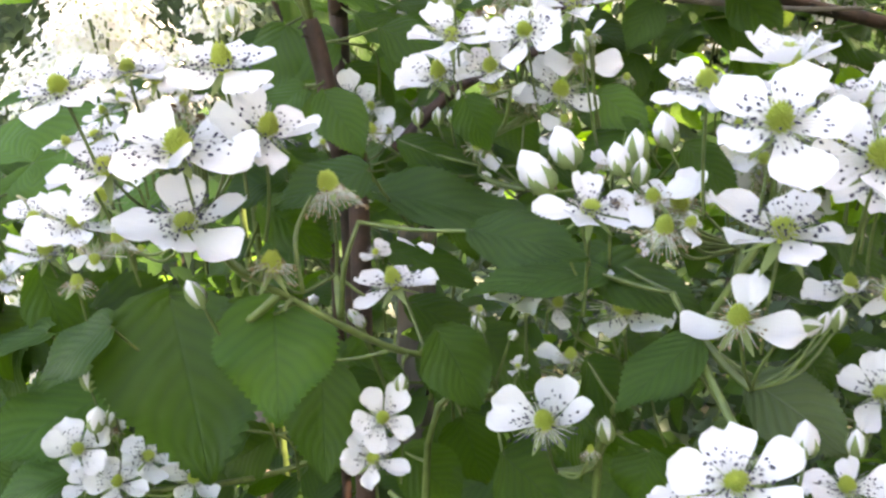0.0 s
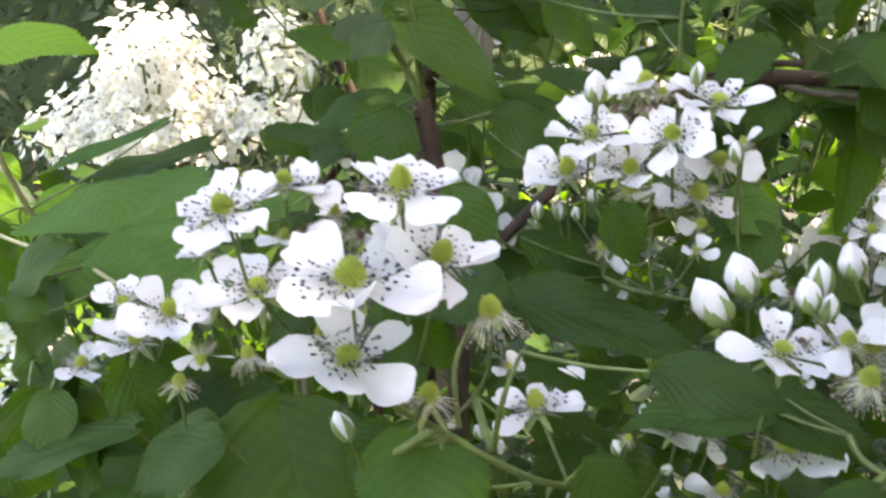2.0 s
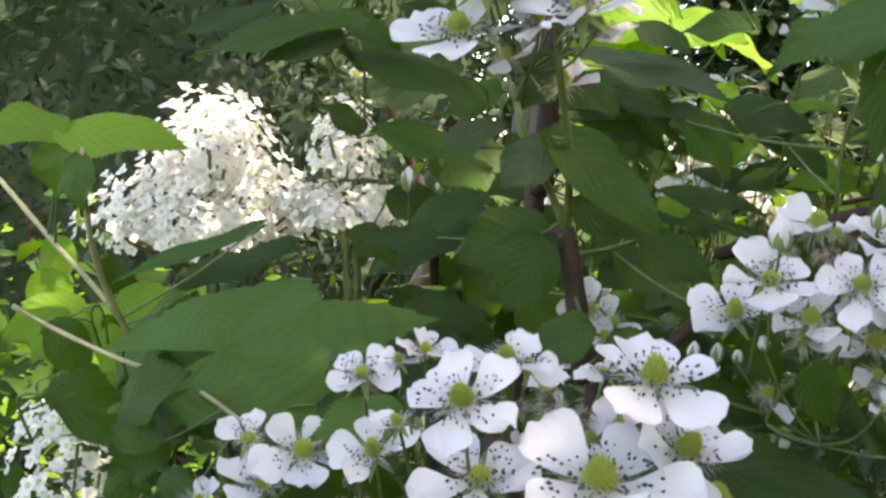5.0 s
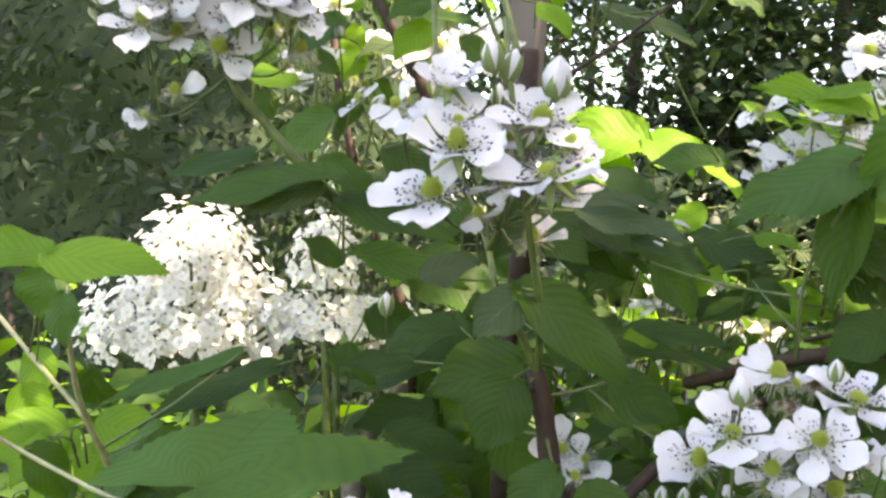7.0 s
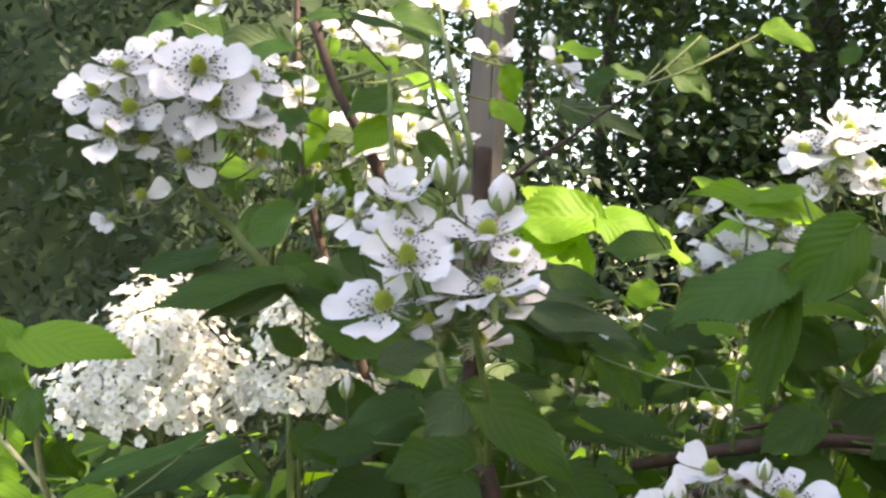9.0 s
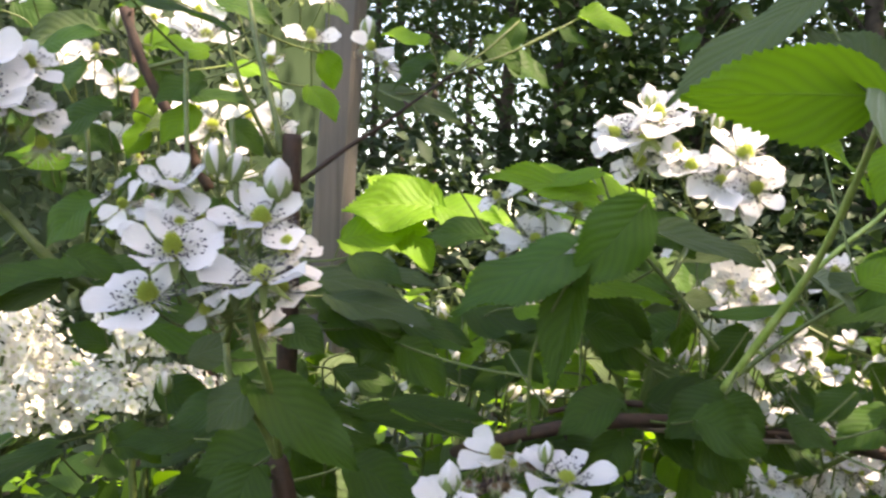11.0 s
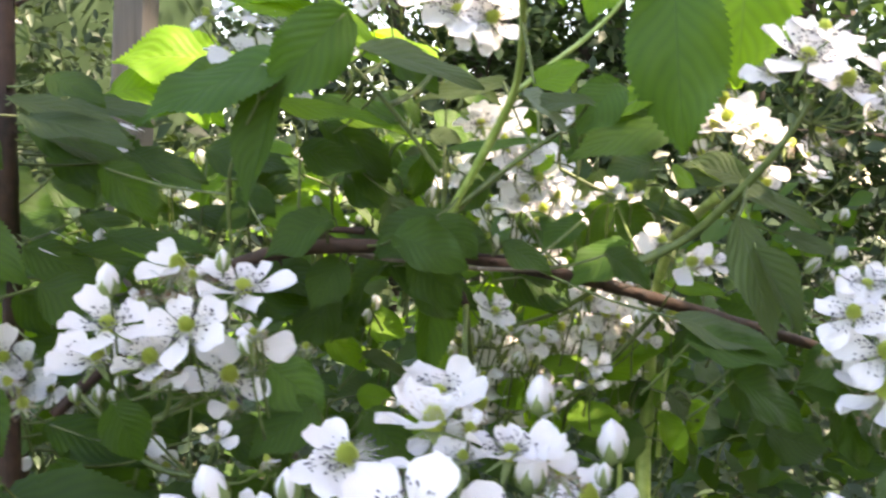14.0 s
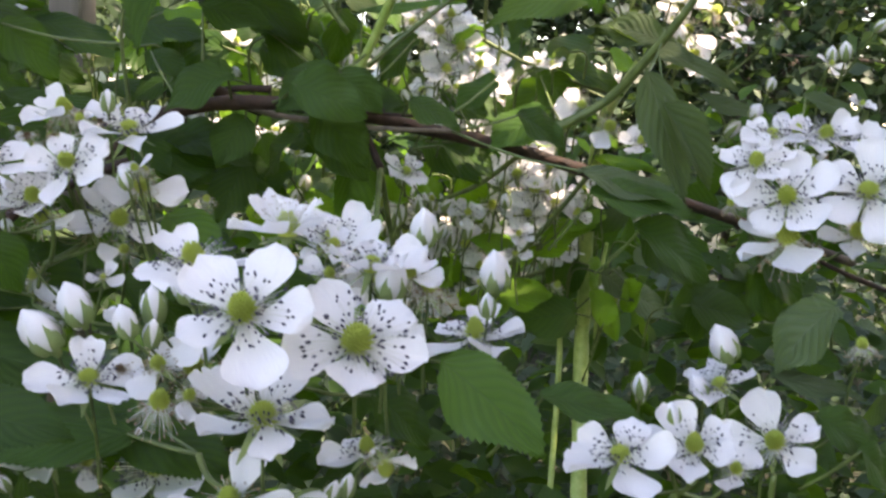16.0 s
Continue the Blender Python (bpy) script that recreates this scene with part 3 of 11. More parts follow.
def random_ways(n, up=0.0):
    w = rs.normal(size=(n, 3))
    w[:, 2] = w[:, 2] * 0.6 + up
    return w

# ---- the bramble: canes ----
cane([(-0.0200, 0.5000, 0.0000), (-0.0200, 0.4800, 0.7000), (-0.0134, 0.4988, 1.2679), (-0.0201, 0.4918, 1.3067), (-0.0262, 0.4898, 1.3466), (-0.0317, 0.4877, 1.3713)], 0.0052, 0.0043, BROWN_CANE, "upright red-brown bramble cane", 8)
cane([(-0.0297, 0.4878, 1.3661), (-0.0383, 0.4826, 1.3858), (-0.0507, 0.4722, 1.4075), (-0.0558, 0.4823, 1.4277), (-0.0784, 0.5257, 1.4898), (-0.0865, 0.5525, 1.5615)], 0.0017, 0.0012, GREEN_STEM, "green bramble shoot rising from a brown cane", 6)
cane([(-0.0307, 0.4878, 1.3702), (-0.0329, 0.4620, 1.4013), (-0.0389, 0.4451, 1.4281), (-0.0424, 0.4404, 1.4525), (-0.0474, 0.4519, 1.4796), (-0.0521, 0.4637, 1.5166)], 0.0018, 0.0011, GREEN_STEM, "stout green bramble shoot", 6)
cane([(-0.1000, 0.9500, 0.0000), (-0.1000, 0.9200, 0.8000), (-0.1061, 0.9261, 1.2418), (-0.1111, 0.8836, 1.3479), (-0.1391, 0.8755, 1.4193), (-0.1531, 0.8668, 1.4629), (-0.1710, 0.8557, 1.5355), (-0.1801, 0.8575, 1.6115), (-0.1844, 0.8599, 1.6881)], 0.0053, 0.0026, BROWN_CANE, "thin dark brown arching cane", 6)
cane([(-0.1619, 0.9317, 1.2825), (-0.1308, 0.9082, 1.3257), (-0.1058, 0.8839, 1.3498)], 0.0044, 0.0032, BROWN_CANE, "short dark side branch of a cane", 2)
cane([(-0.2000, 0.9500, 0.0000), (-0.1900, 0.9300, 0.9000), (-0.1496, 0.9665, 1.2321), (-0.1303, 0.9682, 1.2680), (-0.1094, 0.9702, 1.3129)], 0.0116, 0.0091, GREY_WOOD, "weathered grey dead stump of an old cane", 0)
cane([(0.0054, 0.4951, 1.3101), (0.0366, 0.5072, 1.3389), (0.0786, 0.5289, 1.3564)], 0.0029, 0.0026, BROWN_CANE, "reddish brown side cane", 4)
cane([(-0.1246, 0.5468, 1.4389), (-0.1394, 0.5212, 1.4546), (-0.1579, 0.5156, 1.4751), (-0.1723, 0.5092, 1.4924), (-0.1788, 0.5097, 1.5165)], 0.0032, 0.0015, GREEN_STEM, "green flowering shoot leaning over", 5)
cane([(-0.0866, 0.6456, 1.4988), (-0.1069, 0.6456, 1.5352), (-0.1252, 0.6458, 1.5674), (-0.1393, 0.6464, 1.6045)], 0.0037, 0.0030, BROWN_CANE, "brown slanting cane behind the flowers", 3)
cane([(-0.0441, 0.5897, 1.5142), (-0.0612, 0.5780, 1.5487), (-0.0715, 0.5787, 1.5838)], 0.0015, 0.0010, GREEN_STEM, "thin green shoot among leaves", 0)
cane([(-0.1628, 0.6655, 1.4557), (-0.1552, 0.6420, 1.4960), (-0.1579, 0.6431, 1.5360)], 0.0019, 0.0011, GREEN_STEM, "thin green flowering bramble shoot", 0)
cane([(-0.2177, 0.6570, 1.2282), (-0.2657, 0.6815, 1.2663), (-0.3086, 0.6925, 1.3074), (-0.3429, 0.7048, 1.3361), (-0.3886, 0.7287, 1.3727)], 0.0019, 0.0016, PALE_STEM, "straw-coloured leaning stem of a weed", 0)
cane([(-0.2421, 0.5732, 1.2957), (-0.2485, 0.5432, 1.3355), (-0.2478, 0.5237, 1.3670), (-0.2481, 0.5192, 1.3962)], 0.0019, 0.0010, PALE_STEM, "thin pale leaf stem", 0)
cane([(-0.3039, 0.5691, 1.3142), (-0.2840, 0.5703, 1.3037), (-0.2356, 0.5364, 1.2961), (-0.1989, 0.5139, 1.2926), (-0.1599, 0.4843, 1.2801)], 0.0014, 0.001, PALE_STEM, "pale green leaning stem", 0)
cane([(-0.0300, 0.7000, 0.0000), (-0.0393, 0.6260, 1.2594), (-0.0362, 0.5977, 1.3858), (-0.0352, 0.5884, 1.4356), (-0.0355, 0.5896, 1.4940), (-0.0356, 0.5903, 1.5261)], 0.0061, 0.0054, BROWN_CANE, "thick cut-off red-brown cane beside the post", 4)
cane([(-0.0301, 0.5899, 1.5010), (-0.0054, 0.6012, 1.5215), (0.0131, 0.6120, 1.5351), (0.0277, 0.6126, 1.5470), (0.0554, 0.6236, 1.5695)], 0.0015, 0.0007, BROWN_CANE, "thin brown twig growing from the cut cane", 3)
cane([(-0.0410, 0.5899, 1.5152), (-0.0446, 0.5903, 1.5353), (-0.0552, 0.6009, 1.5712), (-0.0637, 0.6117, 1.6101)], 0.0022, 0.0014, GREEN_STEM, "green shoot growing from the cut cane", 0)
cane([(0.0577, 0.6026, 1.3534), (0.0864, 0.5289, 1.3758), (0.1252, 0.5178, 1.3839), (0.1720, 0.5287, 1.3816), (0.2191, 0.5538, 1.3729), (0.2763, 0.5790, 1.3616), (0.3502, 0.6145, 1.3413), (0.4525, 0.6756, 1.3130), (0.6139, 0.7846, 1.2653)], 0.0035, 0.0039, BROWN_CANE, "long arching red-brown bramble cane", 10)
cane([(0.1434, 0.5289, 1.3908), (0.1236, 0.5350, 1.3907), (0.0985, 0.5410, 1.3847)], 0.0018, 0.0013, BROWN_CANE, "thin reddish dry twig", 0)
cane([(0.1843, 0.5308, 1.3978), (0.1961, 0.5107, 1.4257), (0.2048, 0.4808, 1.4557), (0.1982, 0.4408, 1.4759), (0.1843, 0.3909, 1.4954), (0.1663, 0.3410, 1.5069), (0.1632, 0.3260, 1.5093)], 0.0023, 0.0010, BRIGHT_STEM, "stout green shoot carrying large leaves", 6)
cane([(0.1904, 0.5348, 1.4028), (0.2211, 0.5289, 1.4282), (0.2435, 0.5180, 1.4446)], 0.0015, 0.0010, GREEN_STEM, "slender green side shoot", 0)
cane([(0.2058, 0.4828, 1.4557), (0.2259, 0.4861, 1.4716), (0.2399, 0.4863, 1.4826), (0.2551, 0.4816, 1.4998), (0.2592, 0.4719, 1.5191)], 0.0014, 0.0010, BRIGHT_STEM, "slender forked green shoot", 0)
cane([(0.1804, 0.5289, 1.4181), (0.1572, 0.5294, 1.4486), (0.1309, 0.5299, 1.4761)], 0.0014, 0.0009, GREEN_STEM, "thin green leaf stem", 0)
cane([(0.0815, 0.4967, 1.3806), (0.0804, 0.4858, 1.4177), (0.0932, 0.4761, 1.4494)], 0.0010, 0.0007, GREEN_STEM, "thin green leaf stem", 0)
cane([(0.3500, 0.6500, 0.0000), (0.3400, 0.6300, 0.8000), (0.3700, 0.7357, 1.1756), (0.3714, 0.7357, 1.2432), (0.3695, 0.7297, 1.3028), (0.3684, 0.7156, 1.3414), (0.3619, 0.6754, 1.3797), (0.3491, 0.5798, 1.4104)], 0.0070, 0.0031, BRIGHT_STEM, "bright green upright bramble shoot", 4)
cane([(0.3000, 0.6600, 0.7000), (0.3582, 0.7561, 1.1605), (0.3557, 0.7560, 1.2302), (0.3514, 0.7560, 1.2695)], 0.0026, 0.0015, BRIGHT_STEM, "thin bright green bramble shoot", 0)
cane([(0.3812, 0.7357, 1.2182), (0.3830, 0.7357, 1.2646), (0.3875, 0.7357, 1.2898)], 0.0022, 0.0012, BRIGHT_STEM, "thin bright green side shoot", 0)
cane([(0.2919, 0.5660, 1.3712), (0.3204, 0.5542, 1.3879), (0.3349, 0.5294, 1.4108), (0.3462, 0.5088, 1.4334), (0.3583, 0.4982, 1.4587)], 0.0030, 0.0016, GREEN_STEM, "stout green flowering shoot", 4)
cane([(0.4732, 0.5091, 1.2864), (0.4392, 0.4976, 1.2981), (0.4091, 0.4923, 1.3116), (0.3899, 0.4862, 1.3294)], 0.0015, 0.0011, BROWN_CANE, "thin brown leafless twig", 0)
cane([(0.0200, 0.4200, 1.0000), (0.0274, 0.3898, 1.2014), (0.0545, 0.3867, 1.2238), (0.0385, 0.3750, 1.2385), (0.0198, 0.3560, 1.2484), (0.0036, 0.3331, 1.2634), (-0.0099, 0.3273, 1.2730), (-0.0229, 0.3146, 1.2846), (-0.0284, 0.3093, 1.2949)], 0.0015, 0.001, GREEN_STEM, "pale green flowering shoot", 5)
cane([(0.0042, 0.3392, 1.2643), (0.0070, 0.3336, 1.2824), (0.0123, 0.3341, 1.2973)], 0.0011, 0.0007, GREEN_STEM, "slender green flower stalk", 0)
cane([(-0.0058, 0.3276, 1.2748), (-0.0075, 0.3277, 1.2930), (-0.0027, 0.3332, 1.3058)], 0.0009, 0.0006, GREEN_STEM, "slender green flower stalk", 0)
cane([(0.1000, 0.4000, 0.9000), (0.0912, 0.3775, 1.1799), (0.1057, 0.3552, 1.2334), (0.1247, 0.3437, 1.2590), (0.1375, 0.3310, 1.2853), (0.1510, 0.3289, 1.3108), (0.1559, 0.3280, 1.3276)], 0.0018, 0.0012, GREEN_STEM, "stout pale green flowering shoot", 6)
cane([(0.1162, 0.3543, 1.2680), (0.1193, 0.3496, 1.2619), (0.1247, 0.3437, 1.2590)], 0.0011, 0.0011, GREEN_STEM, "short green side shoot", 0)
cane([(0.1176, 0.5290, 1.3868), (0.1463, 0.5289, 1.3816), (0.1802, 0.5287, 1.3806), (0.2301, 0.5285, 1.3778)], 0.0012, 0.0008, BROWN_CANE, "dry reddish bark strand", 0)
cane([(0.1225, 0.5350, 1.3856), (0.1461, 0.5349, 1.3784), (0.1738, 0.5348, 1.3753), (0.1993, 0.5347, 1.3723), (0.2340, 0.5346, 1.3716)], 0.0017, 0.0011, GREY_WOOD, "dry grey-brown bramble twig", 2)
cane([(0.1994, 0.5539, 1.3515), (0.1931, 0.5661, 1.3705), (0.1899, 0.5793, 1.3915)], 0.0020, 0.0018, BROWN_CANE, "short brown leafless twig", 0)
cane([(0.1116, 0.5290, 1.3981), (0.1176, 0.5290, 1.3899), (0.1387, 0.5410, 1.3803)], 0.0030, 0.0028, BROWN_CANE, "knotted joint of a brown cane", 0)
cane([(0.0234, 0.4493, 1.2003), (0.0477, 0.4539, 1.3047), (0.0586, 0.4321, 1.3233), (0.0615, 0.4209, 1.3379)], 0.0011, 0.0008, GREEN_STEM, "slender green flower stalk", 0)

# ---- the bramble: flower clusters ----


# large near cluster
c = cluster((-0.0444, 0.3503, 1.2951), "large cluster of white bramble flowers with dark anthers")
flower(c, (-0.0340, 0.2988, 1.3215), 0.0458, (0.01, -0.38, 0.92), turn=326)
flower(c, (-0.0355, 0.3055, 1.2990), 0.0405, (0.02, -0.47, 0.88), turn=164)
flower(c, (-0.0214, 0.3047, 1.3455), 0.0384, (-0.02, -0.30, 0.95), turn=68, lift=-0.05)
flower(c, (-0.0670, 0.2974, 1.3405), 0.0325, (-0.18, -0.53, 0.83), turn=8)
flower(c, (-0.0622, 0.3137, 1.3161), 0.0369, (-0.07, -0.43, 0.90), turn=24)
flower(c, (-0.0121, 0.3138, 1.3264), 0.0364, (0.36, -0.49, 0.79), turn=326)
flower(c, (-0.0569, 0.3230, 1.3460), 0.0263, (0.04, -0.37, 0.93), "10110", turn=102)
flower(c, (-0.0509, 0.3310, 1.3431), 0.0213, (0.18, -0.28, 0.94), "11001", turn=300)
flower(c, (-0.0449, 0.3271, 1.3339), 0.0195, (0.03, -0.45, 0.89), "00000", kind="dry", turn=270)
flower(c, (-0.0359, 0.3262, 1.3311), 0.0162, (0.41, -0.50, 0.76), "00000", kind="dry", turn=290)
flower(c, (-0.0340, 0.3237, 1.3262), 0.0177, (0.01, -0.43, 0.90), "10010", kind="spent", turn=324)
flower(c, (-0.0524, 0.3314, 1.3317), 0.0157, (-0.39, -0.44, 0.81), "00000", kind="dry", turn=238)
flower(c, (-0.0584, 0.3329, 1.3296), 0.0183, (-0.09, -0.46, 0.88), "11000", kind="spent", turn=114)
flower(c, (-0.0265, 0.3284, 1.3285), 0.0195, (0.14, -0.43, 0.89), "11000", kind="spent", turn=306)
flower(c, (-0.0857, 0.3416, 1.3229), 0.0189, (-0.38, -0.38, 0.84), "11000", turn=48)
flower(c, (-0.0479, 0.3307, 1.3008), 0.0183, (0.02, -0.27, 0.96), "11000", kind="spent", turn=126)
flower(c, (-0.0526, 0.3280, 1.3206), 0.0164, (0.04, -0.41, 0.91), "10010", kind="spent", turn=342)
flower(c, (-0.0740, 0.3479, 1.2890), 0.0231, (-0.14, -0.11, 0.98), "00000", kind="spent", turn=252)
flower(c, (-0.0684, 0.3528, 1.2851), 0.0126, (0.01, -0.07, 1.00), "10000", kind="spent", turn=140)
flower(c, (-0.1040, 0.4081, 1.3216), 0.0313, (-0.05, -0.43, 0.90), turn=102)
flower(c, (-0.0979, 0.3972, 1.2973), 0.0337, (-0.18, -0.45, 0.87), "11011", turn=68)
flower(c, (-0.0811, 0.3785, 1.3369), 0.0204, (-0.01, -0.40, 0.92), turn=358)
flower(c, (-0.0275, 0.3557, 1.3373), 0.0180, (-0.10, -0.26, 0.96), "11011", turn=58)
flower(c, (-0.0894, 0.3829, 1.3323), 0.0180, (-0.27, -0.42, 0.86), "11010", turn=46)
flower(c, (-0.0449, 0.3398, 1.3360), 0.0171, (-0.08, -0.28, 0.96), "11000", kind="spent", turn=322)
flower(c, (-0.0376, 0.3296, 1.3297), 0.0165, (-0.10, -0.42, 0.90), "00000", kind="dry", turn=262)
flower(c, (-0.0445, 0.3294, 1.3309), 0.0180, (-0.08, -0.42, 0.90), "00000", kind="dry", turn=262)
c = cluster((-0.1499, 0.4751, 1.2512), "small shaded bramble flowers behind a larger cluster")
flower(c, (-0.1307, 0.4419, 1.2829), 0.0404, (0.29, -0.53, 0.80), turn=268)
flower(c, (-0.1528, 0.4491, 1.2852), 0.0294, (0.17, -0.73, 0.66), "11010", turn=352)
flower(c, (-0.1450, 0.4424, 1.2693), 0.0383, (0.03, -0.45, 0.89), "11001", turn=76)
flower(c, (-0.1740, 0.4542, 1.2558), 0.0289, (0.16, -0.30, 0.94), "11010", turn=134)
flower(c, (-0.1051, 0.4001, 1.2767), 0.0229, (0.10, -0.49, -0.87), "11001", kind="spent", turn=166)
flower(c, (-0.1147, 0.4028, 1.2626), 0.0295, (0.04, -0.02, 1.00), "00000", kind="spent", turn=280)
c = cluster((-0.0024, 0.3699, 1.2727), "faded bramble flowers with withered stamens and a few petals")
flower(c, (0.0032, 0.3348, 1.3070), 0.0359, (-0.22, -0.12, 0.97), "00000", kind="spent", turn=238)
flower(c, (-0.0151, 0.3237, 1.2828), 0.0351, (0.12, -0.00, 0.99), "00000", kind="spent", turn=292)
flower(c, (0.0186, 0.3714, 1.2674), 0.0359, (-0.16, -0.17, 0.97), "11011", turn=46)
c = cluster((-0.0341, 0.3370, 1.2600), "single green bramble bud on a short stalk")
bud(c, (-0.0380, 0.3233, 1.2720), 0.0090, (-0.44, -0.15, 0.89))

# small cluster low at the side
c = cluster((-0.1089, 0.4292, 1.1642), "small cluster of white bramble flowers and buds")
flower(c, (-0.1203, 0.4027, 1.1937), 0.0282, (0.38, -0.71, 0.59), turn=20)
flower(c, (-0.0929, 0.4089, 1.1878), 0.0297, (0.29, -0.59, 0.76), turn=50)
flower(c, (-0.1041, 0.4016, 1.1794), 0.0270, (0.31, -0.56, 0.77), turn=32)
flower(c, (-0.0756, 0.4134, 1.1765), 0.0277, (0.27, -0.64, 0.71), turn=6)
flower(c, (-0.1080, 0.4143, 1.1973), 0.0144, (0.18, -0.15, 0.97), "10000", kind="dry", turn=332)
flower(c, (-0.1193, 0.4100, 1.1757), 0.0216, (-0.00, -0.56, 0.83), "11010", turn=54)
bud(c, (-0.1146, 0.4072, 1.2189), 0.0103, (-0.05, -0.09, 0.99))
bud(c, (-0.1055, 0.4068, 1.2122), 0.0089, (0.12, -0.08, 0.99))
bud(c, (-0.1129, 0.4045, 1.2017), 0.0103, (0.20, -0.07, 0.98), 1)
bud(c, (-0.1106, 0.4147, 1.2006), 0.0087, (0.36, -0.07, 0.93))
c = cluster((0.0091, 0.4092, 1.1735), "pair of white bramble flowers beside a bud")
flower(c, (0.0142, 0.3585, 1.2219), 0.0254, (0.13, -0.80, 0.59), turn=24)
flower(c, (0.0109, 0.3539, 1.2080), 0.0259, (0.12, -0.65, 0.75), turn=176)
bud(c, (0.0199, 0.3661, 1.2288), 0.0079, (0.12, -0.08, 0.99))
c = cluster((0.0769, 0.3723, 1.1968), "white bramble flower keeping only three petals")
flower(c, (0.0722, 0.3458, 1.2234), 0.0398, (-0.11, -0.63, 0.77), "11001", turn=342)
flower(c, (0.0886, 0.3600, 1.2091), 0.0142, (-0.03, -0.17, 0.99), "00000", kind="spent", turn=260)
bud(c, (0.0947, 0.3610, 1.2129), 0.0093, (-0.14, -0.10, 0.99))

# below the close cluster
c = cluster((0.1386, 0.3332, 1.2401), "faded bramble flower with drooping stamens beside green buds")
flower(c, (0.1279, 0.3036, 1.2694), 0.0355, (-0.14, -0.55, 0.82), "10101", kind="spent", turn=318)
bud(c, (0.1464, 0.3173, 1.2639), 0.0090, (0.97, -0.14, 0.18))
bud(c, (0.1561, 0.3227, 1.2614), 0.0070, (0.36, -0.07, 0.93))
bud(c, (0.1614, 0.3233, 1.2626), 0.0073, (0.20, -0.07, 0.98))
flower(c, (0.1694, 0.3355, 1.2715), 0.0289, (-0.10, -0.16, 0.98), "11001", turn=92)
c = cluster((0.1052, 0.3955, 1.2326), "white bramble flowers half hidden behind leaves")
flower(c, (0.1013, 0.3688, 1.2575), 0.0405, (-0.06, -0.45, 0.89), "11000", turn=144)
flower(c, (0.0662, 0.3722, 1.2641), 0.0349, (0.00, -0.47, 0.88), "11000", turn=112)
flower(c, (0.0824, 0.3745, 1.2393), 0.0249, (-0.02, -0.25, 0.97), "10001", kind="spent", turn=140)
flower(c, (0.0775, 0.3774, 1.2591), 0.0229, (0.30, -0.64, 0.71), "10010", turn=328)
c = cluster((0.1402, 0.2939, 1.2164), "large white bramble flowers beside a fat bud")
flower(c, (0.1185, 0.2571, 1.2376), 0.0365, (-0.16, -0.54, 0.82), turn=352)
flower(c, (0.1119, 0.2781, 1.2257), 0.0234, (-0.34, -0.43, 0.84), "11010", turn=10)
flower(c, (0.1583, 0.2960, 1.2205), 0.0279, (-0.17, -0.20, 0.97), "11011", turn=46)
bud(c, (0.1460, 0.2968, 1.2315), 0.0105, (-0.02, -0.09, 1.00), 1)
bud(c, (0.1642, 0.3076, 1.2271), 0.0085, (-0.05, -0.09, 0.99))
c = cluster((0.1929, 0.3783, 1.2111), "white bramble flowers on a side shoot")
flower(c, (0.1858, 0.3507, 1.2323), 0.0325, (-0.27, -0.64, 0.72), turn=56)
flower(c, (0.1845, 0.3618, 1.2384), 0.0138, (-0.15, -0.22, 0.96), "10000", kind="spent", turn=284)
bud(c, (0.1822, 0.3580, 1.2161), 0.0087, (0.20, -0.07, 0.98))

# upper middle cluster, in view most of the way
c = cluster((0.0680, 0.4617, 1.3268), "round cluster of small white bramble flowers and buds")
flower(c, (0.0680, 0.4214, 1.3587), 0.0333, (-0.29, -0.67, 0.69), turn=8)
flower(c, (0.0380, 0.4288, 1.3581), 0.0367, (-0.03, -0.55, 0.83), turn=88)
flower(c, (0.0308, 0.4486, 1.3425), 0.0383, (-0.09, -0.48, 0.87), "11011", turn=46)
flower(c, (0.0537, 0.4300, 1.3451), 0.0339, (-0.14, -0.64, 0.76), "11011", turn=106)
flower(c, (0.0875, 0.4412, 1.3704), 0.0392, (0.01, -0.47, 0.88), turn=46)
flower(c, (0.0546, 0.4390, 1.3367), 0.0330, (-0.13, -0.55, 0.82), "10000", kind="spent", turn=216)
flower(c, (0.0817, 0.4463, 1.3346), 0.0390, (0.19, -0.66, 0.73), "10110", turn=242)
flower(c, (0.0902, 0.4505, 1.3480), 0.0336, (0.15, -0.72, 0.67), "10010", kind="spent", turn=254)
flower(c, (0.0614, 0.4549, 1.3785), 0.0338, (-0.12, -0.56, 0.82), "11100", kind="spent", turn=20)
flower(c, (0.0638, 0.4454, 1.3661), 0.0265, (-0.12, -0.49, 0.86), "00000", kind="dry", turn=256)
flower(c, (0.0524, 0.4508, 1.3503), 0.0248, (-0.12, -0.51, 0.85), "11000", kind="spent", turn=110)
flower(c, (0.0762, 0.4551, 1.3738), 0.0248, (-0.13, -0.48, 0.87), "10000", kind="dry", turn=334)
flower(c, (0.0693, 0.4527, 1.3348), 0.0272, (-0.14, -0.47, 0.87), "11000", kind="spent", turn=154)
flower(c, (0.0488, 0.4458, 1.3683), 0.0166, (-0.10, -0.47, 0.87), "00000", kind="dry", turn=258)
flower(c, (0.0590, 0.4413, 1.3682), 0.0144, (-0.11, -0.47, 0.87), "00000", kind="dry", turn=256)
flower(c, (0.0677, 0.4508, 1.3749), 0.0190, (-0.12, -0.48, 0.87), "10000", kind="spent", turn=314)
flower(c, (0.0488, 0.4504, 1.3648), 0.0202, (-0.49, -0.56, 0.67), "10000", kind="spent", turn=36)
bud(c, (0.0395, 0.4235, 1.3714), 0.0113, (-0.09, -0.12, 0.99), 1)
bud(c, (0.0795, 0.4424, 1.3788), 0.0083, (0.01, -0.11, 0.99))

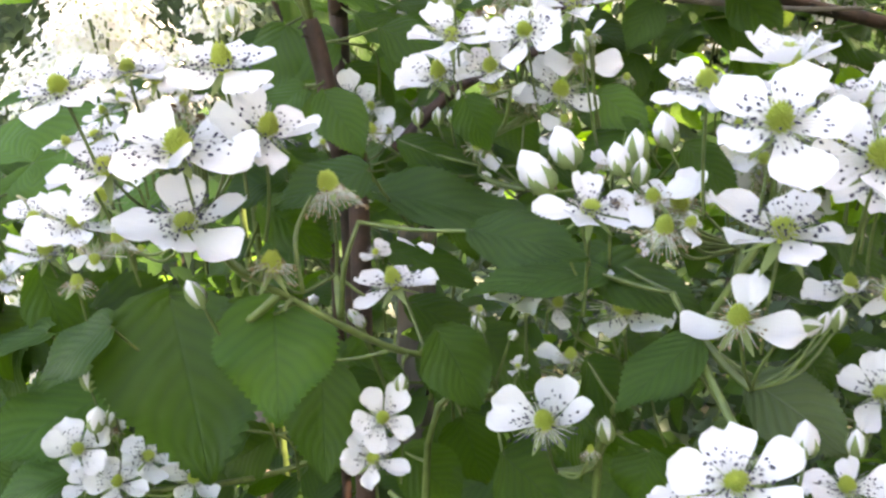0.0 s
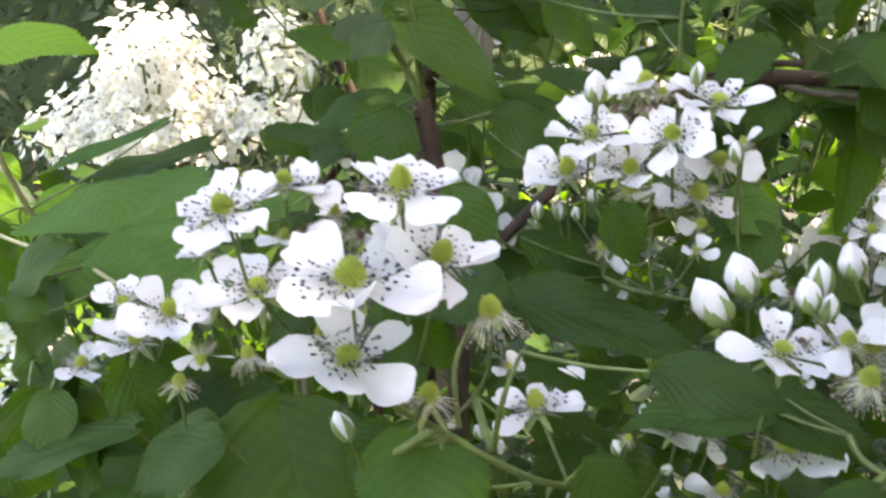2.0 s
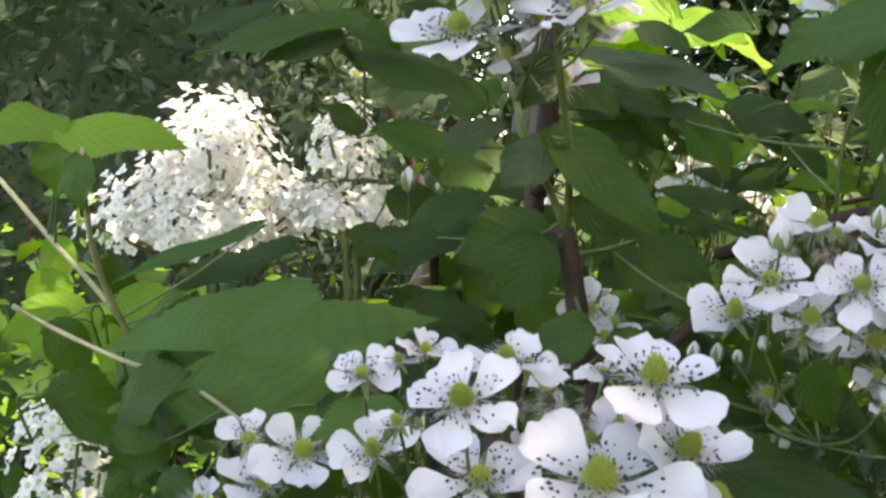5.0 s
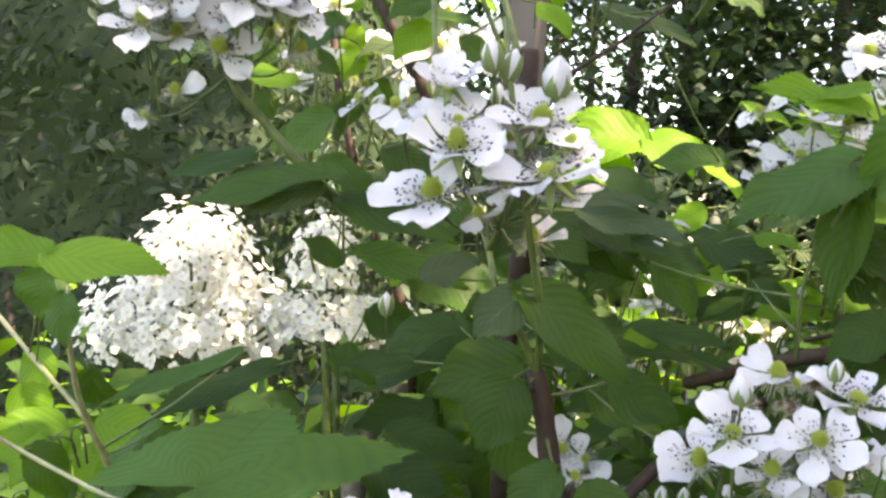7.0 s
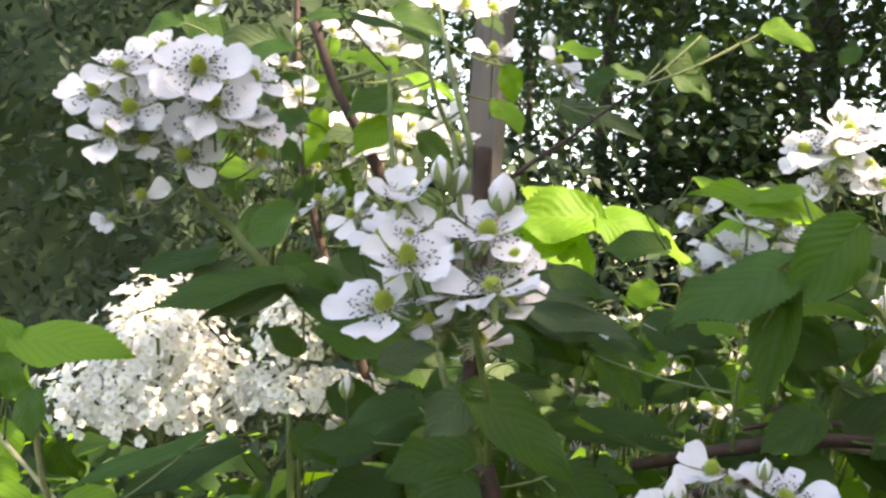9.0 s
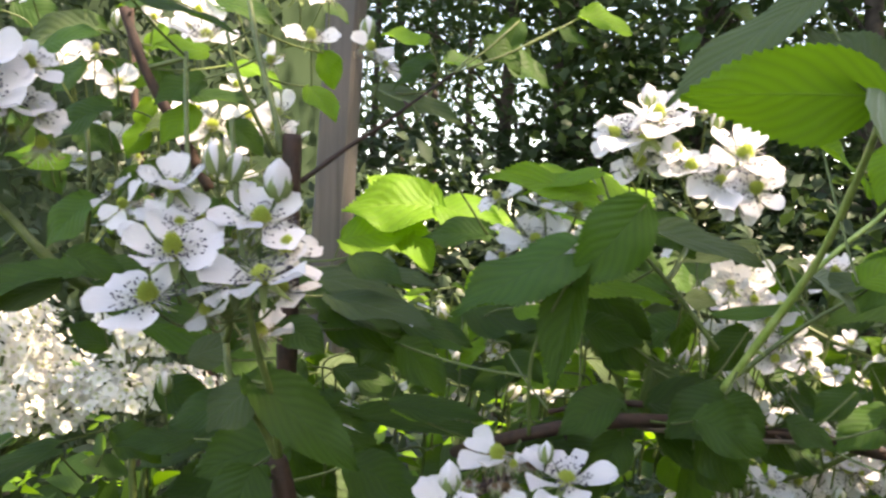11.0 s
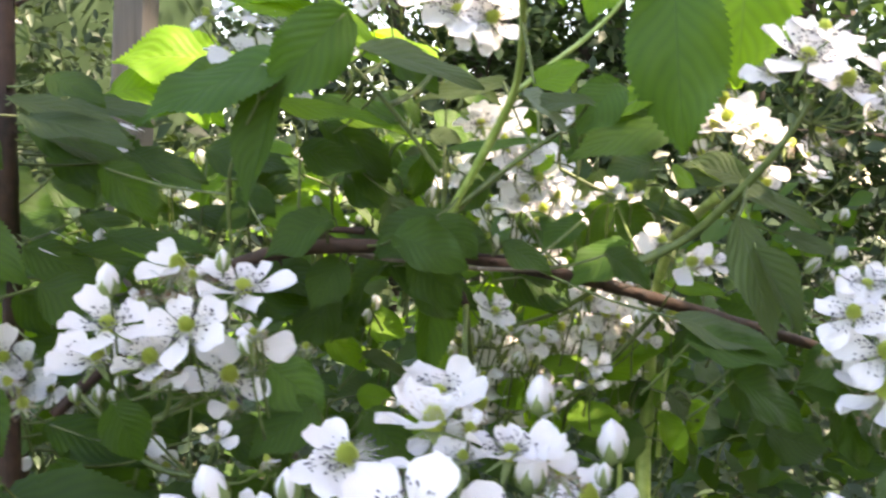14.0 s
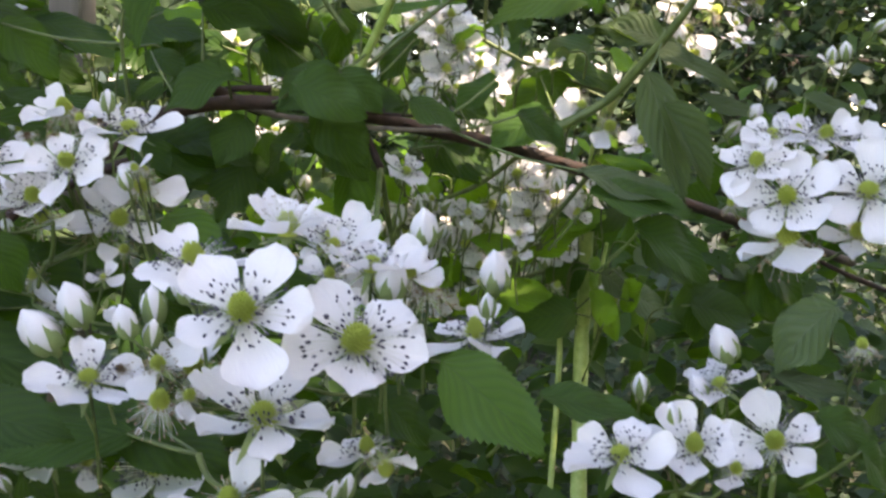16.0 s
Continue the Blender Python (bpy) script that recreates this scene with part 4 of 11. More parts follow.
# tall middle cluster
c = cluster((-0.0505, 0.4654, 1.4325), "upright cluster of white bramble flowers and swelling buds")
flower(c, (-0.0683, 0.4296, 1.4592), 0.0448, (-0.03, -0.53, 0.85), turn=90)
flower(c, (-0.0768, 0.4265, 1.4409), 0.0467, (-0.02, -0.43, 0.90), "11011", turn=98)
flower(c, (-0.0724, 0.4493, 1.4854), 0.0344, (-0.03, -0.40, 0.92), turn=356, lift=0.55)
flower(c, (-0.0935, 0.4587, 1.4788), 0.0235, (-0.40, -0.65, 0.65), "11010", kind="spent", turn=90)
flower(c, (-0.0370, 0.4425, 1.4722), 0.0428, (0.08, -0.56, 0.83), turn=292)
flower(c, (-0.0339, 0.4268, 1.4501), 0.0465, (-0.22, -0.49, 0.84), "10111", turn=294)
flower(c, (-0.0270, 0.4359, 1.4611), 0.0354, (0.23, -0.52, 0.82), "11001", turn=296)
flower(c, (-0.0485, 0.4384, 1.4480), 0.0290, (-0.20, -0.50, 0.84), "11001", turn=88)
flower(c, (-0.0685, 0.4445, 1.4710), 0.0318, (-0.02, -0.69, 0.73), "11001", turn=336)
flower(c, (-0.0800, 0.4472, 1.4702), 0.0274, (-0.14, -0.69, 0.71), "11001", kind="spent", turn=16)
flower(c, (-0.0275, 0.4360, 1.4456), 0.0288, (0.07, -0.51, 0.86), "10011", turn=274)
flower(c, (-0.0591, 0.4501, 1.4361), 0.0253, (-0.04, -0.48, 0.88), "11000", kind="spent", turn=156)
flower(c, (-0.0375, 0.4559, 1.4271), 0.0337, (-0.07, -0.46, 0.89), "10001", kind="spent", turn=322)
flower(c, (-0.0486, 0.4602, 1.4669), 0.0212, (-0.05, -0.54, 0.84), "11000", kind="spent", turn=120)
flower(c, (-0.0629, 0.4597, 1.4733), 0.0259, (-0.03, -0.62, 0.78), "10011", turn=220)
flower(c, (-0.0805, 0.4592, 1.4726), 0.0235, (-0.29, -0.63, 0.72), "11010", turn=44)
flower(c, (-0.0453, 0.4702, 1.4843), 0.0168, (-0.05, -0.57, 0.82), "11010", kind="spent", turn=352)
bud(c, (-0.0310, 0.4506, 1.4839), 0.0152, (0.03, -0.25, 0.97), 1)
bud(c, (-0.0555, 0.4498, 1.4930), 0.0124, (-0.15, -0.26, 0.95))
bud(c, (-0.0504, 0.4550, 1.4905), 0.0121, (0.27, -0.24, 0.93))
bud(c, (-0.0425, 0.4604, 1.4636), 0.0080, (0.46, -0.24, 0.86))

# upper left cluster
c = cluster((-0.1774, 0.5259, 1.4988), "loose cluster of white bramble flowers")
flower(c, (-0.2029, 0.4847, 1.5415), 0.0390, (-0.02, -0.72, 0.70), turn=104)
flower(c, (-0.1670, 0.4809, 1.5414), 0.0448, (0.13, -0.83, 0.55), turn=62)
flower(c, (-0.1971, 0.4851, 1.5236), 0.0390, (-0.06, -0.85, 0.52), turn=28)
flower(c, (-0.1597, 0.4812, 1.5263), 0.0443, (0.24, -0.83, 0.50), turn=304)
flower(c, (-0.2056, 0.4849, 1.5121), 0.0390, (0.00, -0.71, 0.71), "11011", turn=104)
flower(c, (-0.1753, 0.4909, 1.5030), 0.0381, (0.38, -0.65, 0.65), "11001", turn=304)
flower(c, (-0.1428, 0.5018, 1.5208), 0.0338, (0.46, -0.67, 0.58), "11011", turn=342)
flower(c, (-0.2186, 0.4993, 1.5311), 0.0364, (-0.22, -0.61, 0.76), turn=58)
flower(c, (-0.1835, 0.4933, 1.5410), 0.0384, (0.11, -0.72, 0.69), turn=12)
flower(c, (-0.1520, 0.4945, 1.5244), 0.0358, (0.21, -0.60, 0.77), turn=288)
flower(c, (-0.1684, 0.4940, 1.5173), 0.0384, (0.07, -0.59, 0.80), "11011", turn=96)
flower(c, (-0.1948, 0.4972, 1.5103), 0.0310, (0.10, -0.60, 0.79), "10011", kind="spent", turn=278)
flower(c, (-0.1663, 0.4958, 1.5485), 0.0308, (0.24, -0.75, 0.61), turn=346)
flower(c, (-0.1870, 0.4952, 1.5515), 0.0334, (0.14, -0.78, 0.61), turn=6)
flower(c, (-0.1925, 0.4951, 1.5307), 0.0231, (0.10, -0.64, 0.76), "00000", kind="dry", turn=278)
flower(c, (-0.1709, 0.4960, 1.5046), 0.0231, (0.08, -0.60, 0.80), "00000", kind="dry", turn=276)
flower(c, (-0.1417, 0.5070, 1.5069), 0.0315, (0.03, -0.53, 0.85), "00000", kind="spent", turn=274)
flower(c, (-0.1958, 0.5004, 1.4853), 0.0286, (0.12, -0.63, 0.77), "10000", kind="spent", turn=296)
flower(c, (-0.2099, 0.5051, 1.4754), 0.0223, (-0.36, -0.75, 0.56), "11000", turn=92)
flower(c, (-0.1463, 0.5015, 1.5420), 0.0312, (0.21, -0.70, 0.69), "11011", turn=312)
flower(c, (-0.1855, 0.5005, 1.5177), 0.0260, (0.09, -0.62, 0.78), "10010", kind="spent", turn=228)
flower(c, (-0.1551, 0.5065, 1.5132), 0.0210, (0.06, -0.61, 0.79), "00000", kind="spent", turn=274)

# cluster at the end, nearest of all
c = cluster((0.1380, 0.3510, 1.2839), "large close cluster of white bramble flowers and buds")
flower(c, (0.1321, 0.2813, 1.3268), 0.0411, (-0.04, -0.70, 0.71), turn=322)
flower(c, (0.1619, 0.2901, 1.3167), 0.0453, (-0.08, -0.75, 0.66), turn=162)
flower(c, (0.0868, 0.3292, 1.2990), 0.0340, (0.05, -0.43, 0.90), turn=2)
flower(c, (0.2163, 0.3942, 1.2948), 0.0416, (-0.09, -0.32, 0.94), turn=106)
flower(c, (0.1445, 0.3209, 1.3430), 0.0369, (0.00, -0.05, 1.00), "11111", kind="up", turn=82, lift=0.16)
flower(c, (0.1702, 0.3312, 1.3311), 0.0320, (-0.04, -0.26, 0.97), turn=54, lift=0.12)
flower(c, (0.1832, 0.3427, 1.3269), 0.0235, (0.09, -0.34, 0.94), "11001", kind="spent", turn=302)
flower(c, (0.1598, 0.3429, 1.3362), 0.0195, (-0.02, -0.21, 0.98), "10010", kind="spent", turn=338)
flower(c, (0.0946, 0.3370, 1.2998), 0.0205, (-0.05, -0.37, 0.93), "00000", kind="dry", turn=338)
flower(c, (0.1268, 0.3194, 1.3033), 0.0180, (0.04, -0.35, 0.94), "11000", kind="spent", turn=116)
flower(c, (0.1188, 0.3094, 1.3364), 0.0351, (-0.13, -0.27, 0.95), "11101", turn=90)
flower(c, (0.1368, 0.2921, 1.2961), 0.0430, (0.02, -0.39, 0.92), turn=328)
flower(c, (0.1077, 0.3177, 1.2944), 0.0307, (0.08, -0.40, 0.91), "00000", kind="spent", turn=266)
flower(c, (0.1155, 0.3195, 1.2961), 0.0196, (0.41, -0.50, 0.76), "10010", kind="spent", turn=310)
flower(c, (0.1901, 0.3449, 1.3219), 0.0310, (-0.07, -0.30, 0.95), "00000", kind="spent", turn=254)
flower(c, (0.1067, 0.3321, 1.3024), 0.0253, (-0.16, -0.54, 0.83), "10010", kind="spent", turn=280)
flower(c, (0.1583, 0.3462, 1.3267), 0.0198, (-0.03, -0.43, 0.90), "10010", turn=34)
flower(c, (0.1834, 0.3553, 1.3125), 0.0132, (-0.06, -0.32, 0.95), "10010", turn=346)
flower(c, (0.1502, 0.3301, 1.3086), 0.0172, (0.36, -0.50, 0.79), "00000", kind="spent", turn=240)
flower(c, (0.1717, 0.3072, 1.2783), 0.0245, (-0.10, -0.75, -0.65), "10010", kind="spent", turn=312)
bud(c, (0.0743, 0.3485, 1.3049), 0.0153, (-0.57, -0.05, 0.82), 1)
bud(c, (0.0823, 0.3531, 1.3123), 0.0138, (-0.36, -0.07, 0.93), 1)
bud(c, (0.0978, 0.3398, 1.3106), 0.0100, (-0.27, -0.08, 0.96), 1)
bud(c, (0.1753, 0.3272, 1.3226), 0.0130, (0.06, -0.14, 0.99), 1)
bud(c, (0.1971, 0.3959, 1.3304), 0.0139, (-0.04, -0.12, 0.99), 1)
bud(c, (0.2219, 0.3844, 1.3148), 0.0149, (-0.09, -0.11, 0.99), 1)
bud(c, (0.2187, 0.3838, 1.3055), 0.0087, (-0.04, -0.12, 0.99))
bud(c, (0.1033, 0.3435, 1.3068), 0.0084, (0.13, -0.15, 0.98))
flower(c, (0.0957, 0.3518, 1.3124), 0.0179, (-0.03, -0.43, 0.90), "10000", kind="dry", turn=68)
bud(c, (0.1038, 0.3524, 1.3122), 0.0117, (-0.05, -0.09, 0.99))
bud(c, (0.1145, 0.3542, 1.3182), 0.0113, (-0.22, -0.11, 0.97), 1)
flower(c, (0.1164, 0.3420, 1.2984), 0.0340, (-0.09, -0.57, 0.82), "10001", kind="spent", turn=36)
flower(c, (0.1731, 0.3211, 1.3060), 0.0305, (-0.22, -0.59, 0.78), "11011", turn=70)
c = cluster((0.2592, 0.3012, 1.2669), "white bramble flowers and green buds low down", (0.338, 0.62, 1.1))
flower(c, (0.2339, 0.2823, 1.2843), 0.0319, (-0.28, -0.42, 0.86), turn=28)
flower(c, (0.2569, 0.2854, 1.2848), 0.0295, (-0.27, -0.43, 0.86), turn=218)
flower(c, (0.2719, 0.2899, 1.2761), 0.0197, (-0.20, -0.48, 0.86), "11010", turn=284)
bud(c, (0.2532, 0.2946, 1.2879), 0.0085, (-0.07, -0.12, 0.99))
bud(c, (0.2697, 0.3013, 1.2830), 0.0061, (0.05, -0.14, 0.99))
c = cluster((0.3416, 0.3949, 1.2353), "shaded white bramble flowers with one bud")
flower(c, (0.3082, 0.3775, 1.2770), 0.0339, (-0.32, -0.36, 0.88), "11011", turn=62)
flower(c, (0.3185, 0.3534, 1.2623), 0.0397, (-0.42, -0.66, 0.63), "11011", turn=350)
bud(c, (0.3132, 0.3809, 1.2874), 0.0147, (-0.46, -0.06, 0.89), 1)
bud(c, (0.2814, 0.3899, 1.2714), 0.0096, (-0.12, -0.11, 0.99))
flower(c, (0.3717, 0.3859, 1.2889), 0.0247, (-0.25, -0.21, 0.95), "00000", kind="spent", turn=234)
flower(c, (0.3238, 0.3820, 1.2699), 0.0153, (0.19, -0.41, 0.89), "10010", turn=304)
bud(c, (0.3008, 0.3765, 1.2745), 0.0094, (-0.51, -0.05, 0.86), 1)

# dense cluster beside the dark trees
c = cluster((0.3822, 0.4686, 1.3142), "dense cluster of white bramble flowers")
flower(c, (0.3633, 0.4349, 1.3438), 0.0462, (-0.46, -0.69, 0.56), turn=338)
flower(c, (0.3554, 0.4483, 1.3583), 0.0372, (-0.41, -0.44, 0.80), turn=36)
flower(c, (0.3669, 0.4580, 1.3706), 0.0321, (-0.22, -0.36, 0.91), turn=6)
flower(c, (0.3801, 0.4608, 1.3717), 0.0260, (-0.09, -0.44, 0.90), turn=314)
flower(c, (0.3901, 0.4538, 1.3710), 0.0347, (-0.06, -0.62, 0.79), "11011", turn=212)
flower(c, (0.3979, 0.4290, 1.3467), 0.0480, (-0.45, -0.64, 0.63), turn=28)
flower(c, (0.3657, 0.4374, 1.3251), 0.0510, (-0.25, -0.35, 0.90), "11011", kind="spent", turn=84)
flower(c, (0.3992, 0.4367, 1.3272), 0.0390, (-0.30, -0.38, 0.87), "11011", kind="spent", turn=56)
flower(c, (0.3482, 0.4576, 1.3398), 0.0193, (-0.33, -0.23, 0.92), "00000", kind="spent", turn=220)
flower(c, (0.3974, 0.4559, 1.3568), 0.0208, (-0.26, -0.38, 0.89), "00000", kind="dry", turn=236)
flower(c, (0.3872, 0.4579, 1.3579), 0.0234, (-0.26, -0.39, 0.89), "10010", kind="spent", turn=296)
flower(c, (0.4105, 0.4597, 1.3658), 0.0289, (0.09, -0.63, 0.77), "11011", turn=288)
c = cluster((0.1955, 0.6104, 1.4867), "sunlit cluster of white bramble flowers against dark trees")
flower(c, (0.1692, 0.5989, 1.5410), 0.0432, (-0.10, -0.38, 0.92), turn=128, lift=0.3)
flower(c, (0.1946, 0.5910, 1.5451), 0.0365, (-0.13, -0.45, 0.89), turn=338, lift=0.6)
flower(c, (0.1608, 0.5896, 1.5297), 0.0582, (-0.25, -0.30, 0.92), turn=32, lift=0.1)
flower(c, (0.1592, 0.5947, 1.5146), 0.0428, (-0.56, -0.47, 0.68), "11011", turn=38)
flower(c, (0.2079, 0.5741, 1.5182), 0.0510, (0.19, -0.74, 0.64), turn=324)
flower(c, (0.1951, 0.5704, 1.5041), 0.0398, (-0.12, -0.78, 0.62), turn=322)
flower(c, (0.2115, 0.5664, 1.5013), 0.0412, (0.20, -0.96, 0.21), turn=288)
flower(c, (0.1810, 0.5771, 1.5113), 0.0386, (-0.16, -0.55, 0.82), turn=70)
flower(c, (0.2038, 0.5693, 1.4942), 0.0337, (0.33, -0.93, 0.16), turn=342)
flower(c, (0.1462, 0.5964, 1.5316), 0.0380, (-0.77, -0.43, 0.47), "11010", turn=26)
flower(c, (0.1766, 0.5878, 1.5223), 0.0346, (-0.16, -0.59, 0.79), "10011", kind="spent", turn=202)
bud(c, (0.1621, 0.5947, 1.5495), 0.0114, (-0.14, -0.22, 0.97), 1)
bud(c, (0.1975, 0.5855, 1.5355), 0.0107, (0.11, -0.25, 0.96))
bud(c, (0.1516, 0.5955, 1.5064), 0.0089, (-0.53, -0.17, 0.83))
c = cluster((0.1362, 0.9441, 1.3576), "sunlit white bramble flowers deep between the leaves")
flower(c, (0.1149, 0.9073, 1.4188), 0.0248, (-0.17, -0.63, 0.76), turn=346)
flower(c, (0.1276, 0.9074, 1.4139), 0.0202, (-0.03, -0.59, 0.81), turn=294)
flower(c, (0.0963, 0.9056, 1.4051), 0.0276, (-0.29, -0.60, 0.75), turn=42)
flower(c, (0.1203, 0.8965, 1.4045), 0.0363, (-0.19, -0.68, 0.71), turn=324)
flower(c, (0.1359, 0.9070, 1.4033), 0.0276, (0.07, -0.68, 0.73), turn=284)
flower(c, (0.1103, 0.9060, 1.4021), 0.0248, (-0.17, -0.62, 0.77), turn=92)
flower(c, (0.1139, 0.9249, 1.3842), 0.0207, (-0.17, -0.60, 0.78), turn=346)
flower(c, (0.1276, 0.9253, 1.3820), 0.0188, (-0.16, -0.53, 0.83), turn=254)
flower(c, (0.1407, 0.9260, 1.3845), 0.0207, (-0.05, -0.63, 0.78), turn=310)
flower(c, (0.1601, 0.9162, 1.3765), 0.0260, (-0.20, -0.59, 0.79), turn=330)
flower(c, (0.1510, 0.9156, 1.3724), 0.0214, (-0.45, -0.52, 0.73), turn=24)
flower(c, (0.1524, 0.9181, 1.4086), 0.0149, (0.22, -0.65, 0.73), turn=292)
flower(c, (0.0902, 0.9149, 1.3982), 0.0186, (-0.28, -0.53, 0.80), turn=4)
bud(c, (0.1757, 0.9170, 1.3800), 0.0074, (-0.04, -0.18, 0.98), 1)
bud(c, (0.1978, 0.9182, 1.3839), 0.0084, (-0.04, -0.18, 0.98), 1)
bud(c, (0.0724, 0.9144, 1.4006), 0.0093, (-0.12, -0.18, 0.98))
bud(c, (0.0788, 0.9142, 1.3930), 0.0084, (0.05, -0.17, 0.98))
bud(c, (0.1458, 0.9186, 1.4204), 0.0065, (-0.04, -0.18, 0.98), 1)

# sunlit clusters between the arching cane and the green shoots
c = cluster((0.3081, 0.7572, 1.3588), "sunlit white bramble flowers seen between leaves")
flower(c, (0.2741, 0.7215, 1.4229), 0.0331, (-0.27, -0.70, 0.66), turn=342)
flower(c, (0.2941, 0.7294, 1.4275), 0.0295, (-0.18, -0.74, 0.65), turn=318)
flower(c, (0.2976, 0.7187, 1.4098), 0.0346, (-0.31, -0.73, 0.61), turn=8)
flower(c, (0.2826, 0.7102, 1.3968), 0.0365, (-0.28, -0.67, 0.69), turn=288)
flower(c, (0.2742, 0.7212, 1.3934), 0.0260, (-0.47, -0.60, 0.64), turn=348)
flower(c, (0.3126, 0.7270, 1.4041), 0.0263, (-0.06, -0.70, 0.71), turn=274)
flower(c, (0.3240, 0.7356, 1.3916), 0.0210, (-0.26, -0.53, 0.81), turn=336)
flower(c, (0.2960, 0.7186, 1.3822), 0.0252, (-0.22, -0.45, 0.86), turn=246)
flower(c, (0.2772, 0.7105, 1.3667), 0.0295, (-0.25, -0.58, 0.78), turn=326)
c = cluster((0.2623, 0.6626, 1.4347), "white bramble flowers and petals under broad leaves")
flower(c, (0.2307, 0.6262, 1.4537), 0.0332, (-0.23, -0.61, 0.76), turn=40)
flower(c, (0.2231, 0.6371, 1.4508), 0.0262, (-0.22, -0.61, 0.76), turn=304)
flower(c, (0.2420, 0.6349, 1.4479), 0.0220, (-0.08, -0.59, 0.81), turn=260)
flower(c, (0.2746, 0.6010, 1.4555), 0.0344, (-0.29, -0.62, 0.73), turn=26)
flower(c, (0.2670, 0.6120, 1.4607), 0.0220, (-0.24, -0.54, 0.80), turn=336)
flower(c, (0.3117, 0.6567, 1.4122), 0.0238, (-0.25, -0.47, 0.84), turn=46)
flower(c, (0.3290, 0.6744, 1.3617), 0.0297, (-0.28, -0.48, 0.83), turn=340)
flower(c, (0.3437, 0.6530, 1.4081), 0.0253, (-0.27, -0.46, 0.85), turn=286)
flower(c, (0.3632, 0.6608, 1.4006), 0.0205, (-0.28, -0.44, 0.85), turn=312)
c = cluster((0.3633, 0.7402, 1.2918), "white bramble flowers under the arching cane in part sun")
flower(c, (0.3173, 0.7056, 1.3395), 0.0326, (-0.30, -0.60, 0.74), turn=338)
flower(c, (0.3250, 0.6946, 1.3294), 0.0375, (-0.33, -0.64, 0.69), turn=306)
flower(c, (0.3388, 0.6929, 1.3222), 0.0298, (-0.19, -0.56, 0.81), turn=278)
flower(c, (0.3531, 0.6913, 1.3172), 0.0306, (-0.28, -0.42, 0.86), turn=244)
flower(c, (0.3585, 0.7009, 1.3302), 0.0256, (-0.29, -0.44, 0.85), turn=346)
flower(c, (0.3361, 0.7031, 1.3028), 0.0272, (-0.31, -0.55, 0.77), turn=322)
flower(c, (0.3741, 0.6990, 1.3209), 0.0186, (0.05, -0.61, 0.79), turn=294)
flower(c, (0.3933, 0.6871, 1.3624), 0.0352, (-0.27, -0.35, 0.90), turn=58)
c = cluster((0.2713, 0.7403, 1.2590), "hanging bramble buds and white flowers in part sun")
flower(c, (0.2325, 0.6947, 1.2927), 0.0362, (-0.25, -0.70, 0.67), turn=354)
flower(c, (0.2222, 0.6958, 1.2849), 0.0302, (-0.42, -0.52, 0.74), turn=30)
flower(c, (0.2730, 0.6901, 1.2939), 0.0370, (-0.19, -0.66, 0.73), turn=318)
flower(c, (0.2509, 0.6925, 1.2782), 0.0317, (-0.22, -0.48, 0.85), turn=340)
flower(c, (0.2816, 0.6890, 1.2790), 0.0287, (-0.02, -0.56, 0.82), turn=262)
bud(c, (0.2333, 0.6948, 1.3063), 0.0143, (-0.14, -0.22, 0.97), 1)
bud(c, (0.2433, 0.6937, 1.3112), 0.0136, (0.03, -0.24, 0.97))
bud(c, (0.2535, 0.6926, 1.3197), 0.0113, (-0.05, -0.23, 0.97))
bud(c, (0.2673, 0.6909, 1.3081), 0.0121, (-0.14, -0.22, 0.97))
bud(c, (0.2752, 0.6900, 1.3075), 0.0121, (0.11, -0.25, 0.96))
bud(c, (0.2869, 0.6886, 1.3048), 0.0143, (0.03, -0.24, 0.97), 1)
bud(c, (0.2597, 0.6918, 1.3146), 0.0106, (-0.22, -0.21, 0.95))
bud(c, (0.2606, 0.6815, 1.2951), 0.0112, (0.11, -0.25, 0.96))
bud(c, (0.3063, 0.6966, 1.3144), 0.0122, (0.43, -0.28, 0.86))
bud(c, (0.3158, 0.6955, 1.3166), 0.0122, (0.28, -0.27, 0.92))
bud(c, (0.3133, 0.6957, 1.3088), 0.0115, (-0.14, -0.22, 0.97))

# half-hidden clusters
c = cluster((0.0387, 0.4854, 1.3024), "faded bramble flowers in the shade of leaves")
flower(c, (-0.0025, 0.4750, 1.3188), 0.0270, (0.00, -0.50, 0.80), "00000", kind="spent")
flower(c, (-0.0120, 0.4919, 1.3249), 0.0226, (-0.32, -0.50, 0.98), "01000", kind="spent")
flower(c, (0.0465, 0.4556, 1.3126), 0.0258, (0.10, -0.70, 0.50), "00100", kind="spent")
bud(c, (0.0198, 0.4645, 1.3229), 0.0073, (0.00, -0.20, 1.00))
bud(c, (0.0290, 0.4649, 1.3227), 0.0073, (0.00, -0.20, 1.00))
flower(c, (0.0834, 0.4447, 1.3242), 0.0205, (0.20, -0.70, 0.30), "01000", kind="spent")
c = cluster((0.1876, 0.4968, 1.3029), "sunlit white bramble flowers and stalks")
flower(c, (0.1665, 0.4437, 1.3263), 0.0410, (0.00, -0.40, 0.85))
flower(c, (0.1860, 0.4593, 1.3188), 0.0346, (0.48, -0.42, 0.71), "01000", kind="spent")
flower(c, (0.1652, 0.4869, 1.3177), 0.0226, (-0.30, -0.50, 0.70), "11010")
flower(c, (0.2090, 0.5298, 1.3503), 0.0273, (0.20, -0.50, 0.80))
flower(c, (0.1688, 0.4559, 1.3048), 0.0282, (0.00, -0.70, 0.30), "01010", kind="spent")
flower(c, (0.1843, 0.4692, 1.3073), 0.0265, (0.55, -0.66, 0.37), "01101")

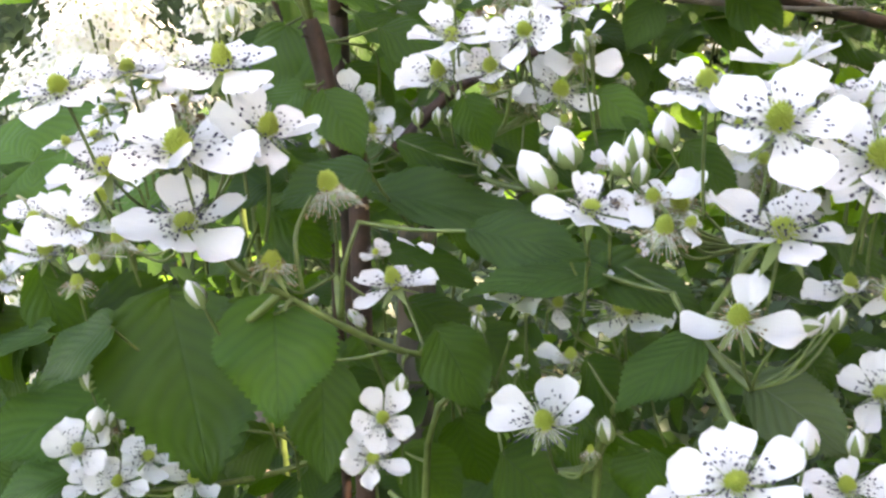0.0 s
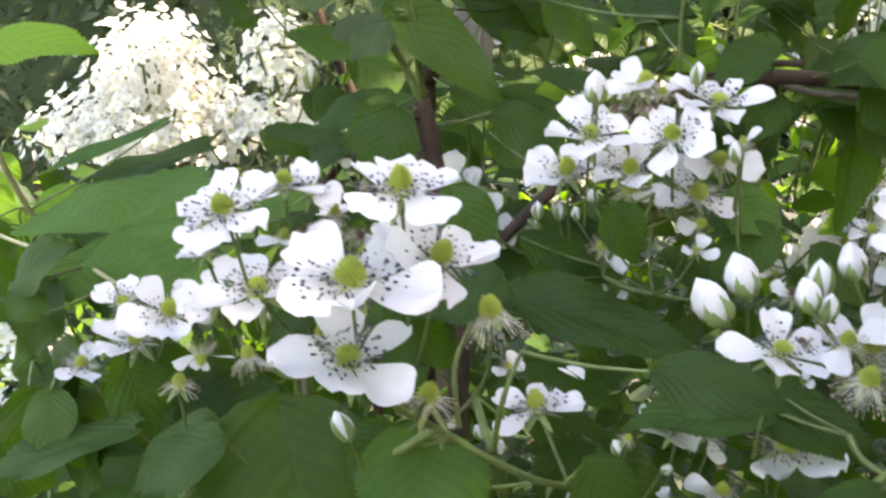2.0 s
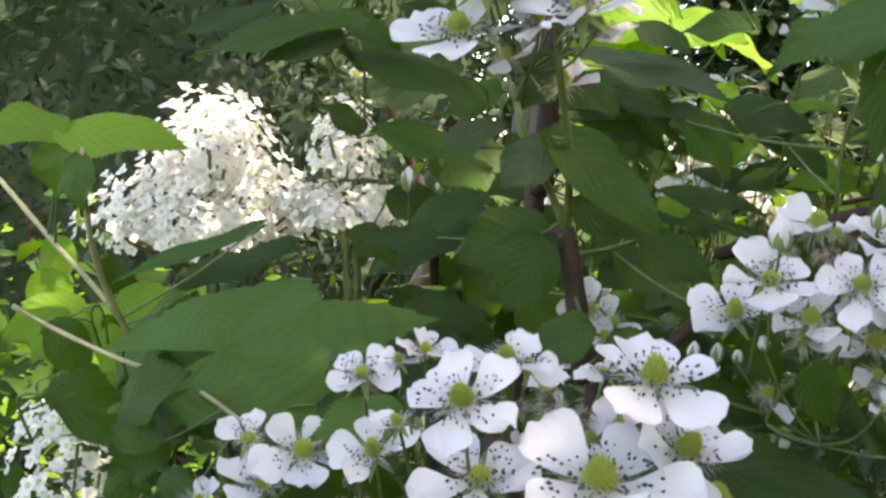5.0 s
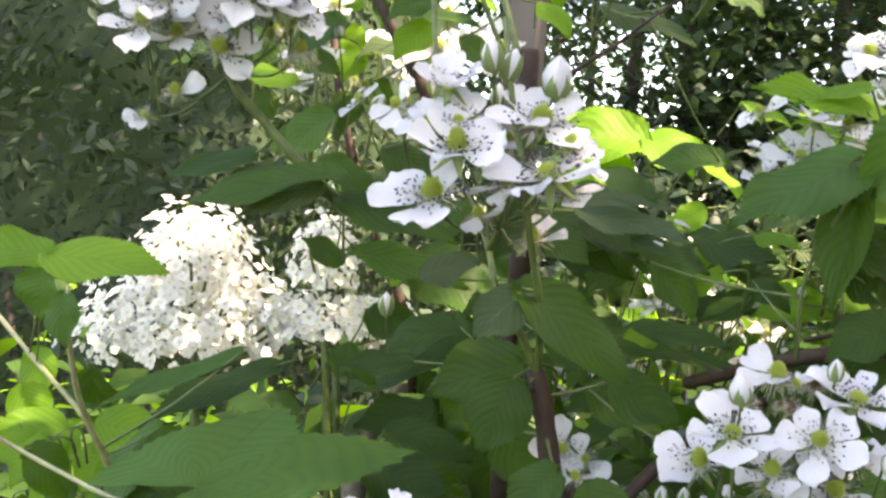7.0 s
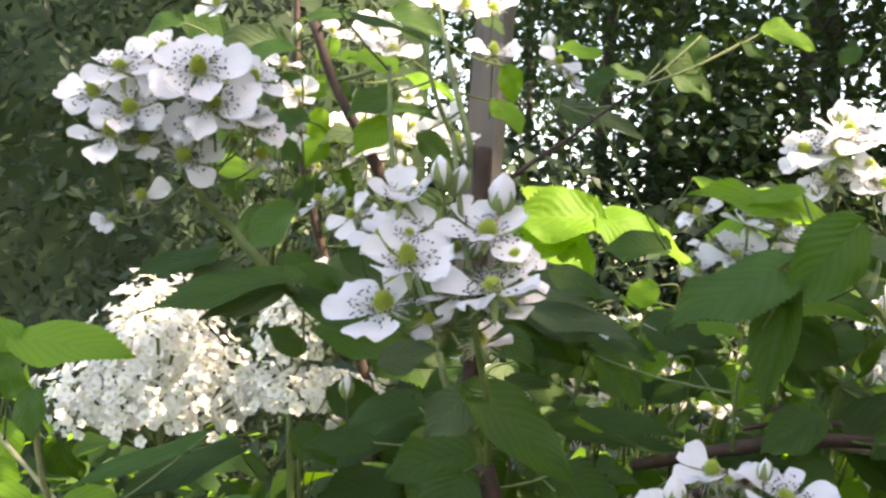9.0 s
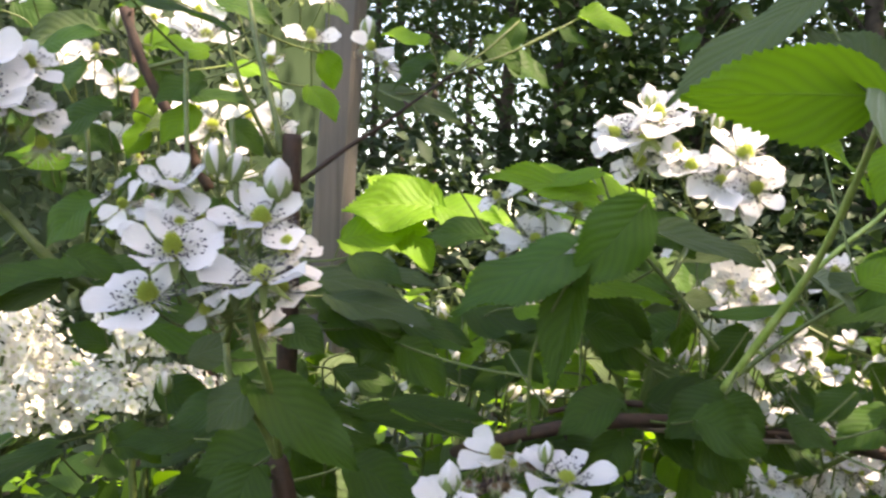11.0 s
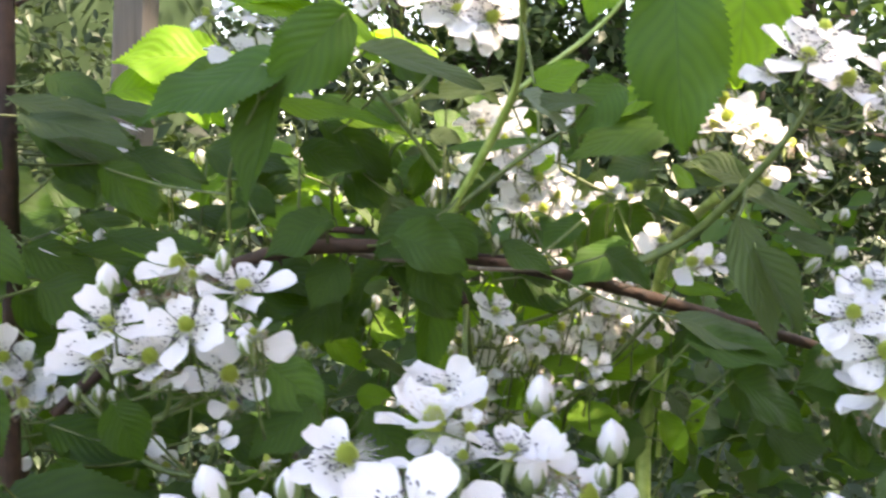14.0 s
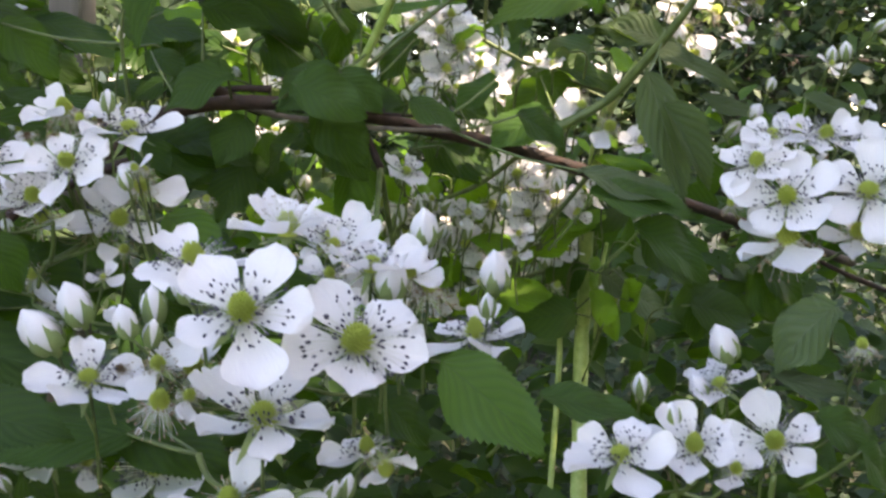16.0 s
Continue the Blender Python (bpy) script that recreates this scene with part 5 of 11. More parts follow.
# cluster high up above
c = cluster((-0.0838, 0.6481, 1.5868), "white bramble flowers high on a shoot")
flower(c, (-0.0910, 0.6494, 1.5884), 0.0438, (0.00, -0.40, 0.90))
flower(c, (-0.0962, 0.5254, 1.4820), 0.0270, (-0.30, -0.40, 0.90), "11010")
flower(c, (-0.1170, 0.5394, 1.4899), 0.0241, (-1.04, -0.42, 1.13), "11011")
flower(c, (-0.0865, 0.6491, 1.5352), 0.0437, (0.00, -0.60, 0.60), "11010")
flower(c, (-0.0496, 0.6500, 1.5353), 0.0337, (0.00, -0.60, 0.60), "11010")
flower(c, (0.0054, 0.6065, 1.5777), 0.0282, (0.20, -0.60, 0.60), "10010", kind="spent")
flower(c, (0.0138, 0.6200, 1.5711), 0.0219, (0.50, -0.58, 0.42), "11011")
flower(c, (-0.0297, 0.6519, 1.5904), 0.0372, (0.00, -0.50, 0.70), "11010")
flower(c, (-0.0529, 0.6676, 1.5797), 0.0313, (-0.59, -0.50, 0.47), "10010", kind="spent")
c = cluster((0.0995, 0.5518, 1.4648), "white bramble flowers behind broad leaves")
flower(c, (0.0896, 0.5127, 1.4856), 0.0299, (0.00, -0.30, 0.90))
flower(c, (0.0697, 0.5269, 1.4894), 0.0242, (-0.64, -0.34, 1.01), "11010")
flower(c, (0.1075, 0.5230, 1.4845), 0.0278, (0.10, -0.40, 0.90), "11010")
flower(c, (0.0871, 0.5235, 1.4695), 0.0332, (0.00, -0.60, 0.70))
flower(c, (0.1068, 0.5435, 1.4621), 0.0276, (0.60, -0.58, 0.54), "11010")
flower(c, (0.0977, 0.5339, 1.4644), 0.0282, (0.10, -0.80, 0.30), "01010")
flower(c, (0.1062, 0.5499, 1.4724), 0.0229, (0.41, -0.74, 0.54), "11011")
flower(c, (0.1212, 0.5332, 1.4774), 0.0255, (0.20, -0.50, 0.70))
flower(c, (0.1321, 0.5498, 1.4807), 0.0230, (0.64, -0.50, 0.82), "11010")
flower(c, (0.0771, 0.5328, 1.4741), 0.0226, (-0.20, -0.50, 0.70), "11000")
flower(c, (0.0743, 0.5410, 1.4619), 0.0209, (-0.30, -0.50, 0.28), "01101")
flower(c, (0.2404, 0.6135, 1.4261), 0.0297, (-0.05, -0.60, 0.70), "11011")
flower(c, (0.2184, 0.6302, 1.4164), 0.0279, (-0.76, -0.58, 0.45), "11011")
flower(c, (0.2520, 0.6136, 1.4169), 0.0331, (0.12, -0.60, 0.70), "11011")
flower(c, (0.2441, 0.6133, 1.4049), 0.0298, (0.00, -0.60, 0.70), "11011")
flower(c, (0.2439, 0.6250, 1.4098), 0.0276, (0.00, -0.58, 0.84))
flower(c, (0.2629, 0.6131, 1.4073), 0.0266, (0.28, -0.60, 0.70), "11011")
flower(c, (0.2317, 0.6134, 1.4395), 0.0264, (-0.17, -0.60, 0.70), "11011")
flower(c, (0.2180, 0.6136, 1.4485), 0.0296, (-0.38, -0.60, 0.70), "11011")
flower(c, (0.2464, 0.6134, 1.4354), 0.0265, (0.05, -0.60, 0.70), "11011")
flower(c, (0.2516, 0.6271, 1.4241), 0.0219, (0.26, -0.58, 0.37))
flower(c, (0.2696, 0.6130, 1.3963), 0.0266, (0.38, -0.60, 0.70), "11011")
c = cluster((0.0982, 0.8748, 1.3590), "white bramble flowers in dappled shade")
flower(c, (0.0834, 0.8538, 1.4047), 0.0387, (-0.33, -0.60, 0.80))
flower(c, (0.1100, 0.8789, 1.3957), 0.0297, (0.36, -0.58, 0.63), "01000", kind="spent")
flower(c, (0.1086, 0.8546, 1.3998), 0.0433, (0.12, -0.60, 0.80))
flower(c, (0.0945, 0.8544, 1.3856), 0.0478, (-0.12, -0.60, 0.80))
flower(c, (0.1189, 0.8544, 1.3859), 0.0388, (0.33, -0.60, 0.80))
flower(c, (0.1355, 0.8542, 1.3710), 0.0342, (0.62, -0.60, 0.80))
flower(c, (0.1532, 0.8758, 1.3587), 0.0303, (1.16, -0.58, 0.53), "11010")
flower(c, (0.1497, 0.8540, 1.3672), 0.0297, (0.88, -0.60, 0.80))
flower(c, (0.0783, 0.8531, 1.3779), 0.0341, (-0.42, -0.60, 0.80))
flower(c, (0.1159, 0.8543, 1.4054), 0.0342, (0.25, -0.60, 0.80))
flower(c, (0.1283, 0.8744, 1.4080), 0.0286, (0.62, -0.58, 0.87), "00000", kind="spent")
c = cluster((0.0057, 0.8886, 1.3280), "white bramble flowers and buds in deep shade")
flower(c, (-0.0087, 0.8735, 1.3662), 0.0325, (0.10, -0.60, 0.60), "11010")
flower(c, (0.0160, 0.8743, 1.3616), 0.0326, (0.10, -0.60, 0.60), "11010")
flower(c, (0.0012, 0.8737, 1.3568), 0.0325, (0.10, -0.60, 0.60), "11010")
flower(c, (0.0303, 0.8748, 1.3572), 0.0326, (0.10, -0.60, 0.60), "11010")
flower(c, (-0.1324, 0.8669, 1.3255), 0.0322, (0.10, -0.60, 0.60), "11010")
flower(c, (-0.1462, 0.8668, 1.3582), 0.0322, (0.10, -0.60, 0.60), "11010")
c = cluster((0.3037, 0.7834, 1.3461), "white bramble flowers on a far shoot")
flower(c, (0.2797, 0.7318, 1.4225), 0.0355, (-0.07, -0.50, 0.80))
flower(c, (0.2908, 0.7319, 1.4018), 0.0433, (0.13, -0.50, 0.80))
flower(c, (0.2733, 0.7317, 1.3900), 0.0393, (-0.17, -0.50, 0.80))
flower(c, (0.2539, 0.7528, 1.3961), 0.0356, (-0.63, -0.50, 0.93))
flower(c, (0.2985, 0.7315, 1.3913), 0.0355, (0.27, -0.50, 0.80))
flower(c, (0.2891, 0.7470, 1.3855), 0.0335, (0.02, -0.50, 0.68), "01101")
flower(c, (0.2827, 0.7317, 1.3748), 0.0393, (0.00, -0.50, 0.80))
flower(c, (0.2902, 0.7314, 1.3630), 0.0354, (0.13, -0.50, 0.80))
flower(c, (0.2948, 0.7536, 1.3476), 0.0292, (0.29, -0.50, 0.47), "11010")
flower(c, (0.3065, 0.7313, 1.3918), 0.0315, (0.40, -0.50, 0.80))
flower(c, (0.2833, 0.7480, 1.3765), 0.0282, (-0.29, -0.50, 0.43), "10010", kind="spent")
flower(c, (0.2645, 0.7320, 1.4375), 0.0394, (-0.33, -0.50, 0.80))
flower(c, (0.2793, 0.7485, 1.4342), 0.0370, (0.05, -0.50, 0.74), "11011")
flower(c, (0.2799, 0.7319, 1.4356), 0.0355, (-0.07, -0.50, 0.80))
flower(c, (0.2878, 0.7499, 1.4365), 0.0294, (0.17, -0.50, 0.83), "11011")
flower(c, (0.2438, 0.7316, 1.4423), 0.0354, (-0.67, -0.50, 0.80))
c = cluster((-0.1591, 0.8331, 1.5287), "mixed white bramble flowers and green buds")
flower(c, (-0.2258, 0.7992, 1.5946), 0.0425, (0.00, -0.60, 0.70), "11011")
flower(c, (-0.2123, 0.7997, 1.5995), 0.0383, (0.00, -0.60, 0.70), "11011")
flower(c, (-0.1351, 0.8020, 1.5616), 0.0342, (0.00, -0.60, 0.70), "11011")
flower(c, (-0.1196, 0.8029, 1.5641), 0.0385, (0.00, -0.60, 0.70), "11011")
flower(c, (-0.1224, 0.8266, 1.5580), 0.0301, (-0.04, -0.58, 0.58), "01101")
flower(c, (-0.1002, 0.8030, 1.5368), 0.0385, (0.00, -0.60, 0.70), "11011")
flower(c, (-0.1269, 0.8240, 1.5426), 0.0317, (-0.66, -0.58, 0.82))
flower(c, (-0.0828, 0.8043, 1.5625), 0.0386, (0.00, -0.60, 0.70), "11011")
flower(c, (-0.0917, 0.8027, 1.5169), 0.0342, (0.00, -0.60, 0.70), "11011")
flower(c, (-0.0470, 0.8085, 1.6571), 0.0475, (0.00, -0.60, 0.70), "11011")
flower(c, (-0.0255, 0.8089, 1.6562), 0.0433, (0.00, -0.60, 0.70), "11011")
flower(c, (-0.0694, 0.8076, 1.6578), 0.0431, (0.00, -0.60, 0.70), "11011")
flower(c, (-0.0985, 0.8278, 1.6558), 0.0360, (-0.65, -0.58, 0.66), "01101")
flower(c, (-0.1264, 0.8044, 1.6313), 0.0343, (0.00, -0.60, 0.70), "11011")
flower(c, (-0.1367, 0.8172, 1.6341), 0.0324, (-0.29, -0.58, 0.77), "11010")
bud(c, (-0.0840, 0.6474, 1.5165), 0.0128, (0.00, -0.20, 1.00))
bud(c, (-0.0884, 0.6470, 1.5066), 0.0128, (0.00, -0.20, 1.00))
bud(c, (-0.0496, 0.6485, 1.5029), 0.0129, (0.00, -0.20, 1.00))
bud(c, (-0.1095, 0.6430, 1.3793), 0.0127, (0.00, -0.20, 1.00))
bud(c, (0.0041, 0.6524, 1.5932), 0.0130, (0.00, -0.20, 1.00))
c = cluster((0.2256, 0.6752, 1.3100), "bramble flowers and small green buds low down")
flower(c, (0.2142, 0.6770, 1.3220), 0.0324, (0.10, -0.60, 0.70), "11011")
flower(c, (0.2300, 0.6915, 1.3038), 0.0270, (0.61, -0.58, 0.27), "11010")
flower(c, (0.2298, 0.6768, 1.3263), 0.0289, (0.10, -0.60, 0.70), "11011")
flower(c, (0.2482, 0.6768, 1.3193), 0.0289, (0.10, -0.60, 0.70), "11011")
flower(c, (0.2694, 0.6896, 1.3140), 0.0223, (0.83, -0.58, 0.56), "01101")
flower(c, (0.2947, 0.6773, 1.3341), 0.0399, (0.10, -0.60, 0.70), "11011")
flower(c, (0.2864, 0.6769, 1.3204), 0.0326, (0.10, -0.60, 0.70), "11011")
flower(c, (0.2368, 0.6768, 1.3152), 0.0289, (0.10, -0.60, 0.70), "11011")
flower(c, (0.2221, 0.6882, 1.3112), 0.0249, (-0.37, -0.58, 0.60), "00000", kind="spent")

# clusters that come into view late
c = cluster((0.2632, 0.6521, 1.3978), "white bramble flowers behind the arching cane")
flower(c, (0.2747, 0.8679, 1.4611), 0.0512, (-0.50, -0.50, 0.80))
flower(c, (0.2900, 0.8678, 1.4594), 0.0420, (-0.27, -0.50, 0.80))
flower(c, (0.3231, 0.8681, 1.4241), 0.0518, (0.20, -0.50, 0.80))
flower(c, (0.3354, 0.8677, 1.4085), 0.0472, (0.37, -0.50, 0.80))
flower(c, (0.3139, 0.8675, 1.4027), 0.0423, (0.07, -0.50, 0.80))
flower(c, (0.3435, 0.8671, 1.3972), 0.0378, (0.47, -0.50, 0.80))
flower(c, (0.3160, 0.8848, 1.4072), 0.0343, (-0.23, -0.50, 1.02), "11011")
flower(c, (0.3283, 0.8674, 1.3896), 0.0425, (0.27, -0.50, 0.80))
flower(c, (0.2452, 0.8668, 1.4190), 0.0417, (-0.90, -0.50, 0.80))
flower(c, (0.3049, 0.8675, 1.4312), 0.0375, (-0.07, -0.50, 0.80))
flower(c, (0.3204, 0.8900, 1.4205), 0.0350, (0.37, -0.50, 0.58), "01101")
c = cluster((0.0737, 0.6512, 1.3961), "white flowers in the gaps below the leaves")
flower(c, (0.0299, 0.8282, 1.3963), 0.0342, (0.10, -0.60, 0.70), "11011")
flower(c, (0.0346, 0.8490, 1.3782), 0.0259, (0.28, -0.58, 0.29), "01000", kind="spent")
flower(c, (0.0473, 0.8286, 1.4155), 0.0300, (0.10, -0.60, 0.70), "11011")
flower(c, (0.0875, 0.8299, 1.4115), 0.0345, (0.10, -0.60, 0.70), "11011")
flower(c, (0.1045, 0.8303, 1.3998), 0.0390, (0.10, -0.60, 0.70), "11011")
flower(c, (0.0968, 0.8474, 1.3998), 0.0301, (-0.08, -0.58, 0.70), "00000", kind="spent")
flower(c, (0.0999, 0.8297, 1.3852), 0.0303, (0.10, -0.60, 0.70), "11011")
flower(c, (0.1140, 0.8298, 1.3964), 0.0261, (0.10, -0.60, 0.70), "11011")
flower(c, (-0.0494, 0.8247, 1.3821), 0.0294, (0.10, -0.60, 0.70), "11011")
flower(c, (-0.0628, 0.8239, 1.3796), 0.0252, (0.10, -0.60, 0.70), "11011")
flower(c, (0.1671, 0.8305, 1.3500), 0.0264, (0.10, -0.60, 0.70), "11011")
flower(c, (0.1729, 0.8307, 1.3946), 0.0264, (0.10, -0.60, 0.70), "11011")
c = cluster((0.2226, 0.6220, 1.2696), "hanging cluster of white flowers and many green buds")
flower(c, (0.2221, 0.7120, 1.2846), 0.0499, (0.00, 0.67, 0.40), "11011")
flower(c, (0.2319, 0.7126, 1.2677), 0.0424, (0.00, 0.67, 0.40), "11011")
flower(c, (0.2144, 0.7401, 1.2638), 0.0390, (-0.36, 0.44, 0.34))
flower(c, (0.2550, 0.7120, 1.2715), 0.0503, (0.00, 0.67, 0.40), "11011")
flower(c, (0.2607, 0.7126, 1.2556), 0.0427, (0.00, 0.67, 0.40), "11011")
flower(c, (0.2449, 0.7132, 1.2833), 0.0347, (0.00, 0.67, 0.40), "11011")
flower(c, (0.2286, 0.7260, 1.2891), 0.0325, (-0.44, 0.44, 0.54), "11010")
flower(c, (0.2899, 0.7136, 1.3001), 0.0273, (0.00, 0.67, 0.40), "11011")
flower(c, (0.3412, 0.7129, 1.2873), 0.0355, (0.00, 0.67, 0.40), "11011")
bud(c, (0.2265, 0.7064, 1.3097), 0.0122, (0.10, -0.50, 0.60))
bud(c, (0.2347, 0.7064, 1.3056), 0.0122, (0.10, -0.50, 0.60))
bud(c, (0.2505, 0.7064, 1.3157), 0.0122, (0.10, -0.50, 0.60))
bud(c, (0.2419, 0.7064, 1.3025), 0.0122, (0.10, -0.50, 0.60))
bud(c, (0.2563, 0.7064, 1.2985), 0.0123, (0.10, -0.50, 0.60))
bud(c, (0.2482, 0.7064, 1.3056), 0.0122, (0.10, -0.50, 0.60))
bud(c, (0.2200, 0.7064, 1.3005), 0.0122, (0.10, -0.50, 0.60))
bud(c, (0.2601, 0.7065, 1.2864), 0.0123, (0.10, -0.50, 0.60))
bud(c, (0.1670, 0.7061, 1.3312), 0.0120, (0.10, -0.50, 0.60))
bud(c, (0.1615, 0.7061, 1.3221), 0.0120, (0.10, -0.50, 0.60))
c = cluster((0.3172, 0.6720, 1.2937), "white bramble flowers under the arching cane")
flower(c, (0.2978, 0.6543, 1.3428), 0.0355, (-0.20, -0.70, 0.50), "11011")
flower(c, (0.3026, 0.6712, 1.3528), 0.0298, (-0.06, -0.66, 0.73), "11011")
flower(c, (0.3094, 0.6545, 1.3336), 0.0392, (-0.05, -0.70, 0.50), "11011")
flower(c, (0.3220, 0.6540, 1.3250), 0.0322, (0.12, -0.70, 0.50), "11011")
flower(c, (0.3502, 0.6543, 1.3313), 0.0396, (0.50, -0.70, 0.50), "11011")
flower(c, (0.3052, 0.6538, 1.3179), 0.0285, (-0.10, -0.70, 0.50), "11011")
flower(c, (0.3184, 0.6536, 1.3475), 0.0250, (0.07, -0.70, 0.50), "11011")
flower(c, (0.3358, 0.6537, 1.3185), 0.0287, (0.30, -0.70, 0.50), "11011")
flower(c, (0.3255, 0.6678, 1.3139), 0.0268, (-0.03, -0.66, 0.39), "01000", kind="spent")
c = cluster((-0.0243, 0.5254, 1.2992), "small white flowers low in the shade")
flower(c, (-0.0309, 0.5054, 1.3133), 0.0150, (0.00, -0.80, 0.40), "11010", kind="spent")
flower(c, (-0.0125, 0.5074, 1.3184), 0.0277, (0.00, -0.80, 0.40), "11010")
flower(c, (-0.0143, 0.5062, 1.2873), 0.0176, (0.00, -0.80, 0.40), "11010", kind="spent")
flower(c, (-0.0264, 0.5056, 1.2917), 0.0176, (0.00, -0.80, 0.40), "11010", kind="spent")
flower(c, (0.0382, 0.5096, 1.2947), 0.0308, (0.00, -0.80, 0.40), "11010")
flower(c, (0.0430, 0.5252, 1.2834), 0.0265, (0.19, -0.74, 0.12), "11010")
flower(c, (0.0319, 0.5088, 1.2900), 0.0230, (0.00, -0.80, 0.40), "11010", kind="spent")
flower(c, (0.0131, 0.5081, 1.3129), 0.0228, (0.00, -0.80, 0.40), "11010")
flower(c, (0.0009, 0.5168, 1.3172), 0.0182, (-0.50, -0.74, 0.54), "01101")
flower(c, (-0.0172, 0.5072, 1.3339), 0.0276, (0.00, -0.80, 0.40), "11010")
flower(c, (-0.0070, 0.5075, 1.3296), 0.0252, (0.00, -0.80, 0.40), "11010")
c = cluster((0.3708, 0.6043, 1.4318), "white bramble flowers against dark trees")
flower(c, (0.3535, 0.5816, 1.4521), 0.0416, (-0.12, -0.40, 0.90))
flower(c, (0.3427, 0.6041, 1.4604), 0.0365, (-0.38, -0.42, 1.07), "11010")
flower(c, (0.3683, 0.5817, 1.4493), 0.0418, (0.25, -0.40, 0.90))
flower(c, (0.3731, 0.5814, 1.4429), 0.0354, (0.38, -0.40, 0.90))
flower(c, (0.3984, 0.5978, 1.4406), 0.0332, (1.09, -0.42, 0.85), "01000", kind="spent")
flower(c, (0.3460, 0.5811, 1.4480), 0.0319, (-0.33, -0.40, 0.90))
flower(c, (0.3390, 0.5807, 1.4325), 0.0255, (-0.50, -0.40, 0.90))
c = cluster((0.3642, 0.5092, 1.4485), "sunlit white bramble flowers on a tall shoot")
flower(c, (0.3497, 0.4897, 1.4766), 0.0475, (-0.10, -0.60, 0.75))
flower(c, (0.3700, 0.4903, 1.4659), 0.0411, (0.10, -0.70, 0.50))
flower(c, (0.3933, 0.4956, 1.4722), 0.0392, (0.30, -0.50, 0.80))
flower(c, (0.4012, 0.5191, 1.4521), 0.0348, (0.51, -0.50, 0.40), "11011")
flower(c, (0.3945, 0.4902, 1.4540), 0.0333, (0.30, -0.70, 0.40))
flower(c, (0.3632, 0.4996, 1.4900), 0.0418, (0.00, -0.30, 0.90))
flower(c, (0.3380, 0.4996, 1.4705), 0.0304, (-0.30, -0.60, 0.70), "11010")
flower(c, (0.3844, 0.4885, 1.4624), 0.0221, (0.00, -0.40, 0.90), "00000", kind="spent")
flower(c, (0.3942, 0.5320, 1.4388), 0.0241, (0.30, -0.60, 0.60), "00000", kind="spent")
flower(c, (0.4120, 0.5439, 1.4271), 0.0201, (1.04, -0.58, 0.21), "00000", kind="spent")
flower(c, (0.3819, 0.5313, 1.4449), 0.0269, (0.00, -0.40, 0.90), "00000", kind="spent")
flower(c, (0.3861, 0.5430, 1.4378), 0.0247, (0.16, -0.42, 0.70), "01101")
flower(c, (0.3798, 0.6072, 1.4472), 0.0440, (0.00, -0.60, 0.60), "11011")
flower(c, (0.3625, 0.6068, 1.4654), 0.0370, (-0.20, -0.60, 0.60), "11010")
flower(c, (0.3636, 0.6266, 1.4759), 0.0345, (-0.17, -0.58, 0.84), "01000", kind="spent")
flower(c, (0.3874, 0.6071, 1.4301), 0.0374, (0.10, -0.70, 0.50), "11010")
flower(c, (0.3975, 0.6258, 1.4175), 0.0345, (0.38, -0.66, 0.24))
flower(c, (0.3231, 0.5568, 1.3739), 0.0339, (0.10, -0.80, 0.30), "01000", kind="spent")
flower(c, (0.3116, 0.5684, 1.3856), 0.0282, (-0.20, -0.80, 0.30), "11000")
flower(c, (0.3115, 0.5830, 1.3859), 0.0266, (-0.19, -0.74, 0.32), "01000", kind="spent")
c = cluster((0.3539, 0.7833, 1.2950), "white bramble flowers on a low far shoot")
flower(c, (0.3335, 0.7326, 1.3255), 0.0404, (0.10, -0.70, 0.50), "11011")
flower(c, (0.3467, 0.7322, 1.3177), 0.0366, (0.10, -0.70, 0.50), "11011")
flower(c, (0.3248, 0.7562, 1.3258), 0.0330, (-0.46, -0.66, 0.69), "10010", kind="spent")
flower(c, (0.2734, 0.7320, 1.3011), 0.0319, (0.10, -0.70, 0.50), "11011")
flower(c, (0.2787, 0.7520, 1.2952), 0.0257, (0.29, -0.66, 0.36))
flower(c, (0.2227, 0.7325, 1.2814), 0.0394, (0.10, -0.70, 0.50), "11011")
flower(c, (0.2266, 0.7491, 1.2638), 0.0306, (0.23, -0.66, 0.16))
flower(c, (0.2352, 0.7322, 1.2775), 0.0356, (0.10, -0.70, 0.50), "11011")
flower(c, (0.2905, 0.7323, 1.2889), 0.0361, (0.10, -0.70, 0.50), "11011")
flower(c, (0.2814, 0.7559, 1.2982), 0.0338, (-0.12, -0.66, 0.72), "11010")
flower(c, (0.3554, 0.7322, 1.2846), 0.0367, (0.10, -0.70, 0.50), "11011")
flower(c, (0.3632, 0.7485, 1.2737), 0.0348, (0.33, -0.66, 0.27), "01000", kind="spent")
flower(c, (0.2057, 0.7319, 1.2696), 0.0314, (0.10, -0.70, 0.50), "11011")
flower(c, (0.1944, 0.7515, 1.2566), 0.0251, (-0.20, -0.66, 0.19), "11011")
flower(c, (0.3918, 0.7319, 1.2471), 0.0330, (0.10, -0.70, 0.50), "11011")
flower(c, (0.4013, 0.7523, 1.2465), 0.0267, (0.40, -0.66, 0.50), "10010", kind="spent")
bud(c, (0.2237, 0.6511, 1.3143), 0.0107, (0.00, -0.20, 1.00))
bud(c, (0.2352, 0.6511, 1.3195), 0.0108, (0.00, -0.20, 1.00))
bud(c, (0.2424, 0.6510, 1.3215), 0.0108, (0.00, -0.20, 1.00))
bud(c, (0.2647, 0.6510, 1.3035), 0.0109, (0.00, -0.20, 1.00))
bud(c, (0.2205, 0.6511, 1.3113), 0.0107, (0.00, -0.20, 1.00))
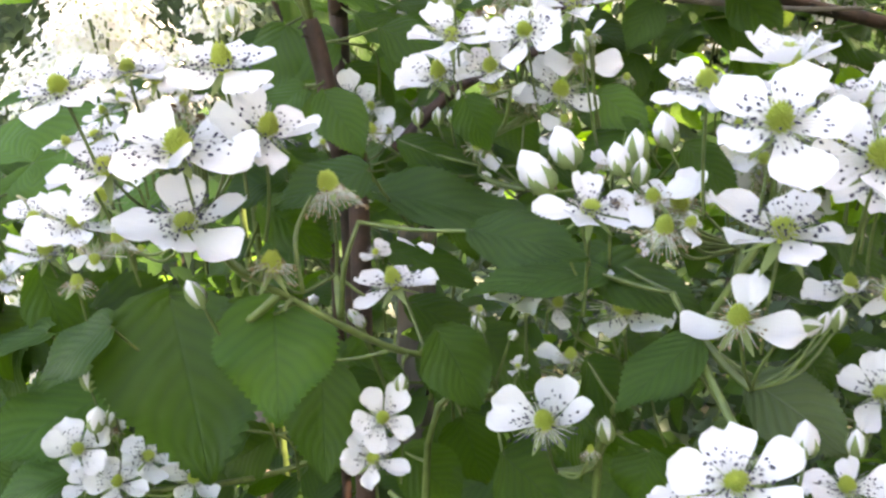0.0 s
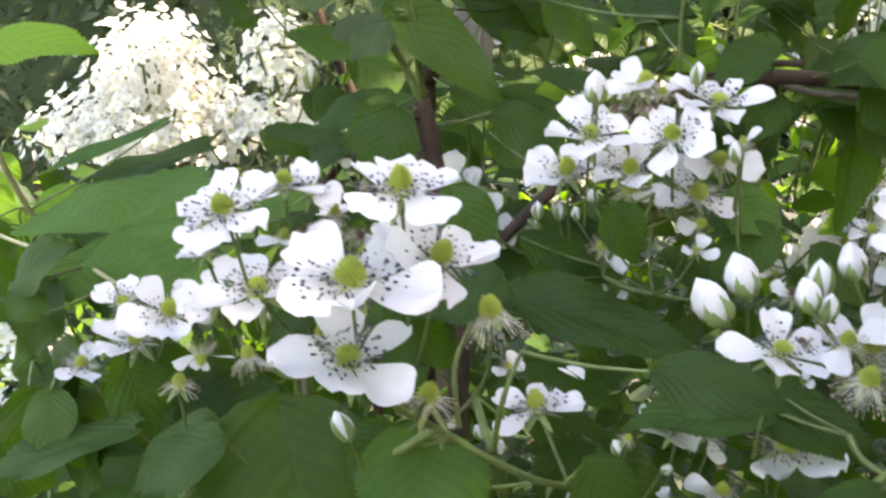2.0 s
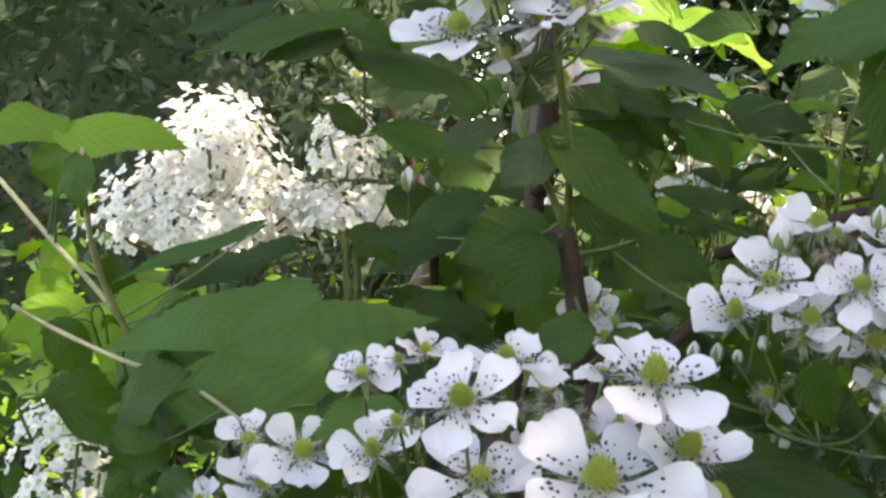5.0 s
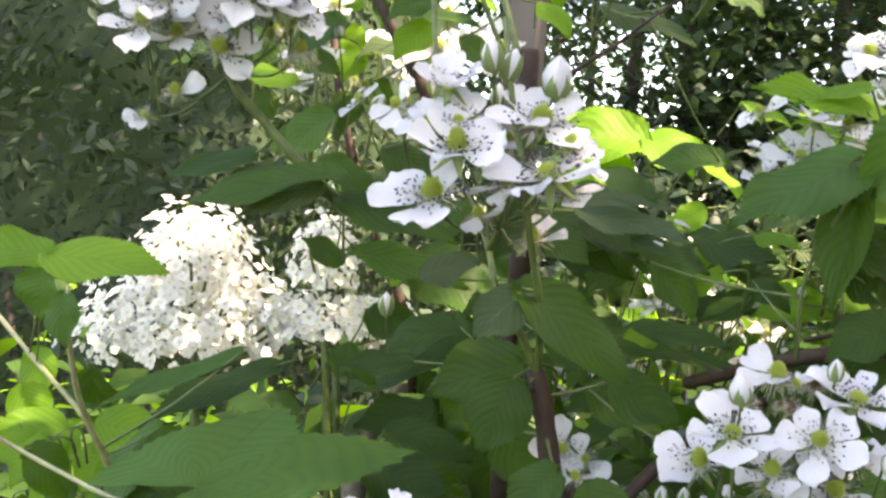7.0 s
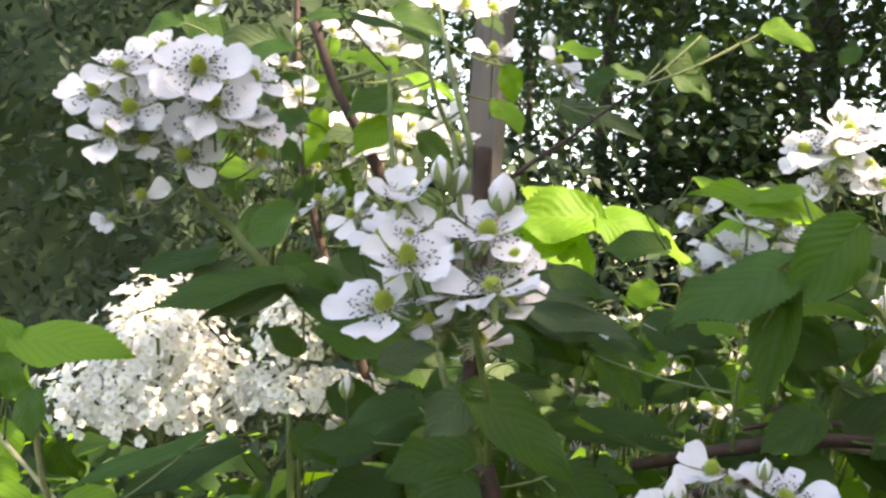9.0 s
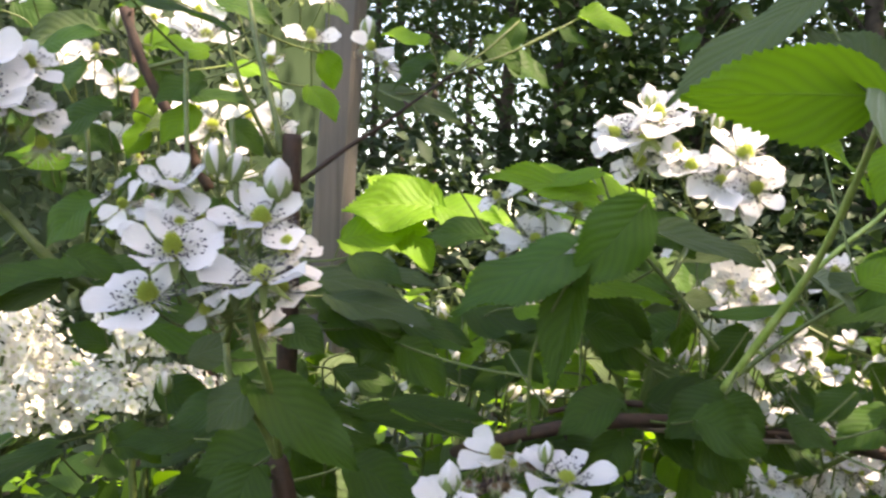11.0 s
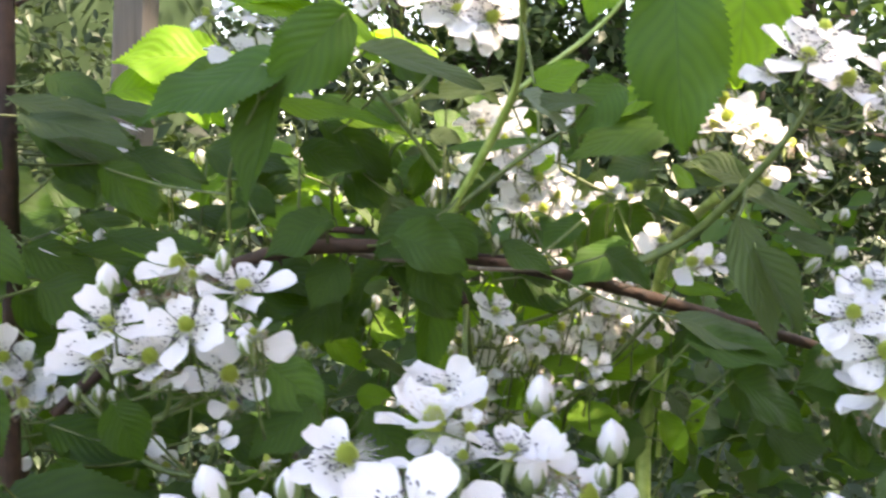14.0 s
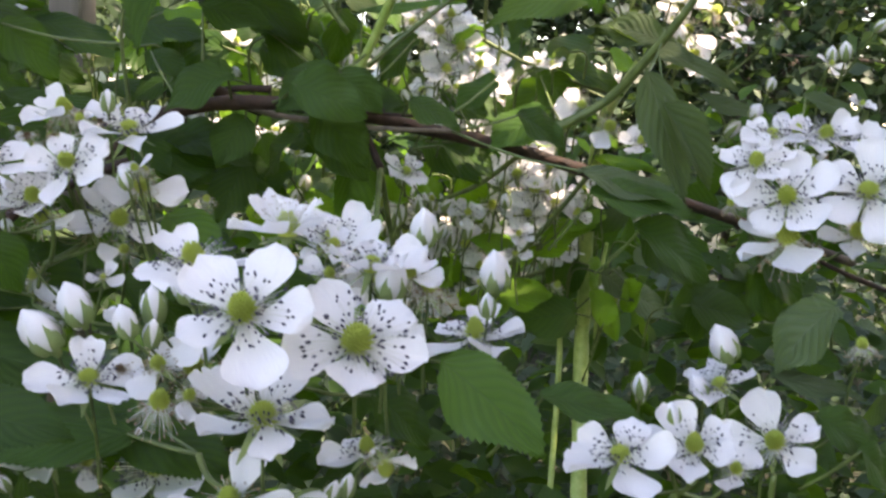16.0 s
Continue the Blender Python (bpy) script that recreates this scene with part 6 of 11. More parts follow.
bud(c, (0.3836, 0.6506, 1.1933), 0.0114, (0.00, -0.20, 1.00))
bud(c, (0.5082, 0.6534, 1.4162), 0.0116, (0.00, -0.20, 1.00))
bud(c, (0.3324, 0.6513, 1.4078), 0.0110, (0.00, -0.20, 1.00))

# ---- the bramble: leaves ----
# below the large cluster
leaf((-0.0779, 0.4061, 1.2579), (-0.0511, 0.3634, 1.2010), 0.0704, (0.25, -0.58, 0.77))
leaf((-0.0176, 0.3358, 1.2660), (-0.0115, 0.3113, 1.2377), 0.0412, (0.17, -0.52, 0.84), "heart", "m")
leaf((-0.0093, 0.3727, 1.2395), (-0.0073, 0.3534, 1.2007), 0.0290, (0.15, -0.58, 0.80))
leaf((-0.1036, 0.4127, 1.2483), (-0.1376, 0.4054, 1.2190), 0.0259, (0.18, -0.49, 0.85))
leaf((-0.1223, 0.4449, 1.2043), (-0.1719, 0.4085, 1.1908), 0.0473, (0.28, -0.30, 0.91), "oval", "m")
leaf((-0.1385, 0.4479, 1.1680), (-0.1884, 0.4422, 1.1558), 0.0315, (0.30, -0.33, 0.90), "oval", "m")
leaf((0.0074, 0.4167, 1.2977), (0.0772, 0.3953, 1.2890), 0.0318, (-0.01, -0.54, 0.84))
leaf((0.0127, 0.4504, 1.3166), (0.0509, 0.4508, 1.3003), 0.0223, (0.01, -0.63, 0.78))
leaf((0.0138, 0.3989, 1.2768), (0.0501, 0.3996, 1.2639), 0.0221, (0.01, -0.54, 0.84))
leaf((0.0958, 0.3797, 1.2770), (0.0535, 0.3607, 1.2732), 0.0260, (-0.07, -0.48, 0.87))
leaf((0.0892, 0.3734, 1.2724), (0.1265, 0.3550, 1.2665), 0.0283, (-0.14, -0.50, 0.85))
leaf((0.1166, 0.4588, 1.3211), (0.0891, 0.4538, 1.3012), 0.0247, (-0.11, -0.69, 0.71))
leaf((0.1409, 0.3435, 1.2399), (0.1714, 0.3277, 1.2221), 0.0304, (-0.19, -0.50, 0.84), "oval", "p")
leaf((0.1339, 0.3310, 1.2285), (0.1209, 0.3271, 1.2107), 0.0220, (-0.37, -0.38, 0.85), "oval", "p")
leaf((0.1098, 0.3615, 1.2085), (0.1030, 0.3576, 1.1877), 0.0253, (-0.09, -0.54, 0.84))
leaf((0.0570, 0.3719, 1.2035), (0.0819, 0.3703, 1.1821), 0.0400, (-0.01, -0.47, 0.88))
leaf((0.0344, 0.4302, 1.2388), (0.0287, 0.4247, 1.2049), 0.0264, (0.01, -0.60, 0.80))
leaf((0.0459, 0.4307, 1.2364), (0.0756, 0.4288, 1.2088), 0.0310, (0.06, -0.57, 0.82))
leaf((0.1143, 0.4260, 1.2384), (0.1116, 0.4218, 1.2118), 0.0269, (-0.14, -0.55, 0.82))
leaf((0.0145, 0.4400, 1.2468), (0.0566, 0.4410, 1.2323), 0.0259, (-0.00, -0.50, 0.87))
leaf((-0.0125, 0.4239, 1.2201), (0.0012, 0.4201, 1.1882), 0.0344, (0.07, -0.56, 0.82))
leaf((-0.1534, 0.4499, 1.2609), (-0.1351, 0.4454, 1.2218), 0.0295, (0.29, -0.52, 0.80))
leaf((0.1031, 0.3967, 1.2413), (0.1357, 0.3970, 1.2275), 0.0241, (-0.09, -0.49, 0.87))
leaf((0.1728, 0.4010, 1.2352), (0.1857, 0.3991, 1.2176), 0.0241, (-0.19, -0.46, 0.87))
leaf((-0.1947, 0.4709, 1.2374), (-0.1709, 0.4680, 1.2057), 0.0377, (0.23, -0.47, 0.85))
leaf((-0.1440, 0.4332, 1.2369), (-0.2166, 0.4265, 1.2165), 0.0298, (0.20, -0.30, 0.93))
leaf((0.0260, 0.4312, 1.3048), (0.0159, 0.4278, 1.2828), 0.0241, (-0.09, -0.54, 0.84))
leaf((0.1227, 0.3415, 1.2551), (0.0938, 0.3291, 1.2355), 0.0231, (-0.09, -0.52, 0.85))
leaf((0.0349, 0.3611, 1.2538), (0.0519, 0.3578, 1.2256), 0.0282, (0.05, -0.56, 0.83))
leaf((0.0881, 0.3670, 1.2405), (0.1061, 0.3644, 1.2160), 0.0224, (-0.06, -0.51, 0.86))

# around the tall middle shoot
leaf((-0.0406, 0.4611, 1.4080), (0.0049, 0.4480, 1.3769), 0.0279, (-0.01, -0.74, 0.68))
leaf((-0.0410, 0.4609, 1.4058), (-0.0604, 0.4594, 1.3884), 0.0261, (-0.28, -0.73, 0.62), "oval", "p")
leaf((-0.1638, 0.5248, 1.4619), (-0.2090, 0.5228, 1.4514), 0.0206, (0.08, -0.57, 0.81))
leaf((-0.1558, 0.5249, 1.4572), (-0.1829, 0.5233, 1.4442), 0.0141, (0.09, -0.63, 0.77), "oval", "p")
leaf((-0.1340, 0.5256, 1.4583), (-0.1053, 0.5262, 1.4508), 0.0193, (0.04, -0.71, 0.71))
leaf((-0.1049, 0.5270, 1.4662), (-0.0747, 0.5274, 1.4550), 0.0218, (-0.00, -0.72, 0.70))
leaf((-0.1268, 0.5351, 1.4427), (-0.0664, 0.5364, 1.4282), 0.0276, (-0.00, -0.61, 0.79))
leaf((-0.1363, 0.7136, 1.4132), (-0.0609, 0.7155, 1.4008), 0.0361, (-0.01, -0.57, 0.82), "oval", "m")
leaf((-0.0662, 0.6737, 1.3708), (-0.1197, 0.6715, 1.3623), 0.0322, (-0.01, -0.59, 0.81))
leaf((0.0003, 0.4954, 1.3671), (0.0348, 0.4958, 1.3527), 0.0301, (-0.17, -0.60, 0.78))
leaf((0.0195, 0.5571, 1.3860), (0.0709, 0.5586, 1.3813), 0.0232, (-0.15, -0.43, 0.89))
leaf((-0.0245, 0.5590, 1.4513), (0.0322, 0.5602, 1.4394), 0.0205, (-0.11, -0.54, 0.83), "oval", "p")
leaf((-0.0105, 0.5785, 1.4330), (0.0270, 0.5793, 1.4235), 0.0199, (-0.11, -0.51, 0.85), "oval", "p")
leaf((-0.0232, 0.5753, 1.3783), (0.0160, 0.5759, 1.3633), 0.0284, (-0.12, -0.57, 0.81))
leaf((-0.3166, 0.6572, 1.4043), (-0.2392, 0.6397, 1.4042), 0.0387, (0.07, -0.68, 0.73), "oval", "y")
leaf((-0.3159, 0.6571, 1.4036), (-0.3705, 0.6559, 1.4141), 0.0400, (0.36, -0.57, 0.74), "oval", "y")
leaf((-0.3135, 0.6467, 1.3945), (-0.3203, 0.6451, 1.3672), 0.0328, (0.02, -0.72, 0.69), "oval", "m")
leaf((-0.1846, 0.6091, 1.3586), (-0.2677, 0.6047, 1.3255), 0.0230, (0.08, -0.35, 0.93), "oval", "m")
leaf((-0.2180, 0.5761, 1.3212), (-0.2590, 0.5723, 1.2727), 0.0319, (0.03, -0.49, 0.87), "oval", "m")
leaf((-0.2054, 0.5654, 1.3007), (-0.2629, 0.5614, 1.2579), 0.0341, (0.03, -0.46, 0.89))
leaf((-0.1838, 0.5178, 1.3056), (-0.0845, 0.5316, 1.3311), 0.0959, (0.08, -0.75, 0.66), "lobed", "m")
leaf((-0.1044, 0.6098, 1.3193), (-0.0547, 0.6108, 1.3065), 0.0337, (-0.03, -0.50, 0.87))
leaf((-0.0331, 0.6037, 1.3516), (-0.0048, 0.6035, 1.3290), 0.0271, (-0.10, -0.60, 0.79))
leaf((-0.1449, 0.6702, 1.3515), (-0.1138, 0.6706, 1.3395), 0.0305, (0.03, -0.56, 0.83))
leaf((-0.0562, 0.6726, 1.3425), (-0.0379, 0.6719, 1.3163), 0.0305, (0.06, -0.68, 0.74), "oval", "y")

# leaves beside the cut cane and under the glowing ones
leaf((0.0934, 0.4809, 1.4636), (0.0419, 0.4664, 1.4393), 0.0369, (-0.33, -0.65, 0.68), "heart", "m")
leaf((0.1286, 0.4771, 1.4865), (0.0958, 0.4704, 1.4493), 0.0323, (0.27, -0.90, 0.34), "oval", "m")
leaf((0.1019, 0.4849, 1.4564), (0.0853, 0.4711, 1.4040), 0.0225, (-0.59, -0.80, -0.16), "fold")
leaf((0.1418, 0.5158, 1.4761), (0.1991, 0.5091, 1.4668), 0.0246, (-0.17, -0.52, 0.84), "oval", "p")
leaf((-0.0206, 0.5843, 1.4413), (0.0262, 0.5787, 1.4246), 0.0316, (0.01, -0.65, 0.76))
leaf((-0.0087, 0.6032, 1.4541), (0.0472, 0.5967, 1.4495), 0.0249, (-0.02, -0.45, 0.89), "oval", "p")
leaf((0.0230, 0.5993, 1.4269), (0.0666, 0.5942, 1.4188), 0.0249, (-0.04, -0.50, 0.87))
leaf((-0.0029, 0.5916, 1.3745), (0.0854, 0.5815, 1.3708), 0.0291, (-0.02, -0.29, 0.96))
leaf((0.0503, 0.6461, 1.3957), (0.1145, 0.6388, 1.3908), 0.0271, (-0.06, -0.42, 0.90))
leaf((0.1787, 0.5811, 1.3940), (0.2226, 0.5759, 1.3765), 0.0374, (-0.22, -0.59, 0.77))
leaf((0.1885, 0.5897, 1.3616), (0.1844, 0.5896, 1.3028), 0.0238, (0.22, -0.91, 0.36), "fold", "m")
leaf((0.1630, 0.5830, 1.4029), (0.1796, 0.5807, 1.3628), 0.0312, (-0.09, -0.69, 0.71), "oval", "p")
leaf((-0.0030, 0.5512, 1.3566), (0.0371, 0.5464, 1.3378), 0.0313, (0.01, -0.52, 0.85))
leaf((-0.0221, 0.5833, 1.3300), (-0.0005, 0.5805, 1.3066), 0.0271, (0.05, -0.53, 0.85))
leaf((0.1035, 0.5807, 1.4923), (0.1585, 0.5743, 1.4831), 0.0214, (-0.11, -0.49, 0.86), "oval", "y")
leaf((0.0879, 0.5826, 1.5072), (0.1246, 0.5784, 1.5006), 0.0153, (-0.09, -0.49, 0.86), "oval", "y")
leaf((0.1225, 0.5686, 1.5101), (0.1531, 0.5649, 1.4854), 0.0165, (0.26, -0.71, 0.66), "oval", "y")
leaf((0.1289, 0.5774, 1.4517), (0.1717, 0.5724, 1.4437), 0.0214, (-0.13, -0.46, 0.88), "oval", "y")
leaf((0.1297, 0.5973, 1.4392), (0.1649, 0.5931, 1.4212), 0.0301, (-0.15, -0.61, 0.78))
leaf((0.2250, 0.6063, 1.4219), (0.1995, 0.6090, 1.4015), 0.0262, (-0.21, -0.56, 0.80))
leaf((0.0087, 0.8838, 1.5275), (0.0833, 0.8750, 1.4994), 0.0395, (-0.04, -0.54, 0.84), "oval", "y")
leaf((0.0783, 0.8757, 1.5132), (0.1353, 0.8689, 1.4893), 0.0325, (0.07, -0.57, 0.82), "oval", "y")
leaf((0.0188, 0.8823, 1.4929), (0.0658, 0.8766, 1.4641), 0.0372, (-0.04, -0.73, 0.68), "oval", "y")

# big hanging leaves of the green shoot
leaf((0.3008, 0.5358, 1.5202), (0.2966, 0.5118, 1.4364), 0.0526, (-0.38, -0.84, 0.38), "oval", "m")
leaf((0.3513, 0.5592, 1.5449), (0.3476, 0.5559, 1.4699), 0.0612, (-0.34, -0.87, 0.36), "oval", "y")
leaf((0.3257, 0.5689, 1.4562), (0.2577, 0.5790, 1.4340), 0.0390, (-0.33, -0.62, 0.71))
leaf((0.3106, 0.5825, 1.4739), (0.2795, 0.5865, 1.4526), 0.0238, (-0.21, -0.52, 0.83), "oval", "y")
leaf((0.3248, 0.5471, 1.4243), (0.3916, 0.5348, 1.4004), 0.0256, (-0.29, -0.48, 0.83), "oval", "p")
leaf((0.3210, 0.4957, 1.3999), (0.3416, 0.4890, 1.3391), 0.0260, (0.18, -0.96, 0.22), "oval", "p")
leaf((0.2849, 0.4789, 1.3538), (0.3368, 0.4697, 1.3418), 0.0302, (-0.31, -0.29, 0.91), "oval", "p")
leaf((0.1990, 0.6214, 1.4764), (0.2315, 0.6154, 1.4656), 0.0197, (-0.14, -0.52, 0.84), "oval", "p")
leaf((0.2510, 0.6120, 1.4611), (0.2851, 0.6058, 1.4504), 0.0197, (-0.18, -0.49, 0.86), "oval", "p")
leaf((0.0988, 0.4681, 1.3355), (0.1228, 0.4632, 1.3180), 0.0301, (0.06, -0.59, 0.80), "oval", "m")
leaf((-0.0174, 0.6141, 1.4302), (0.0296, 0.6054, 1.4129), 0.0367, (0.06, -0.67, 0.74))
leaf((0.0009, 0.5128, 1.2993), (0.0492, 0.5040, 1.2850), 0.0308, (0.08, -0.38, 0.92))
leaf((0.0768, 0.4903, 1.3035), (0.1117, 0.4838, 1.2892), 0.0277, (-0.01, -0.42, 0.91))
leaf((0.1415, 0.4901, 1.3100), (0.1659, 0.4848, 1.2848), 0.0283, (-0.11, -0.53, 0.84))
leaf((-0.0453, 0.5227, 1.3420), (-0.0195, 0.5165, 1.3066), 0.0334, (0.15, -0.54, 0.83))
leaf((-0.0223, 0.5062, 1.2939), (-0.0545, 0.5109, 1.2832), 0.0277, (0.15, -0.36, 0.92))
leaf((0.1228, 0.6273, 1.3504), (0.1554, 0.6212, 1.3379), 0.0262, (-0.07, -0.50, 0.86))
leaf((0.2444, 0.6298, 1.3945), (0.2881, 0.6218, 1.3785), 0.0305, (-0.21, -0.56, 0.80))
leaf((0.2970, 0.6013, 1.4031), (0.3232, 0.5958, 1.3807), 0.0295, (-0.27, -0.57, 0.77))

# round the close cluster at the end
leaf((0.2871, 0.4687, 1.3447), (0.3334, 0.4599, 1.3406), 0.0257, (-0.24, -0.49, 0.84))
leaf((0.3074, 0.4633, 1.3285), (0.3428, 0.4548, 1.3101), 0.0283, (-0.27, -0.50, 0.83))
leaf((0.1957, 0.3470, 1.2977), (0.2314, 0.3374, 1.2694), 0.0353, (-0.04, -0.49, 0.87), "oval", "m")
leaf((0.0932, 0.3627, 1.2733), (0.0445, 0.3510, 1.2736), 0.0271, (0.12, -0.26, 0.96))
leaf((0.0231, 0.4505, 1.3057), (0.0518, 0.4414, 1.2707), 0.0381, (0.16, -0.56, 0.81))
leaf((0.3708, 0.4078, 1.3005), (0.3431, 0.4105, 1.2796), 0.0294, (-0.44, -0.38, 0.81), "oval", "p")
leaf((0.3466, 0.4091, 1.2726), (0.3859, 0.4012, 1.2653), 0.0212, (-0.23, -0.17, 0.96), "oval", "p")
leaf((0.1581, 0.5680, 1.3853), (0.2119, 0.5588, 1.3893), 0.0369, (-0.09, -0.70, 0.70))
leaf((0.2336, 0.3588, 1.2815), (0.2704, 0.3517, 1.2774), 0.0236, (-0.15, -0.23, 0.96))
leaf((0.3740, 0.4802, 1.3125), (0.4009, 0.4733, 1.2941), 0.0301, (-0.34, -0.49, 0.81))
leaf((0.0936, 0.5012, 1.3240), (0.1290, 0.4943, 1.3196), 0.0231, (0.02, -0.46, 0.89))
leaf((0.3709, 0.3924, 1.2542), (0.3868, 0.3883, 1.2431), 0.0253, (-0.35, -0.33, 0.88))
leaf((0.1754, 0.3692, 1.2813), (0.1968, 0.3637, 1.2661), 0.0216, (-0.09, -0.45, 0.89))
leaf((-0.0145, 0.6443, 1.4241), (0.0417, 0.6322, 1.4064), 0.0412, (0.09, -0.65, 0.76))
leaf((0.0635, 0.6312, 1.4320), (0.1103, 0.6218, 1.4236), 0.0349, (0.02, -0.67, 0.74))
leaf((0.1415, 0.6155, 1.4179), (0.1728, 0.6082, 1.4028), 0.0349, (-0.05, -0.67, 0.74))

# darker leaves along the arching cane
leaf((0.2551, 0.5352, 1.3971), (0.2324, 0.5383, 1.3835), 0.0203, (-0.16, -0.59, 0.79))
leaf((0.1598, 0.5465, 1.4461), (0.0995, 0.5586, 1.4594), 0.0227, (-0.04, -0.60, 0.80), "oval", "m")
leaf((0.1919, 0.5702, 1.4333), (0.2451, 0.5609, 1.4397), 0.0135, (-0.11, -0.47, 0.88), "oval", "m")
leaf((0.2267, 0.5975, 1.4724), (0.1769, 0.6059, 1.4633), 0.0190, (-0.11, -0.60, 0.79), "oval", "p")
leaf((0.1620, 0.5901, 1.4855), (0.1899, 0.5835, 1.4679), 0.0245, (-0.10, -0.75, 0.66))
leaf((0.0246, 0.6111, 1.4334), (-0.0023, 0.6134, 1.4022), 0.0337, (0.11, -0.71, 0.70))
leaf((0.0230, 0.6208, 1.4245), (0.0691, 0.6112, 1.4101), 0.0249, (0.05, -0.62, 0.78), "oval", "m")
leaf((0.0932, 0.6162, 1.4012), (0.0653, 0.6203, 1.3879), 0.0222, (0.03, -0.62, 0.78))
leaf((0.1268, 0.5934, 1.4465), (0.1662, 0.5842, 1.4230), 0.0276, (-0.06, -0.74, 0.67))
leaf((0.1425, 0.5989, 1.4243), (0.1703, 0.5921, 1.4032), 0.0249, (-0.06, -0.67, 0.74))
leaf((0.1307, 0.5851, 1.3535), (0.1129, 0.5857, 1.3211), 0.0276, (-0.01, -0.68, 0.73))
leaf((0.1629, 0.5703, 1.3703), (0.2104, 0.5601, 1.3520), 0.0286, (-0.09, -0.64, 0.77))
leaf((0.3282, 0.4902, 1.3847), (0.3514, 0.4828, 1.3458), 0.0205, (0.17, -0.89, 0.41), "fold", "p")
leaf((0.3444, 0.5411, 1.4196), (0.3155, 0.5474, 1.4324), 0.0241, (-0.30, -0.72, 0.62), "oval", "p")
leaf((0.3444, 0.5408, 1.4166), (0.3631, 0.5369, 1.4105), 0.0150, (-0.16, -0.64, 0.75), "oval", "p")
leaf((0.3713, 0.5439, 1.3904), (0.4045, 0.5371, 1.3809), 0.0168, (-0.29, -0.50, 0.81), "oval", "p")
leaf((0.4200, 0.5248, 1.3909), (0.4503, 0.5187, 1.3832), 0.0156, (-0.35, -0.50, 0.79), "oval", "p")
leaf((0.0788, 0.6454, 1.4758), (0.0400, 0.6529, 1.4814), 0.0262, (0.03, -0.72, 0.69))
leaf((-0.0118, 0.6755, 1.3914), (0.0350, 0.6656, 1.3756), 0.0271, (0.09, -0.58, 0.81))
leaf((0.3259, 0.5062, 1.3254), (0.3541, 0.4988, 1.2977), 0.0313, (-0.28, -0.49, 0.82))
leaf((0.3692, 0.4762, 1.3053), (0.3855, 0.4715, 1.2839), 0.0246, (-0.33, -0.43, 0.84))
leaf((0.1542, 0.6210, 1.3468), (0.1285, 0.6241, 1.3266), 0.0262, (-0.03, -0.57, 0.82))
leaf((0.2315, 0.6083, 1.3650), (0.2639, 0.6006, 1.3429), 0.0262, (-0.16, -0.62, 0.77))

leaf((-0.0915, 0.3773, 1.2522), (-0.1249, 0.3747, 1.2341), 0.0286, (-0.10, -0.50, 0.80))
leaf((-0.0344, 0.3940, 1.2955), (-0.0065, 0.3956, 1.2786), 0.0264, (0.00, -0.60, 0.60))
leaf((0.0177, 0.3961, 1.1955), (0.0402, 0.3972, 1.1718), 0.0267, (0.00, -0.80, 0.40))
leaf((0.0060, 0.3995, 1.3085), (-0.0289, 0.3873, 1.2975), 0.0300, (0.00, -0.60, 0.70))
leaf((-0.0148, 0.4285, 1.3381), (0.0017, 0.4192, 1.3134), 0.0233, (0.00, -0.70, 0.60))
leaf((-0.0255, 0.4379, 1.3402), (-0.0443, 0.4267, 1.3266), 0.0210, (0.00, -0.60, 0.70))
leaf((-0.0235, 0.4075, 1.2798), (-0.0392, 0.3962, 1.2644), 0.0203, (0.00, -0.70, 0.50))
leaf((-0.0920, 0.6424, 1.3528), (-0.1369, 0.6397, 1.3518), 0.0281, (0.00, -0.40, 0.90))
leaf((0.0497, 0.3193, 1.2956), (0.0847, 0.3095, 1.2911), 0.0225, (0.00, -0.60, 0.70))
leaf((0.1698, 0.5288, 1.3673), (0.1932, 0.5287, 1.3491), 0.0239, (0.00, -0.80, 0.50))
leaf((0.1533, 0.4752, 1.3910), (0.1821, 0.4639, 1.3823), 0.0257, (0.00, -0.80, 0.50))
leaf((-0.0875, 0.5854, 1.4053), (-0.0563, 0.5872, 1.4178), 0.0268, (0.00, -0.50, 0.70), "oval", "p")
leaf((0.1664, 0.6502, 1.4204), (0.1814, 0.6501, 1.4010), 0.0199, (0.00, -0.60, 0.60), "oval", "y")
leaf((-0.1963, 0.4706, 1.2752), (-0.2162, 0.4693, 1.2847), 0.0180, (0.00, -0.60, 0.60))
leaf((-0.0295, 0.3588, 1.2638), (-0.0479, 0.3573, 1.2463), 0.0200, (0.00, -0.70, 0.50))

# around the tall middle shoot
leaf((-0.0940, 0.4531, 1.2991), (-0.1275, 0.4406, 1.2921), 0.0298, (0.00, -0.50, 0.80), "oval", "m")
leaf((-0.2501, 0.5190, 1.3932), (-0.2492, 0.5135, 1.3681), 0.0209, (-0.30, -0.60, 0.60), "oval", "m")
leaf((-0.1771, 0.6620, 1.3432), (-0.2427, 0.6088, 1.3213), 0.0335, (0.00, -0.30, 0.90))
leaf((-0.1215, 0.4840, 1.4509), (-0.1868, 0.4672, 1.4421), 0.0256, (0.00, -0.50, 0.85))
leaf((-0.1257, 0.4836, 1.4469), (-0.1599, 0.4709, 1.4336), 0.0177, (0.00, -0.60, 0.70), "oval", "p")
leaf((-0.0121, 0.5274, 1.4414), (0.0378, 0.5076, 1.4330), 0.0281, (0.00, -0.40, 0.85), "oval", "p")
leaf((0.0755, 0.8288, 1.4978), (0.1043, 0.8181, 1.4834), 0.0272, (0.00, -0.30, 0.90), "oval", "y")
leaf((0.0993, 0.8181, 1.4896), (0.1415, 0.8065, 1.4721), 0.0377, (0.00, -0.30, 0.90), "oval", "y")
